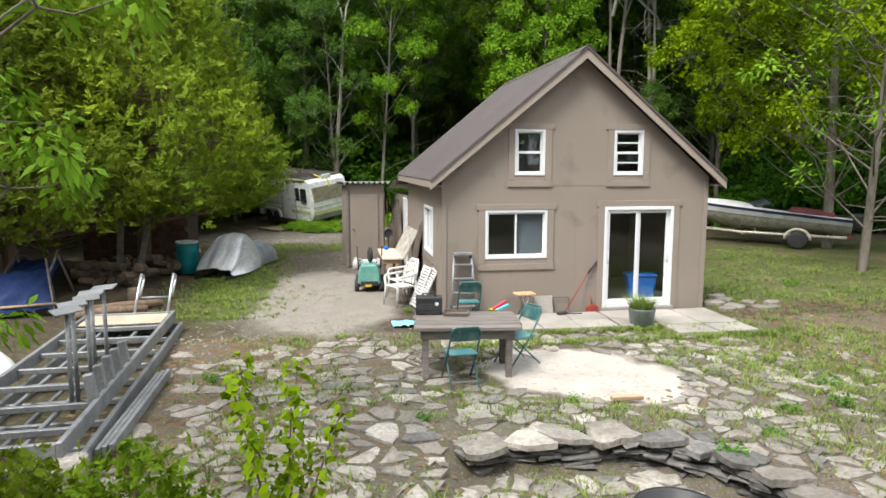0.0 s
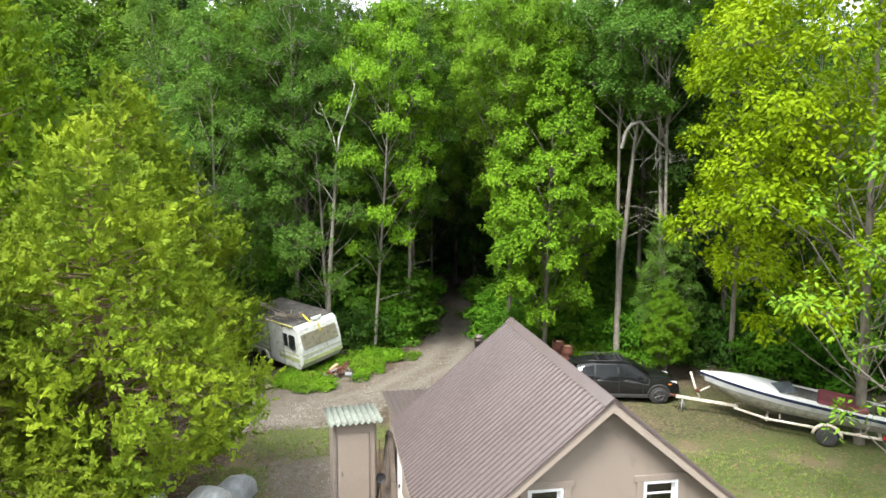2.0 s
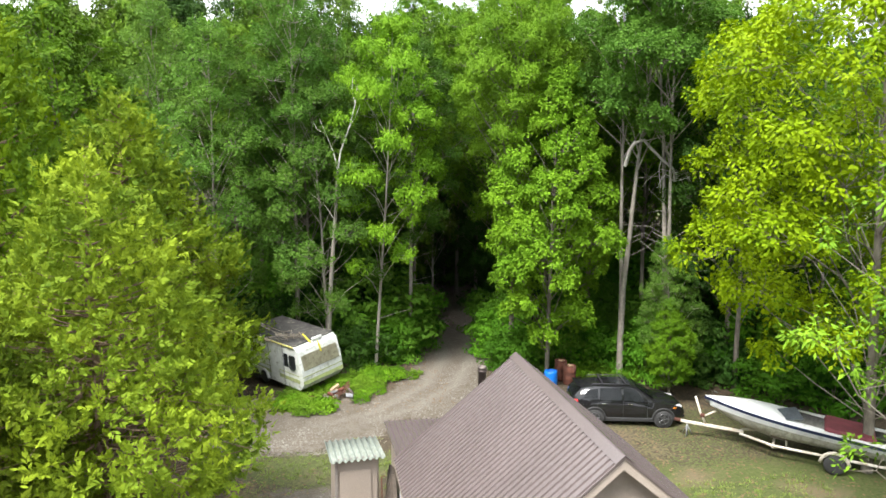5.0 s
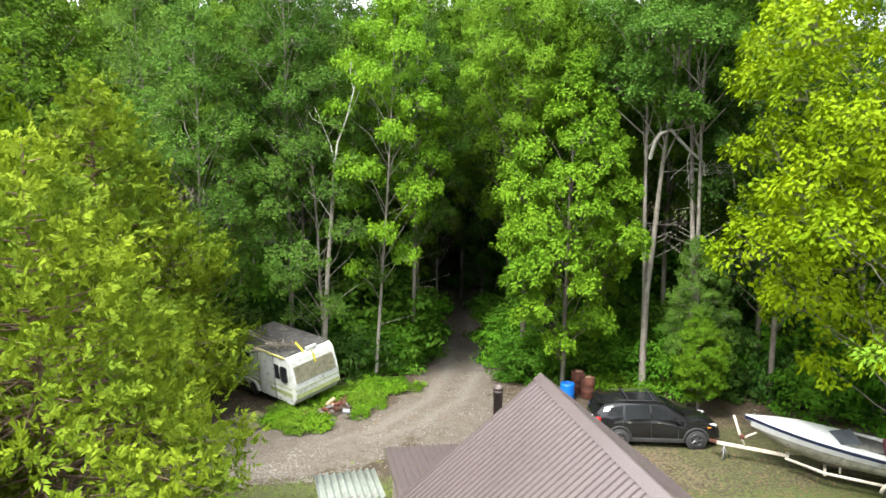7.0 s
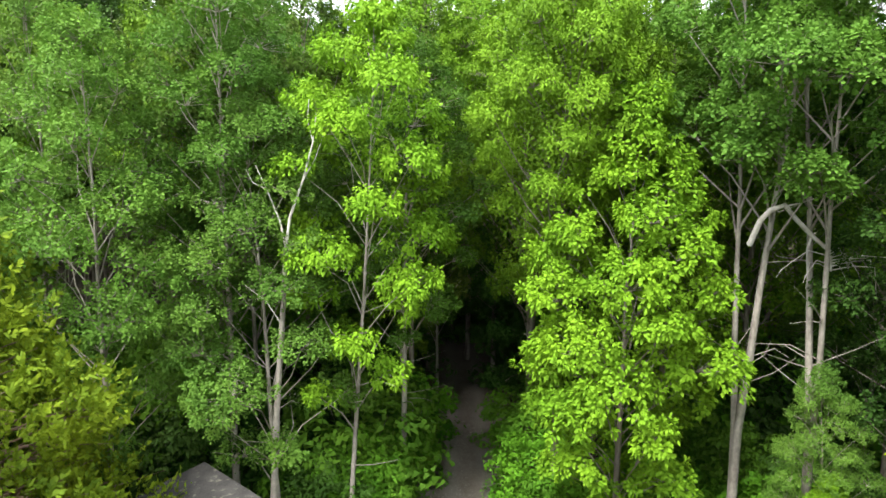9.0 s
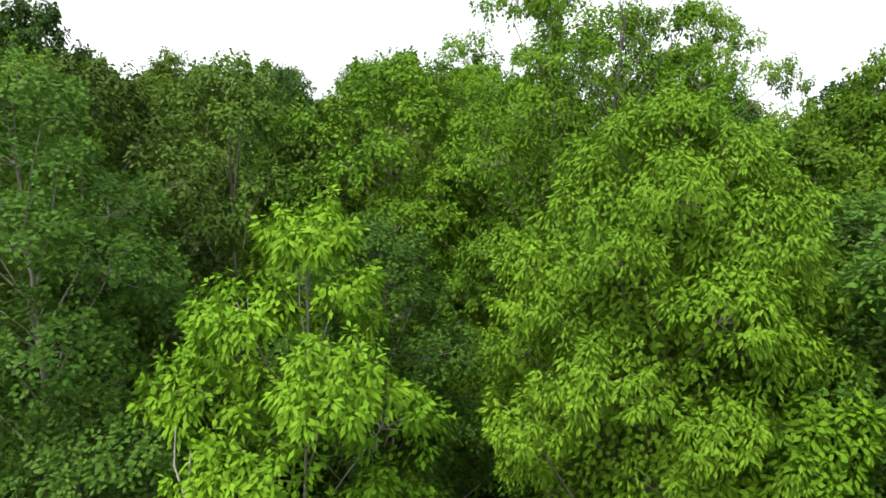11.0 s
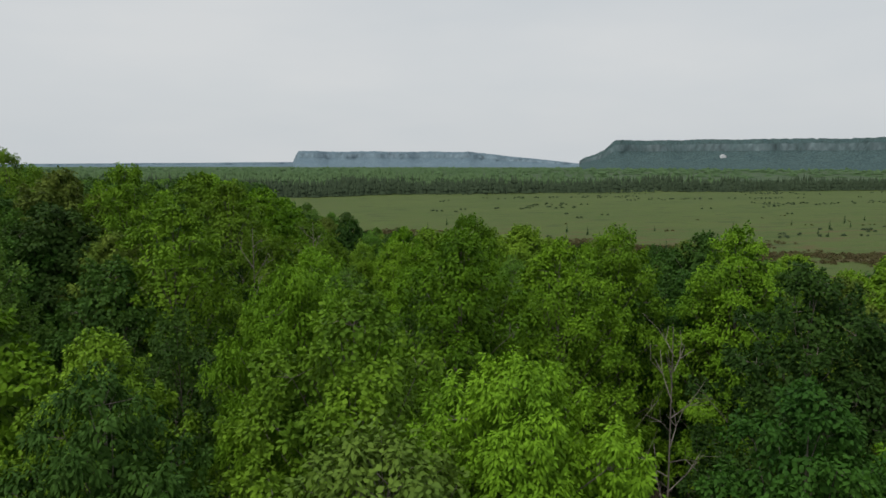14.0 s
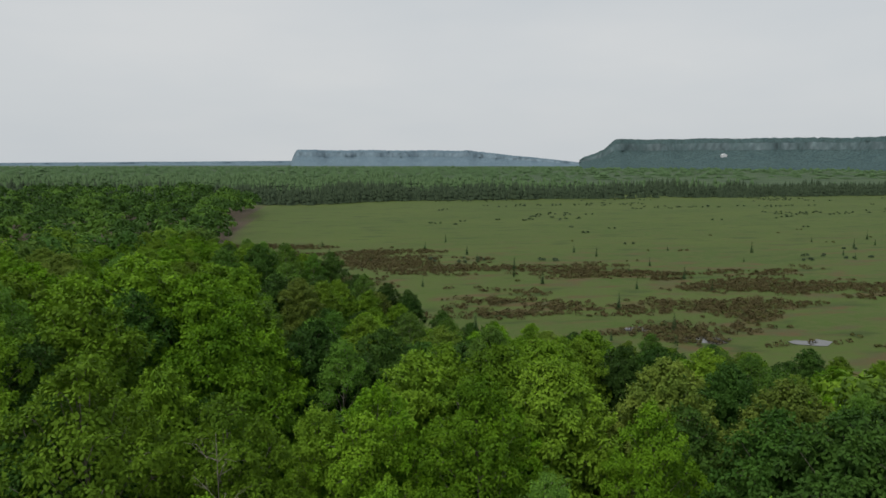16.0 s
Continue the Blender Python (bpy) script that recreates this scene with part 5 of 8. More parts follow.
def window_unit(x0, x1, z0, z1, slide, bars=1, sill=True):
    """A white window: frame, sashes, panes and the painted boards round it, in a wall that faces -y."""
    w = new("window")
    w.parent = house
    cx, cz, W_, H_ = (x0 + x1) / 2, (z0 + z1) / 2, x1 - x0, z1 - z0
    fr = bmesh.new()
    for sx in (-1, 1):
        box((0.055, 0.1, H_), (cx + sx * (W_ / 2 - 0.0275), 0.035, cz), 0.005, bm=fr)
    for sz in (-1, 1):
        box((W_ - 0.11, 0.1, 0.055), (cx, 0.035, cz + sz * (H_ / 2 - 0.0275)), 0.005, bm=fr)
    part("window_frame", fr, M_WHITE, w)
    iw, ih = W_ - 0.11, H_ - 0.11
    for k in (0, 1):
        sash = bmesh.new()
        if slide:
            c, sw, sh, y = (cx + (k - 0.5) * iw / 2, cz), iw / 2 + 0.02, ih, 0.03 + 0.03 * k
        else:
            c, sw, sh, y = (cx, cz + (k - 0.5) * ih / 2), iw, ih / 2 + 0.02, 0.03 + 0.03 * k
        for s in (-1, 1):
            box((0.035, 0.028, sh), (c[0] + s * (sw / 2 - 0.0175), y, c[1]), 0.003, bm=sash)
            box((sw - 0.07, 0.028, 0.035), (c[0], y, c[1] + s * (sh / 2 - 0.0175)), 0.003, bm=sash)
        if bars > 1:
            box((sw - 0.07, 0.028, 0.03), (c[0], y, c[1]), 0.003, bm=sash)
        part("sash", sash, M_WHITE, w)
        pane = part("pane", box((sw - 0.07, 0.006, sh - 0.07), (c[0], y, c[1])), M_GLASS, w)
        pane.visible_shadow = False
    boards = bmesh.new()
    for sx in (-1, 1):
        box((0.13, 0.022, H_ + 0.14), (cx + sx * (W_ / 2 + 0.068), -0.011, cz - 0.03), 0.003, bm=boards)
    box((W_ + 0.37, 0.026, 0.11), (cx, -0.013, z1 + 0.058), 0.003, bm=boards)
    box((W_ + 0.3, 0.03, 0.12), (cx, -0.015, z0 - 0.165), 0.003, bm=boards)
    part("casing", boards, M_TRIM, w, "taupe board surround")
    return w


window_unit(*WINDOWS["upper_left"], False)
window_unit(*WINDOWS["upper_right"], False, 2)
lw = window_unit(*WINDOWS["lower"], True)
# Added panel: gives the right pane the grey-blue of reflected sky.
part("blind", box((0.58, 0.012, 0.84), (2.19, 0.12, 1.64), 0.002), surface("pane_sky_tint", (0.13, 0.155, 0.185), (0.105, 0.125, 0.15), 0.9), lw, "grey-blue panel added behind the pane as sky tint")
# sliding glass door
sd = new("sliding_door")
sd.parent = house
sd["label"] = "white-framed sliding glass patio door, closed"
x0, x1, z0, z1 = DOOR
fr = bmesh.new()
for sx in (0, 1):
    box((0.07, 0.13, z1 - z0), (x0 + 0.035 + sx * (x1 - x0 - 0.07), 0.03, (z0 + z1) / 2), 0.005, bm=fr)
box((x1 - x0 - 0.14, 0.13, 0.07), ((x0 + x1) / 2, 0.03, z1 - 0.035), 0.005, bm=fr)
box((x1 - x0 - 0.14, 0.15, 0.09), ((x0 + x1) / 2, 0.02, z0 + 0.045), 0.005, bm=fr)
part("door_frame", fr, M_WHITE, sd)
pw = (x1 - x0 - 0.14) / 2
for k in (0, 1):
    c = x0 + 0.07 + pw * (k + 0.5)
    y = 0.02 + 0.04 * k
    lf = bmesh.new()
    for s in (-1, 1):
        box((0.06, 0.03, z1 - z0 - 0.16), (c + s * (pw / 2 - 0.03), y, (z0 + z1) / 2 + 0.01), 0.003, bm=lf)
        box((pw - 0.12, 0.03, 0.07), (c, y, (z0 + z1) / 2 + 0.01 + s * ((z1 - z0 - 0.16) / 2 - 0.035)), 0.003, bm=lf)
    part("door_leaf", lf, M_WHITE, sd)
    pane = part("pane", box((pw - 0.12, 0.008, z1 - z0 - 0.3), (c, y, (z0 + z1) / 2 + 0.01)), M_GLASS, sd)
    pane.visible_shadow = False
    part("door_handle", tube([(c + (pw / 2 - 0.03) * (1 if k else -1), y - 0.02, 1.02), (c + (pw / 2 - 0.03) * (1 if k else -1), y - 0.06, 1.06), (c + (pw / 2 - 0.03) * (1 if k else -1), y - 0.06, 1.2), (c + (pw / 2 - 0.03) * (1 if k else -1), y - 0.02, 1.24)], 0.011, 6), M_WHITE, sd)
boards = bmesh.new()
for sx in (-1, 1):
    box((0.13, 0.022, z1 - 0.02), ((x0 + x1) / 2 + sx * ((x1 - x0) / 2 + 0.068), -0.011, z1 / 2 + 0.01), 0.003, bm=boards)
box((x1 - x0 + 0.36, 0.026, 0.12), ((x0 + x1) / 2, -0.013, z1 + 0.063), 0.003, bm=boards)
part("casing", boards, M_TRIM, sd, "taupe board surround")
part("threshold", box((x1 - x0 + 0.06, 0.1, 0.08), ((x0 + x1) / 2, -0.05, 0.055), 0.005), surface("concrete_sill", (0.3, 0.28, 0.25)), sd)
# seams of the sheet siding
for x, za, zb in ((MIDX - 0.05, 0.05, 2.6),):
    part("seam_batten", box((0.012, 0.003, zb - za), (x, -0.0015, (za + zb) / 2)), M_WALL, house)
part("seam_batten", box((1.35, 0.004, 0.02), (MIDX - 0.02, -0.002, 2.62)), M_WALL, house)
for x in (HX0 + 0.05, HX1 - 0.05):
    part("corner_board", box((0.1, 0.02, EAVE - 0.1), (x, -0.01, (EAVE - 0.1) / 2), 0.003), M_TRIM, house)
# openings of the side wall
for a, b, c, d in SIDE:
    wside = new("window" if c > 0.5 else "side_door")
    wside.parent = house
    fr = bmesh.new()
    for s in (a + 0.03, b - 0.03):
        box((0.12, 0.06, d - c), (HX0 + 0.03, s, (c + d) / 2), 0.004, bm=fr)
    for s in (c + 0.03, d - 0.03):
        box((0.12, b - a - 0.12, 0.06), (HX0 + 0.03, (a + b) / 2, s), 0.004, bm=fr)
    if c > 0.5:
        box((0.05, 0.05, d - c - 0.12), (HX0 + 0.03, (a + b) / 2, (c + d) / 2), 0.004, bm=fr)
    part("frame", fr, M_WHITE, wside)
    if c > 0.5:
        part("pane", box((0.008, b - a - 0.12, d - c - 0.12), (HX0 + 0.04, (a + b) / 2, (c + d) / 2)), M_GLASS, wside).visible_shadow = False
        part("casing", box((0.02, b - a + 0.25, 0.12), (HX0 - 0.011, (a + b) / 2, c - 0.1), 0.003), M_TRIM, wside)
    else:
        part("door_leaf", box((0.045, b - a - 0.12, d - c - 0.12), (HX0 + 0.05, (a + b) / 2, (c + d) / 2), 0.005), M_WHITE, wside)

# lean-to behind the house
M_STEEL_DARK = surface("dark_steel", (0.1, 0.1, 0.1), None, 0.4, 0.7)
lean = thing("lean_to", "low lean-to with brown steel roof behind cottage", "lean-to")
part("wall", box((5.0, 0.12, 2.1), (3.0, 9.6, 1.05)), M_WALL, lean)
for x in (0.46, 5.5):
    part("wall", box((0.12, 3.78, 2.1), (x, 7.65, 1.05)), M_WALL, lean)
ld = part("door", box((0.05, 0.86, 2.02), (0.39, 6.35, 1.05), 0.006), M_WHITE, lean, "white painted side door")
part("door_handle", box((0.05, 0.03, 0.1), (0.35, 6.05, 1.0), 0.008), M_STEEL_DARK, ld)
part("roof", ribbed_sheet(5.9, 4.0), M_ROOF, lean, at=pose(6.1, 9.95, 2.22, 8, 0, 180))
pipe = thing("stove_pipe", "dark brown metal stove pipe with an open top", "chimney", pose(2.96, 8.6, 2.2))
part("flue", lathe([(0.115, 0), (0.115, 1.92), (0.128, 1.92), (0.128, 2.02), (0.11, 2.02), (0.105, 1.8)]), surface("flue_metal", (0.12, 0.1, 0.09), None, 0.5, 0.6), pipe)
part("collar", lathe([(0.135, 1.86), (0.14, 1.88), (0.14, 1.91), (0.13, 1.92)]), surface("flue_cap", (0.1, 0.08, 0.075), None, 0.5, 0.6), pipe)

# ---- shared materials of the yard ----
M_ALU = surface("weathered_aluminium", (0.27, 0.275, 0.285), (0.17, 0.175, 0.18), 0.5, 0.4, scale=3, fine=30, bump=0.1)
M_STEEL = surface("grey_steel", (0.3, 0.31, 0.32), (0.2, 0.2, 0.21), 0.5, 0.5, scale=4, fine=30)
M_WOOD_GREY = surface("grey_weathered_wood", (0.185, 0.163, 0.147), (0.105, 0.092, 0.083), 0.9, scale=2, fine=16, bump=0.4, stretch=(0.25, 2, 2), grain=0.35, rand=0.15)
M_WOOD_TAN = surface("tan_wood", (0.42, 0.31, 0.2), (0.3, 0.2, 0.12), 0.8, scale=3, fine=16, bump=0.3, stretch=(0.3, 2, 2))
M_WOOD_DARK = surface("dark_old_wood", (0.13, 0.105, 0.085), (0.08, 0.065, 0.055), 0.9, scale=3, fine=16, bump=0.4)
M_LOG = surface("split_firewood", (0.2, 0.145, 0.1), (0.09, 0.065, 0.05), 0.9, scale=3, fine=14, bump=0.5, rand=0.3)
M_TEAL = surface("teal_enamel", (0.025, 0.085, 0.085), (0.04, 0.12, 0.12), 0.5, scale=4, fine=30, dirt=(0.16, 0.18, 0.17), dirt_amount=0.25)
M_TEAL_SEAT = surface("faded_teal_seat", (0.05, 0.16, 0.17), (0.12, 0.24, 0.26), 0.6, scale=3, fine=30)
M_BARREL = surface("teal_plastic", (0.0, 0.15, 0.16), (0.004, 0.19, 0.2), 0.45, scale=2, fine=40, grain=0.06)
M_BLUE = surface("blue_plastic", (0.005, 0.12, 0.5), (0.01, 0.16, 0.58), 0.4, scale=2, fine=30, grain=0.06)
M_BLACK = surface("black_plastic", (0.018, 0.018, 0.02), (0.03, 0.03, 0.032), 0.45, scale=3, fine=60)
M_RUBBER = surface("tyre_rubber", (0.025, 0.025, 0.026), (0.04, 0.04, 0.04), 0.85, scale=6, fine=60)
M_WHITE_PL = surface("white_garden_plastic", (0.6, 0.6, 0.59), (0.5, 0.5, 0.49), 0.5, scale=3, fine=30, grain=0.06, dirt=(0.4, 0.38, 0.33), dirt_amount=0.1)
M_RUST = surface("rusty_steel", (0.13, 0.045, 0.028), (0.07, 0.03, 0.022), 0.9, 0.1, scale=4, fine=20, bump=0.4)
M_RED = surface("red_paint", (0.3, 0.045, 0.03), (0.2, 0.035, 0.025), 0.65, scale=4)
M_STONE = surface("flagstone", (0.225, 0.203, 0.178), (0.14, 0.13, 0.116), 0.9, scale=2.2, fine=22, bump=0.7, grain=0.35, world_space=True, rand=0.24, dirt=(0.125, 0.108, 0.084), dirt_amount=0.5)
M_STONE_PALE = surface("pale_flagstone", (0.31, 0.288, 0.256), (0.21, 0.194, 0.17), 0.9, scale=2.0, fine=20, bump=0.6, grain=0.3, world_space=True, rand=0.18, dirt=(0.15, 0.128, 0.098), dirt_amount=0.35)
M_STONE_DARK = surface("dark_wall_stone", (0.15, 0.143, 0.134), (0.085, 0.08, 0.076), 0.92, scale=3, fine=18, bump=0.7, grain=0.35, world_space=True, rand=0.25)
M_SLAB = surface("concrete_paver", (0.31, 0.287, 0.258), (0.23, 0.212, 0.19), 0.9, scale=1.5, fine=30, bump=0.25, grain=0.15, world_space=True, rand=0.1)
M_FIBRO = surface("weathered_corrugated_sheet", (0.175, 0.195, 0.17), (0.115, 0.13, 0.112), 0.8, scale=3, fine=20, bump=0.2, stretch=(1, 0.3, 1), dirt=(0.13, 0.14, 0.11), dirt_amount=0.3)
rt = np.random.default_rng(5)

# ---- outhouse ----
SHED = pose(-1.28, 6.72, 0, 0, 0, 6)
shed = thing("outhouse", "narrow taupe outhouse with corrugated sheet roof", "shed", SHED)
part("front", box((1.02, 0.06, 2.42), (0.56, 0.03, 1.23), 0.004), M_WALL, shed)
part("door", box((0.82, 0.03, 2.1), (0.5, -0.017, 1.12), 0.004), M_TRIM, shed)
part("door_handle", tube([(0.17, -0.03, 1.12), (0.17, -0.075, 1.13), (0.17, -0.075, 1.22), (0.17, -0.03, 1.23)], 0.012, 6), M_STEEL, shed)
part("side", box((0.06, 1.14, 2.38), (0.03, 0.635, 1.21), 0.004), M_WALL, shed)
part("side", box((0.06, 1.14, 2.38), (1.09, 0.635, 1.21), 0.004), M_WALL, shed)
part("back", box((1.0, 0.05, 2.34), (0.56, 1.18, 1.19), 0.004), M_WALL, shed)
part("corner_post", box((0.07, 0.07, 2.42), (0.012, -0.01, 1.22), 0.004), M_WOOD_GREY, shed)


def wavy_sheet(width, length, waves, depth=0.035, thick=0.008):
    own = bmesh.new()
    n = waves * 8
    rows = []
    for y in (0.0, length):
        rows.append([[own.verts.new((width * i / n, y, depth * math.cos(2 * math.pi * i / 8) - k * thick)) for i in range(n + 1)] for k in (0, 1)])
    for i in range(n):
        own.faces.new((rows[0][0][i], rows[0][0][i + 1], rows[1][0][i + 1], rows[1][0][i])).smooth = True
        own.faces.new((rows[0][1][i], rows[1][1][i], rows[1][1][i + 1], rows[0][1][i + 1])).smooth = True
        for k in (0, 1):
            own.faces.new((rows[k][0][i], rows[k][1][i], rows[k][1][i + 1], rows[k][0][i + 1]))
    bmesh.ops.recalc_face_normals(own, faces=own.faces[:])
    return own


part("roof", wavy_sheet(1.42, 1.55, 9), M_FIBRO, shed, "pale corrugated roof sheet", at=pose(-0.16, -0.18, 2.5, -1.5, 0, 0))
part("roof_batten", box((1.2, 0.06, 0.06), (0.56, 0.05, 2.45)), M_WOOD_GREY, shed)
# things by the outhouse
jug = thing("jug", "white plastic jug on stones by the outhouse", "jug", pose(-1.05, 6.45, 0.0))
part("body", lathe([(0.08, 0.0), (0.1, 0.02), (0.1, 0.2), (0.07, 0.27), (0.045, 0.3)]), M_WHITE_PL, jug)
part("handle", tube([(0.09, 0, 0.2), (0.16, 0, 0.22), (0.15, 0, 0.3), (0.05, 0, 0.31)], 0.014, 6), M_WHITE_PL, jug)
part("cap", lathe([(0.045, 0.3), (0.045, 0.34)]), M_WHITE_PL, jug)
pile = thing("plank_stack", "dark weathered planks leaning in a stack", "planks")
for i in range(8):
    a = (0.05 + 0.06 * (i % 4) + 0.02 * i, 6.75 + 0.12 * (i % 3), 0.02)
    part("plank", box((0.09 + 0.02 * (i % 2), 0.03, 2.1 - 0.12 * (i % 3)), (0.02 + 0.035 * i, 7.05 - 0.05 * i, 1.0 - 0.05 * (i % 3)), 0.003, (-16 + 2 * (i % 3), 9 - 1.5 * i, 8 * (i % 3))), M_WOOD_DARK, pile)
crate = thing("wooden_box", "pale wooden box on the ground by the planks", "box", pose(0.02, 6.35, 0))
part("box_body", box((0.42, 0.4, 0.34), (0, 0, 0.17), 0.006), M_WOOD_TAN, crate)
part("box_lid", box((0.46, 0.44, 0.03), (0, 0, 0.358), 0.004), M_WOOD_TAN, crate)
pan = thing("frying_pan", "dark round pan hung on a rod by the outhouse", "pan", pose(-0.1, 6.6, 0))
part("pan_body", lathe([(0.02, 0.0), (0.11, 0.01), (0.14, 0.06), (0.13, 0.06), (0.1, 0.02)], 20), M_BLACK, pan, at=pose(0, 0, 1.0, 80, 0, 10))
part("rod", tube([(0.02, 0.02, 0), (0.0, 0.03, 1.1), (-0.02, 0.05, 2.0), (0.06, 0.05, 2.02)], 0.014, 6), M_RUST, pan)

# ---- beside the cottage ----
tbl = thing("side_table", "long pale table with tan board top", "table", pose(-0.27, 4.15, 0))
part("tabletop", box((0.5, 1.9, 0.045), (0, 0, 0.74), 0.006), surface("pale_board", (0.6, 0.5, 0.4), (0.5, 0.4, 0.3), 0.7, fine=20, stretch=(2, 0.3, 2)), tbl)
part("apron", box((0.44, 1.8, 0.1), (0, 0, 0.665), 0.004), M_WOOD_TAN, tbl)
for x in (-0.19, 0.19):
    for y in (-0.85, 0.85):
        part("leg", box((0.06, 0.06, 0.615), (x, y, 0.3075), 0.004), M_WOOD_GREY, tbl)
cupb = thing("cup", "small blue plastic cup on the table", "cup", pose(-0.3, 4.85, 0.763))
part("cup_body", lathe([(0.05, 0), (0.065, 0.1), (0.06, 0.1), (0.045, 0.01)], 16), M_BLUE, cupb)
panel = thing("old_panel", "grey stained panel leaning on the cottage wall", "panel")
part("sheet", box((0.9, 1.5, 0.035), (0.12, 4.1, 1.0), 0.005, (0, -62, 4)), surface("stained_panel", (0.42, 0.4, 0.36), (0.26, 0.24, 0.21), 0.8, scale=3, dirt=(0.15, 0.14, 0.12), dirt_amount=0.3), panel)
part("frame_rail", box((0.05, 1.55, 0.05), (-0.07, 4.1, 0.63), 0.004, (0, -62, 4)), M_WOOD_GREY, panel)
brd = thing("leaning_boards", "dark boards leaning against the side wall", "boards")
for i in range(5):
    part("board", box((0.05, 0.16 + 0.03 * (i % 2), 1.75 - 0.1 * i), (0.24 - 0.03 * (i % 2), 2.75 + 0.16 * i, 0.84 - 0.05 * i), 0.003, (3 * i - 6, 12, 0)), M_WOOD_DARK, brd)


def garden_chair(m, label):
    c = thing("garden_chair", label, "chair", m, "white garden chairs")
    part("seat", box((0.46, 0.44, 0.035), (0, 0, 0.42), 0.012, segments=2), M_WHITE_PL, c)
    bk = bmesh.new()
    for i in range(5):
        box((0.045, 0.02, 0.4), (-0.17 + 0.085 * i, 0.25, 0.66), 0.006, (-14, 0, 0), bk)
    tube([(-0.22, 0.2, 0.44), (-0.23, 0.29, 0.76), (-0.16, 0.325, 0.87), (0.16, 0.325, 0.87), (0.23, 0.29, 0.76), (0.22, 0.2, 0.44)], 0.025, 8, bk)
    part("backrest", bk, M_WHITE_PL, c)
    for s in (-1, 1):
        part("armrest", tube([(s * 0.24, 0.27, 0.68), (s * 0.27, 0.05, 0.66), (s * 0.27, -0.2, 0.64), (s * 0.25, -0.24, 0.58)], [0.022, 0.026, 0.026, 0.022], 8), M_WHITE_PL, c)
        part("leg", tube([(s * 0.25, -0.24, 0.6), (s * 0.23, -0.22, 0.4), (s * 0.26, -0.26, 0.0)], [0.024, 0.03, 0.022], 8), M_WHITE_PL, c)
        part("leg", tube([(s * 0.22, 0.22, 0.46), (s * 0.25, 0.3, 0.0)], [0.028, 0.022], 8), M_WHITE_PL, c)
    return c


gc = garden_chair(pose(-0.28, 1.35, 0, 0, 0, -62), "white plastic garden armchair beside the cottage")
gc2 = copy_thing(gc, pose(-0.16, 2.1, 0.0, 0, 0, -70))
tagged(gc2, "white plastic armchair with grey tray on it")
shut = thing("shutters", "white slatted shutters leaning on the wall", "shutter")
for k, (x, y, t) in enumerate(((0.12, 1.1, 22), (0.2, 0.8, 26))):
    m = pose(x, y, 0.42, 0, t, 12 - 8 * k)
    sl = bmesh.new()
    for yy in (-0.19, 0.19):
        box((0.03, 0.05, 0.92), (0, yy, 0.02), 0.003, bm=sl)
    for i in range(14):
        box((0.022, 0.34, 0.045), (0, 0, -0.4 + 0.065 * i), 0.002, (0, 25, 0), sl)
    part("shutter_leaf", sl, M_WHITE_PL, shut, at=m)
pot = thing("cooking_pot", "old dark pot with weeds on the ground", "pot", pose(0.16, 0.45, 0.0))
part("pot_body", lathe([(0.1, 0.0), (0.16, 0.05), (0.17, 0.2), (0.155, 0.2), (0.1, 0.04)], 20), M_WOOD_DARK, pot)
mow = thing("garden_cart", "teal garden cart with black wheels and frame", "cart", pose(-0.84, 3.25, 0, 0, 0, -4))
hood = bmesh.new()
prof = [(-0.27, 0.12), (0.27, 0.12), (0.25, 0.42), (0.17, 0.58), (-0.17, 0.58), (-0.25, 0.42)]
prism(prof, 0.5, "y", (0, -0.42, 0.08), hood, 0.03)
part("hood", hood, surface("mint_green_paint", (0.09, 0.26, 0.22), (0.14, 0.33, 0.28), 0.45, dirt=(0.2, 0.22, 0.18), dirt_amount=0.2), mow)
part("grille", box((0.4, 0.03, 0.1), (0, -0.43, 0.22), 0.006), M_BLACK, mow)
part("badge", box((0.16, 0.02, 0.05), (-0.02, -0.448, 0.17), 0.003), surface("yellow_paint", (0.6, 0.4, 0.03)), mow)
for x in (-0.3, 0.3):
    for y in (-0.25, 0.45):
        w = part("wheel", lathe([(0.04, -0.05), (0.13, -0.05), (0.15, -0.03), (0.15, 0.03), (0.13, 0.05), (0.04, 0.05)], 20), M_RUBBER, mow, at=pose(x, y, 0.15, 0, 90, 0))
part("spare_wheel", lathe([(0.05, -0.04), (0.16, -0.04), (0.19, -0.02), (0.19, 0.02), (0.16, 0.04), (0.05, 0.04)], 20), M_RUBBER, mow, at=pose(0.02, 0.0, 0.85, 0, 90, 12))
for x in (-0.26, 0.26):
    part("handle", tube([(x, 0.1, 0.5), (x * 1.15, 0.45, 0.75), (x * 1.2, 0.6, 0.98)], 0.018, 6), M_BLACK, mow)
part("seat", box((0.48, 0.55, 0.05), (0.02, 0.85, 0.55), 0.015, (8, 0, 0)), surface("grey_tray", (0.42, 0.42, 0.42), None, 0.5), mow)
part("chassis", box((0.4, 1.1, 0.1), (0, 0.25, 0.2), 0.01), M_BLACK, mow)
part("basket", tube([(-0.18, 0.14, 0.62), (-0.18, 0.14, 0.74), (0.18, 0.14, 0.74), (0.18, 0.14, 0.62)], 0.012, 6), M_BLACK, mow)

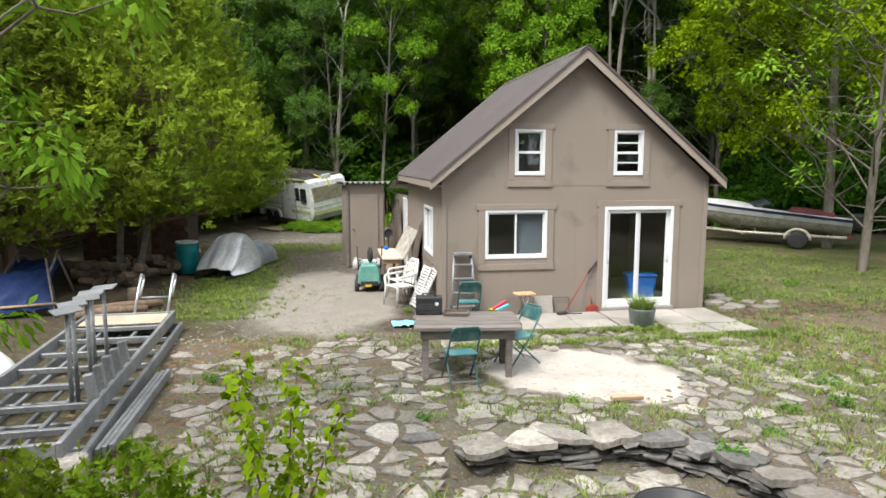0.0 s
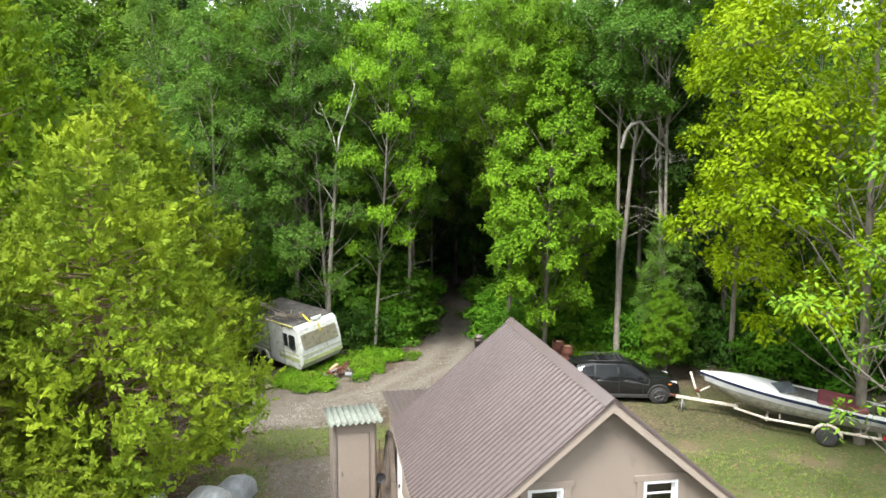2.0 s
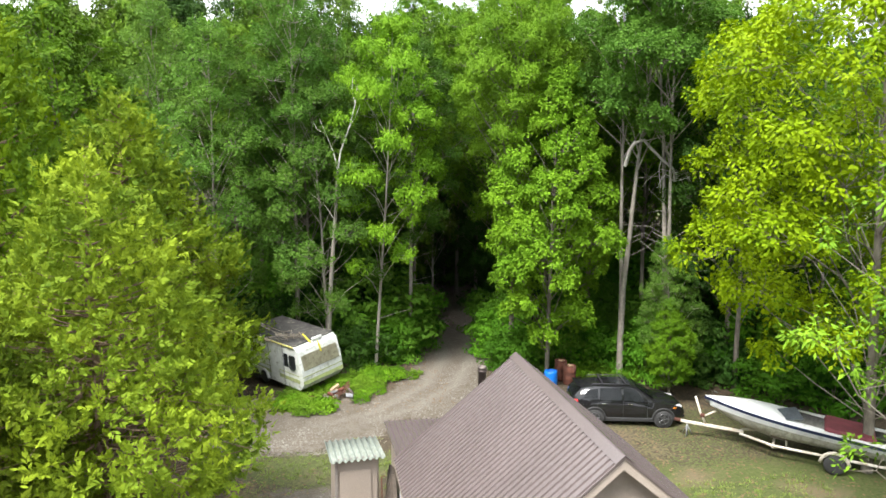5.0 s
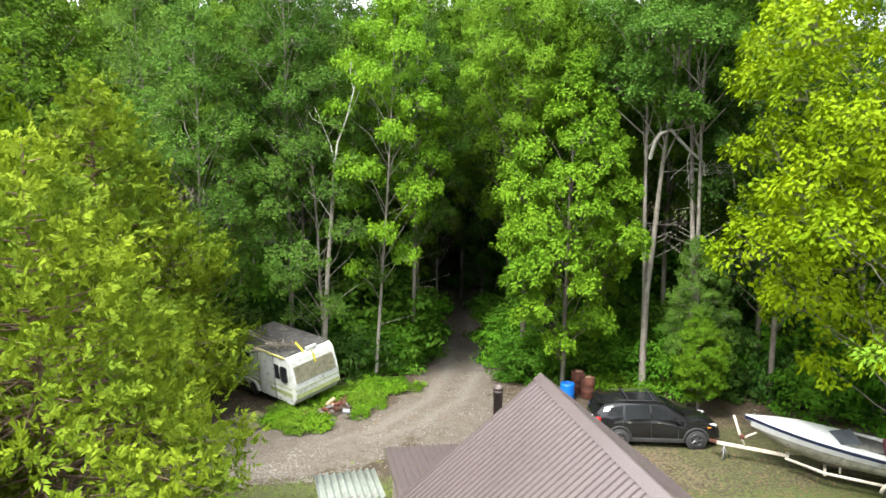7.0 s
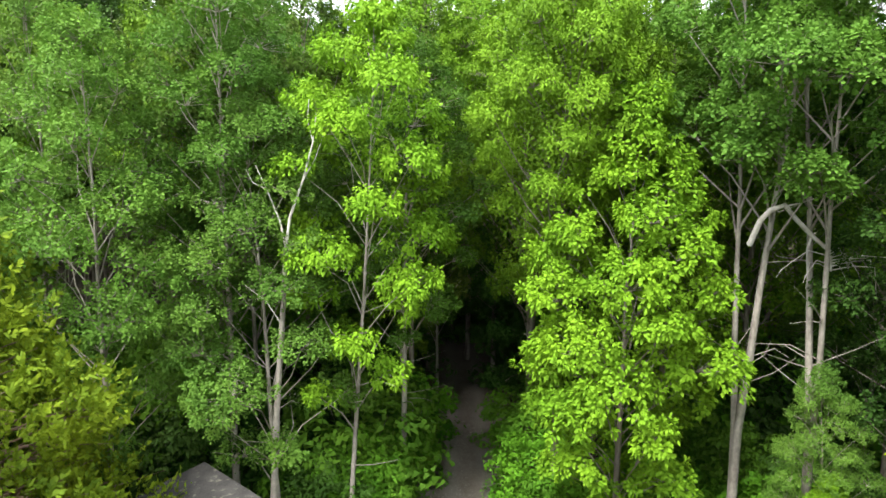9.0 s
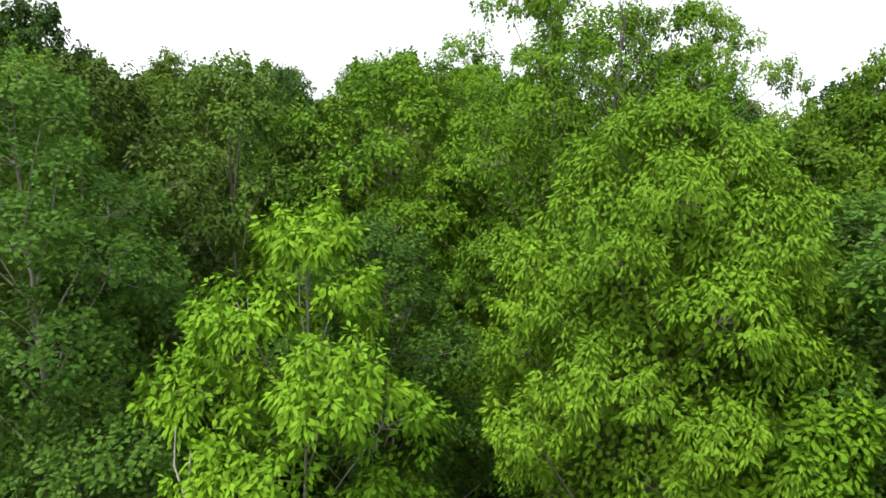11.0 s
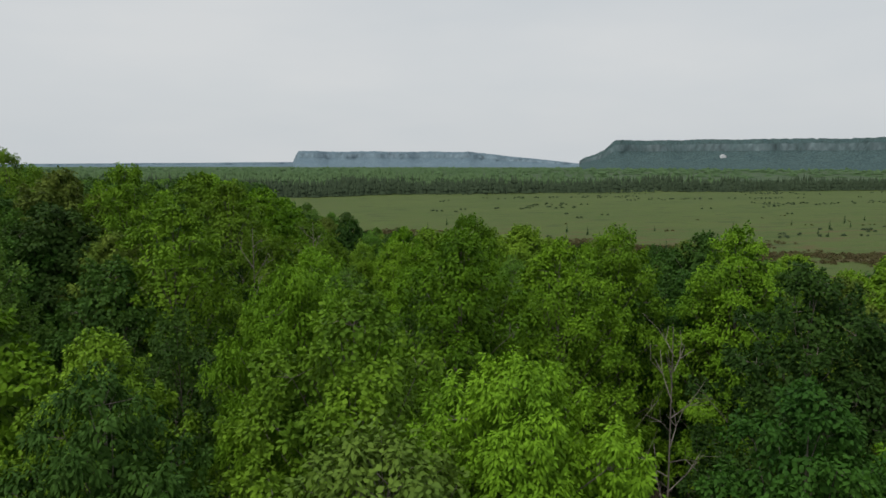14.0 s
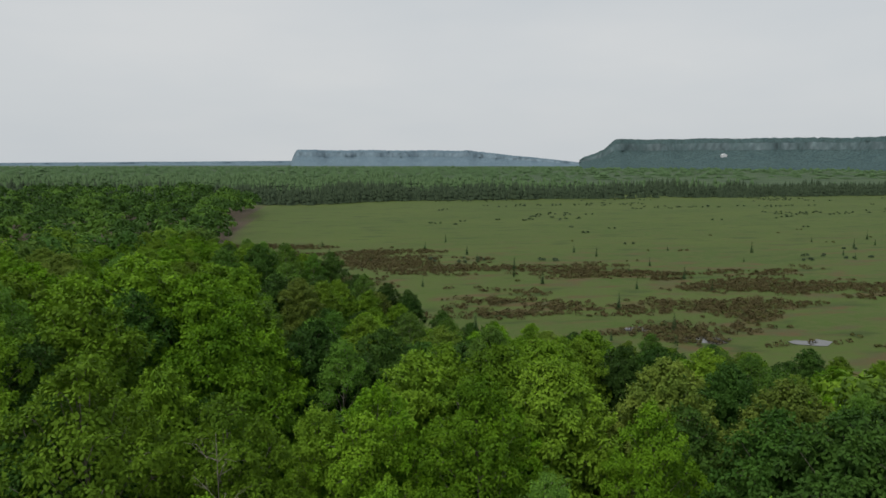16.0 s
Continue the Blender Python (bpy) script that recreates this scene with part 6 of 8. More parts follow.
# ---- before the cottage wall ----
lad = thing("step_ladder", "grey weathered folding step ladder by the wall", "ladder", pose(0.8, -0.28, 0))
for s in (-1, 1):
    part("rail", tube([(s * 0.26, -0.05, 0), (s * 0.17, 0.15, 1.28)], 0.024, 6), M_ALU, lad)
    part("rear_rail", tube([(s * 0.24, 0.2, 0), (s * 0.15, 0.19, 1.24)], 0.018, 6), M_ALU, lad)
for i in range(4):
    z = 0.27 + 0.27 * i
    part("tread", box((0.44 - 0.035 * i, 0.1, 0.03), (0, -0.02 + 0.042 * i, z), 0.004), M_ALU, lad)
part("ladder_top", box((0.38, 0.16, 0.05), (0, 0.16, 1.29), 0.006), M_ALU, lad)
part("brace", box((0.42, 0.012, 0.04), (0, 0.18, 0.62), 0.002, (0, 48, 0)), M_ALU, lad)
part("rag", prism([(-0.17, 0.82), (0.16, 0.82), (0.14, 0.5), (-0.02, 0.62)], 0.015, "y", (0, 0.05, 0)), surface("grey_rag", (0.27, 0.28, 0.29)), lad)


def folding_chair(m, label):
    c = thing("folding_chair", label, "chair", m, "teal folding chairs")
    part("seat", box((0.4, 0.38, 0.03), (0, 0, 0.44), 0.012, (4, 0, 0), segments=2), M_TEAL_SEAT, c)
    bk = box((0.4, 0.02, 0.2), (0, 0.27, 0.76), 0.008, (-14, 0, 0), segments=2)
    part("backrest", bk, M_TEAL, c)
    part("back_frame", tube([(-0.21, -0.28, 0.0), (-0.21, 0.08, 0.44), (-0.2, 0.3, 0.8), (-0.15, 0.33, 0.87), (0.15, 0.33, 0.87), (0.2, 0.3, 0.8), (0.21, 0.08, 0.44), (0.21, -0.28, 0.0)], 0.013, 6), M_TEAL, c)
    for s in (-1, 1):
        part("leg", tube([(s * 0.19, 0.3, 0.0), (s * 0.19, -0.16, 0.42)], 0.012, 6), M_TEAL, c)
    part("stretcher", tube([(-0.19, 0.22, 0.08), (0.19, 0.22, 0.08)], 0.009, 6), M_STEEL, c)
    return c


fc = folding_chair(pose(0.02, -3.98, 0, 0, 0, 183), "faded teal metal folding chair at the table")
copy_thing(fc, pose(1.05, -3.2, 0, 0, 0, -68))
copy_thing(fc, pose(0.82, -0.62, 0, 0, 0, 176))
pk = thing("work_table", "grey weathered plank table in the yard", "table", pose(0.2, -3.42, 0, 0, 0, -7))
for i in range(5):
    part("plank", box((1.52 + 0.03 * (i % 2), 0.19, 0.05), (0.012 * (i % 3), -0.42 + 0.21 * i, 0.745), 0.006), M_WOOD_GREY, pk)
for y in (-0.4, 0.4):
    part("apron", box((1.34, 0.04, 0.14), (0, y, 0.645), 0.005), M_WOOD_GREY, pk)
for x in (-0.64, 0.64):
    part("apron", box((0.04, 0.74, 0.14), (x, 0, 0.645), 0.005), M_WOOD_GREY, pk)
    for y in (-0.36, 0.36):
        part("leg", box((0.09, 0.09, 0.71), (x * 0.93, y, 0.355), 0.006), M_WOOD_GREY, pk)
case = thing("speaker_case", "black plastic case with a round white mark", "case", pose(-0.28, -2.96, 0.772, 0, 0, -8))
part("case_body", box((0.4, 0.24, 0.27), (0, 0, 0.135), 0.02, segments=2), M_BLACK, case)
part("case_handle", tube([(-0.1, 0, 0.27), (-0.1, 0, 0.31), (0.1, 0, 0.31), (0.1, 0, 0.27)], 0.012, 6), M_BLACK, case)
part("mark", lathe([(0.028, 0), (0.028, 0.006)], 16), M_WHITE_PL, case, at=pose(0.12, -0.12, 0.17, 90, 0, 0))
part("vent", box((0.24, 0.006, 0.1), (-0.06, -0.122, 0.12), 0.003), M_RUBBER, case)
tray = thing("tray", "dark shallow wooden tray on the table", "tray", pose(0.12, -3.1, 0.772, 0, 0, -12))
part("tray_base", box((0.34, 0.24, 0.015), (0, 0, 0.0075)), M_WOOD_DARK, tray)
for a, b, c in (((0.34, 0.02, 0.04), 0, 0.13), ((0.34, 0.02, 0.04), 0, -0.13), ((0.02, 0.24, 0.04), 0.18, 0), ((0.02, 0.24, 0.04), -0.18, 0)):
    part("tray_rim", box(a, (b, c, 0.025), 0.003), M_WOOD_DARK, tray)
tub = thing("toy_bucket", "lime plastic bucket holding red and blue toys", "bucket", pose(1.36, -0.5, 0.05))
part("bucket_body", lathe([(0.08, 0), (0.115, 0.2), (0.12, 0.2), (0.105, 0.19), (0.075, 0.02)], 20), surface("lime_plastic", (0.45, 0.5, 0.03), None, 0.45), tub)
part("toy", box((0.32, 0.05, 0.07), (0.1, 0.0, 0.27), 0.015, (0, -28, 10)), surface("red_plastic", (0.55, 0.03, 0.06), None, 0.4), tub)
part("toy", box((0.3, 0.04, 0.06), (0.14, -0.06, 0.23), 0.015, (0, -24, 0)), surface("sky_plastic", (0.05, 0.45, 0.6), None, 0.4), tub)
stool = thing("low_stool", "small stool with a worn wooden top", "stool", pose(2.02, -0.28, 0.05, 0, 0, 5))
part("top", box((0.4, 0.26, 0.035), (0, 0, 0.44), 0.006), surface("worn_board", (0.5, 0.38, 0.27), (0.5, 0.25, 0.1), 0.7, scale=5), stool)
for x, y in ((-0.1, -0.08), (0.1, -0.08), (-0.1, 0.08), (0.1, 0.08)):
    part("leg", tube([(x, y, 0.43), (-x * 0.9, y * 1.2, 0.0)], 0.012, 6), M_STEEL, stool)
wb = thing("paver_board", "pale square board leaning on the wall", "board", pose(2.46, -0.14, 0.03))
part("board_face", box((0.4, 0.03, 0.36), (0, 0, 0.19), 0.006, (-14, 0, 2)), M_SLAB, wb)
frm = thing("wire_frame", "thin dark metal frame against the wall", "frame", pose(2.86, -0.1, 0.04))
part("wire", tube([(-0.17, 0, 0), (-0.17, 0.06, 0.3), (0.17, 0.06, 0.3), (0.17, 0, 0), (-0.17, 0, 0)], 0.008, 6), M_BLACK, frm)
grip = thing("long_trimmer", "red-handled garden tool leaning on the wall", "garden tool", pose(0, 0, 0.04))
part("shaft", tube([(2.85, -0.34, 0.06), (3.3, -0.12, 0.62), (3.42, -0.06, 0.78)], 0.011, 6), M_RED, grip)
part("grip", tube([(3.42, -0.06, 0.78), (3.62, -0.03, 1.02)], 0.02, 6), M_BLACK, grip)
part("head", box((0.22, 0.1, 0.07), (2.78, -0.38, 0.04), 0.015, (0, 0, 20)), M_BLACK, grip)
part("guard", box((0.3, 0.05, 0.03), (3.05, -0.36, 0.025), 0.008, (0, 0, -8)), M_BLACK, grip)
shv = thing("small_shovel", "rusty red shovel blade against the wall", "shovel", pose(3.5, -0.14, 0.04))
part("blade", prism([(-0.12, 0.0), (0.12, 0.0), (0.14, 0.1), (0.06, 0.15), (-0.06, 0.15), (-0.14, 0.1)], 0.04, "y", (0, -0.03, 0), None, 0.008), M_RED, shv)
part("handle", tube([(0, 0, 0.14), (-0.02, 0.05, 0.36)], 0.012, 6), M_RED, shv)
pl = thing("planter", "galvanised tub planter with green grassy plant", "planter", pose(4.02, -1.3, 0.02))
part("tub", lathe([(0.19, 0), (0.215, 0.02), (0.25, 0.31), (0.262, 0.33), (0.25, 0.335), (0.235, 0.3), (0.2, 0.26)], 28), surface("galvanised", (0.3, 0.33, 0.34), (0.22, 0.25, 0.26), 0.45, 0.6), pl)
part("soil", lathe([(0.235, 0.26), (0.235, 0.275)], 20), surface("soil", (0.05, 0.035, 0.025)), pl)


def blades(n, spread_, h, seed, w=0.012):
    rng = np.random.default_rng(seed)
    a = rng.uniform(0, 2 * np.pi, n)
    r = spread_ * np.sqrt(rng.random(n))
    c = np.stack([r * np.cos(a), r * np.sin(a), np.zeros(n)], -1)
    d = np.stack([np.cos(a), np.sin(a), np.zeros(n)], -1) * rng.uniform(0.1, 0.7, n)[:, None] + rng.normal(0, 0.2, (n, 3))
    d[:, 2] = 1
    L = h * rng.uniform(0.5, 1.2, n)[:, None]
    s = np.stack([-np.sin(a), np.cos(a), np.zeros(n)], -1) * w
    mid, tip = c + d * L * 0.55, c + d * L - np.array([0, 0, 1]) * L * 0.12 + d * (1, 1, 0) * L * 0.4
    v = np.stack([c - s, c + s, mid + s * 0.8, tip, mid - s * 0.8], 1).reshape(-1, 3)
    k = np.arange(n)[:, None] * 5
    return v, np.concatenate([k + [0, 1, 2, 4], k + [4, 2, 3, 3]])


def blade_mesh(v, q):
    me = bpy.data.meshes.new("blades")
    quads = [tuple(int(i) for i in f) if f[2] != f[3] else tuple(int(i) for i in f[:3]) for f in q]
    me.from_pydata([tuple(map(float, p)) for p in v], [], quads)
    return me


part("plant", blade_mesh(*blades(420, 0.2, 0.34, 3, 0.006)), M_GRASS, pl, at=pose(0, 0, 0.27))
hose = thing("folded_tarp", "crumpled blue plastic sheet on the ground", "tarp", pose(-0.35, -0.55, 0.01))
cl = bmesh.new()
bmesh.ops.create_grid(cl, x_segments=14, y_segments=10, size=0.22)
for v in cl.verts:
    v.co.z = 0.03 + 0.05 * abs(noise.noise(v.co * 9))
    v.co.x *= 1.3
part("sheet", cl, surface("sky_tarp", (0.12, 0.42, 0.6), (0.3, 0.55, 0.65), 0.5), hose)
inb = thing("storage_tub", "blue plastic tub inside the glass door", "tub", pose(4.98, 0.8, 0.095, 0, 0, -12))
part("tub_body", prism([(-0.26, 0.0), (0.26, 0.0), (0.32, 0.5), (-0.32, 0.5)], 0.42, "y", (0, -0.21, 0), None, 0.03), M_BLUE, inb)
part("tub_lid", box((0.68, 0.46, 0.06), (0, 0, 0.53), 0.02), M_BLUE, inb)

# ---- under the cedar ----
bar = thing("rain_barrel", "teal plastic barrel with a white rim", "barrel", pose(-5.72, 6.55, 0))
part("barrel_body", lathe([(0.26, 0.0), (0.29, 0.03), (0.3, 0.25), (0.305, 0.28), (0.3, 0.31), (0.3, 0.56), (0.305, 0.59), (0.3, 0.62), (0.29, 0.86), (0.27, 0.86), (0.27, 0.3), (0.02, 0.28)], 32), M_BARREL, bar)
part("rim", lathe([(0.295, 0.84), (0.305, 0.86), (0.3, 0.9), (0.28, 0.9), (0.275, 0.85)], 32), M_WHITE_PL, bar)
part("bung", box((0.06, 0.08, 0.1), (0.3, 0.1, 0.62), 0.01), M_WHITE_PL, bar)
sled = thing("covered_sled", "snowmobile under a silver and grey cover", "snowmobile", pose(-4.3, 6.85, 0, 0, 0, -20) @ Matrix.Diagonal((1.1, 1.18, 1.12, 1)))
cov = bmesh.new()
N, Mq = 30, 22
grid = []
for i in range(N + 1):
    t = i / N
    y = -1.35 + 2.7 * t
    h = float(np.interp(t, [0, 0.1, 0.28, 0.42, 0.5, 0.62, 0.85, 1.0], [0.26, 0.52, 0.96, 1.0, 0.86, 0.62, 0.68, 0.5]))
    w = float(np.interp(t, [0, 0.15, 0.4, 0.6, 1.0], [0.52, 0.6, 0.5, 0.4, 0.32]))
    row = []
    for j in range(Mq + 1):
        a = -1 + 2 * j / Mq
        s_ = max(0.0, (abs(a) - 0.35) / 0.65)
        prof = 1 - s_
        z = 0.14 + (h - 0.14) * (1 - s_ ** 1.5) - 0.04 * min(1.0, abs(a) / 0.35)
        a = math.copysign(0.5 * min(1.0, abs(a) / 0.35) + 0.5 * s_ ** 0.6, a)
        fold = 0.045 * math.sin(a * 19 + t * 5) * (1 - prof) + 0.025 * math.sin(a * 11 + 9 * t)
        row.append(cov.verts.new((a * (w + 0.06 * (1 - prof)) + fold, y + 0.02 * math.sin(a * 11), z + 0.3 * fold)))
    grid.append(row)
for i in range(N):
    for j in range(Mq):
        f = cov.faces.new((grid[i][j], grid[i][j + 1], grid[i + 1][j + 1], grid[i + 1][j]))
        f.smooth = True
        f.material_index = 0 if i < N * 0.52 else 1
me = bpy.data.meshes.new("cover")
cov.to_mesh(me)
cov.free()
me.materials.append(surface("silver_cover", (0.6, 0.61, 0.63), (0.42, 0.435, 0.45), 0.32, 0.4, scale=3, fine=14, bump=0.3, stretch=(3, 0.5, 1)))
me.materials.append(surface("grey_cover", (0.3, 0.31, 0.33), (0.2, 0.21, 0.22), 0.5, 0.2, scale=3, fine=14, bump=0.3))
part("cover", me, None, sled)
part("track", box((0.42, 2.2, 0.22), (0, 0.2, 0.12), 0.05), M_BLACK, sled)
for x in (-0.4, 0.4):
    part("ski", box((0.12, 1.0, 0.05), (x, -0.95, 0.03), 0.015), M_BLACK, sled)
old = thing("shingled_shed", "brown shingled shed wall under the cedars", "shed", pose(-8.9, 7.9, 0, 0, 0, -4))
part("wall", box((2.9, 0.12, 2.0), (1.45, 0.1, 1.0)), M_WOOD_DARK, old)
part("roof", box((3.2, 1.6, 0.06), (1.45, 0.75, 2.1), 0.01, (6, 0, 0)), M_WOOD_DARK, old)
part("wall", box((0.12, 1.3, 1.9), (2.84, 0.82, 0.95)), M_WOOD_DARK, old)
M_SHINGLE = surface("brown_shingle", (0.145, 0.085, 0.06), (0.09, 0.055, 0.042), 0.95, scale=4, fine=24, bump=0.5, rand=0.3)
sm = bpy.data.meshes.new("shingle")
b_ = box((0.2, 0.02, 0.19), (0, 0, 0), 0.004, (4, 0, 0))
b_.to_mesh(sm)
b_.free()
sm.materials.append(M_SHINGLE)
for r in range(11):
    for k in range(14):
        o = new("shingle", sm)
        o.parent = old
        o.matrix_basis = pose(0.1 + 0.207 * k + 0.1 * (r % 2), 0.024 - 0.003 * (k % 3), 0.1 + 0.17 * r)
logs = [(-7.6, 5.5), (-7.3, 5.3), (-7.0, 5.7), (-6.7, 6.2), (-7.5, 6.0), (-7.1, 6.3), (-6.3, 6.3), (-6.1, 6.9), (-8.1, 5.6), (-6.6, 4.7), (-7.9, 5.0)]
lm = []
for s in range(3):
    r0 = np.random.default_rng(60 + s)
    pts = [(0.13 * math.cos(a) * r0.uniform(0.75, 1.1), 0.11 * math.sin(a) * r0.uniform(0.75, 1.1)) for a in np.linspace(0, 2 * math.pi, 8)[:-1]]
    b_ = prism(pts, 0.42, "y", (0, -0.21, 0), None, 0.008)
    q = bpy.data.meshes.new("log")
    b_.to_mesh(q)
    b_.free()
    q.materials.append(M_LOG)
    lm.append(q)
for i in range(64):
    x, y = logs[i % len(logs)]
    lv = i // 22
    o = new("firewood_log", lm[i % 3])
    o.matrix_basis = pose(x + rt.normal(0, 0.16), y + rt.normal(0, 0.16), 0.09 + 0.17 * lv, rt.normal(0, 8), rt.uniform(0, 360), rt.uniform(0, 180))
    tagged(o, "split firewood log in a loose pile", "log", "firewood logs")
cut = thing("log_round", "short sawn log round standing on end", "log", pose(-6.05, 2.6, 0))
part("round", lathe([(0.15, 0), (0.16, 0.05), (0.15, 0.3), (0.13, 0.31)], 14), M_LOG, cut)
for a, b, w in (((-7.05, 4.9, 0.0), (-7.3, 6.2, 1.6), 0.16), ((-6.55, 4.6, 0.0), (-6.5, 5.6, 1.35), 0.15)):
    o = thing("leaning_plank", "grey plank leaning against a cedar trunk", "plank")
    d = Vector(b) - Vector(a)
    m = Matrix.Translation((Vector(a) + Vector(b)) / 2) @ d.to_track_quat("Z", "X").to_matrix().to_4x4()
    part("plank", box((0.03, w, d.length), (0, 0, 0), 0.004), M_WOOD_GREY, o, at=m)
for i, (x, y, z0, z1, dx) in enumerate(((-6.0, 1.55, 0.09, 0.14, 1.5), (-6.1, 1.15, 0.08, 0.1, 1.3))):
    o = thing("fallen_log", "dark fallen log lying on the ground", "log")
    part("trunk", tube([(x - dx / 2, y - 0.25, z0), (x, y + 0.03, z0 + 0.02), (x + dx / 2, y + 0.15, z1)], [0.09, 0.1, 0.08], 10), M_BARK_BROWN, o)
# blue covered loungers with timber props
M_NAVY = surface("navy_tarp", (0.015, 0.035, 0.12), (0.03, 0.06, 0.18), 0.45, scale=3, fine=14, bump=0.3)
for k, (x, y, t) in enumerate(((-7.5, 1.2, 20), (-8.1, 3.0, -12))):
    lo = thing("swing_seat", "navy covered seat with timber props", "seat", pose(x - 0.4, y + 0.3, 0, 0, 0, t) @ Matrix.Diagonal((0.62, 0.8, 0.85, 1)), "navy seats")
    cv = bmesh.new()
    rows = []
    for i in range(13):
        u = i / 12
        rows.append([cv.verts.new((-0.9 + 1.8 * j / 10, 0.75 - 1.3 * u, 0.95 - 0.75 * u ** 1.4 + 0.04 * math.sin(j * 1.7 + i))) for j in range(11)])
    for i in range(12):
        for j in range(10):
            cv.faces.new((rows[i][j], rows[i][j + 1], rows[i + 1][j + 1], rows[i + 1][j])).smooth = True
    bmesh.ops.solidify(cv, geom=cv.faces[:], thickness=0.03)
    part("cover", cv, M_NAVY, lo)
    for s in (-0.95, 0.95):
        part("prop", tube([(s, -0.7, 0), (s * 0.8, 0.55, 1.25)], 0.04, 6), M_WOOD_GREY, lo)
        part("prop", tube([(s, 0.95, 0), (s * 0.8, 0.45, 1.2)], 0.04, 6), M_WOOD_GREY, lo)
    part("cross_bar", tube([(-1.0, -0.45, 0.3), (1.0, -0.5, 0.3)], 0.035, 6), M_WOOD_TAN, lo)
hull = thing("white_dinghy", "white upturned small boat hull on the ground", "boat", pose(-7.1, -2.3, 0, 0, 0, -35))
hb = bmesh.new()
bmesh.ops.create_uvsphere(hb, u_segments=24, v_segments=12, radius=1.0, matrix=Matrix.Diagonal((1.1, 0.45, 0.42, 1)))
bmesh.ops.bisect_plane(hb, geom=hb.verts[:] + hb.edges[:] + hb.faces[:], plane_co=(0, 0, 0), plane_no=(0, 0, -1), clear_outer=True)
for f in hb.faces:
    f.smooth = True
part("hull", hb, M_WHITE_PL, hull)
# aluminium dock sections
dock = thing("dock_frame", "stacked grey aluminium dock frames with legs", "dock", pose(-4.45, -3.3, 0, 0, 0, 2.5))
for k, (dx, z) in enumerate(((0.12, 0.08), (0.0, 0.3))):
    for x in (-1.42 + dx, 0.0 + dx):
        part("side_rail", box((0.06, 5.9, 0.19), (x, 0, z), 0.008), M_ALU, dock)
    for y in (-2.92, 2.92):
        part("end_rail", box((1.36, 0.06, 0.17), (-0.71 + dx, y, z), 0.006), M_ALU, dock)
    for i in range(7):
        part("cross_rail", box((1.36, 0.06, 0.07), (-0.71 + dx, -2.4 + 0.75 * i, z), 0.006), M_ALU, dock)
    for x in (-1.0, -0.45):
        part("stringer", box((0.05, 5.78, 0.05), (x + dx, 0, z - 0.075), 0.005), M_ALU, dock)
part("deck_board", box((1.3, 0.7, 0.02), (-0.71, 2.5, 0.36), 0.003), surface("sandy_deck", (0.4, 0.34, 0.26)), dock)
for i in range(5):
    y = -0.15 - 0.36 * i
    lg = part("leg", tube([(-0.3 - 0.05 * (i % 2), y, 0.2), (-0.3 - 0.05 * (i % 2), y + 0.02, 1.38)], 0.026, 10), M_ALU, dock)
    part("foot_pad", box((0.3, 0.26, 0.02), (-0.3 - 0.05 * (i % 2), y + 0.02, 1.39), 0.006, (4, -5, 8 * i)), M_ALU, lg)
    part("bracket", box((0.1, 0.1, 0.36), (-0.06, y - 0.1, 0.5), 0.008, (0, -8, 0)), M_ALU, lg)
for x in (-0.66, -0.1):
    part("hand_rail", tube([(x, 2.95, 0.36), (x + 0.02, 3.25, 0.75), (x + 0.03, 3.5, 0.98), (x + 0.04, 3.62, 0.94), (x + 0.04, 3.6, 0.84), (x + 0.02, 3.3, 0.6)], 0.024, 8), surface("polished_rail", (0.6, 0.61, 0.62), None, 0.3, 0.8), dock)
part("step", tube([(-0.66, 3.2, 0.6), (-0.1, 3.2, 0.6)], 0.02, 8), M_ALU, dock)
for i in range(3):
    part("outrigger", box((0.05, 2.6, 0.12), (0.24 + 0.07 * i, -1.2, 0.06 + 0.02 * i), 0.006, (0, 0, -2)), M_ALU, dock)
rock = thing("block", "pale concrete block under the dock frame", "block", pose(-4.35, -6.3, 0))
part("block_body", box((0.5, 0.4, 0.24), (0, 0, 0.12), 0.03), M_STONE_PALE, rock)

# ---- old camper ----
M_CAMP = surface("dirty_white_aluminium", (0.62, 0.64, 0.62), (0.5, 0.52, 0.5), 0.5, 0.0, scale=2, fine=25, bump=0.05, grain=0.12, dirt=(0.2, 0.215, 0.15), dirt_amount=0.25, ribs=70)
M_CAMP_GREEN = surface("faded_green_stripe", (0.26, 0.31, 0.11), (0.34, 0.38, 0.18), 0.55, scale=2, fine=25, bump=0.05, dirt=(0.2, 0.22, 0.15), dirt_amount=0.2)
M_CAMP_ROOF = surface("tar_roof", (0.028, 0.027, 0.026), (0.05, 0.048, 0.045), 0.95, scale=2, fine=25, bump=0.3, dirt=(0.16, 0.15, 0.12), dirt_amount=0.15)
M_LOUVRE = surface("mildewed_louvre", (0.3, 0.29, 0.2), (0.22, 0.2, 0.14), 0.7, scale=3, dirt=(0.14, 0.13, 0.08), dirt_amount=0.3)
camp = thing("camper_trailer", "tilted derelict white camper with green stripes", "camper", pose(-2.5, 18.95, 0.30, 0, 0, 40) @ pose(0, 0, 0, 3.0, -8, 0))
CW, CL, CH = 2.25, 4.4, 1.98
side = [(0.0, 0.35), (0.28, 0.0), (CL, 0.0), (CL, CH - 0.1), (CL - 0.2, CH), (0.55, CH), (0.28, CH - 0.18), (0.06, 0.95)]
for x in (0.0, CW - 0.03):
    part("side_panel", prism(side, 0.03, "x", (x, 0, 0)), M_CAMP, camp)
part("rear_panel", box((CW - 0.06, 0.03, CH - 0.15), (CW / 2, CL - 0.016, CH / 2 - 0.05)), M_CAMP, camp)
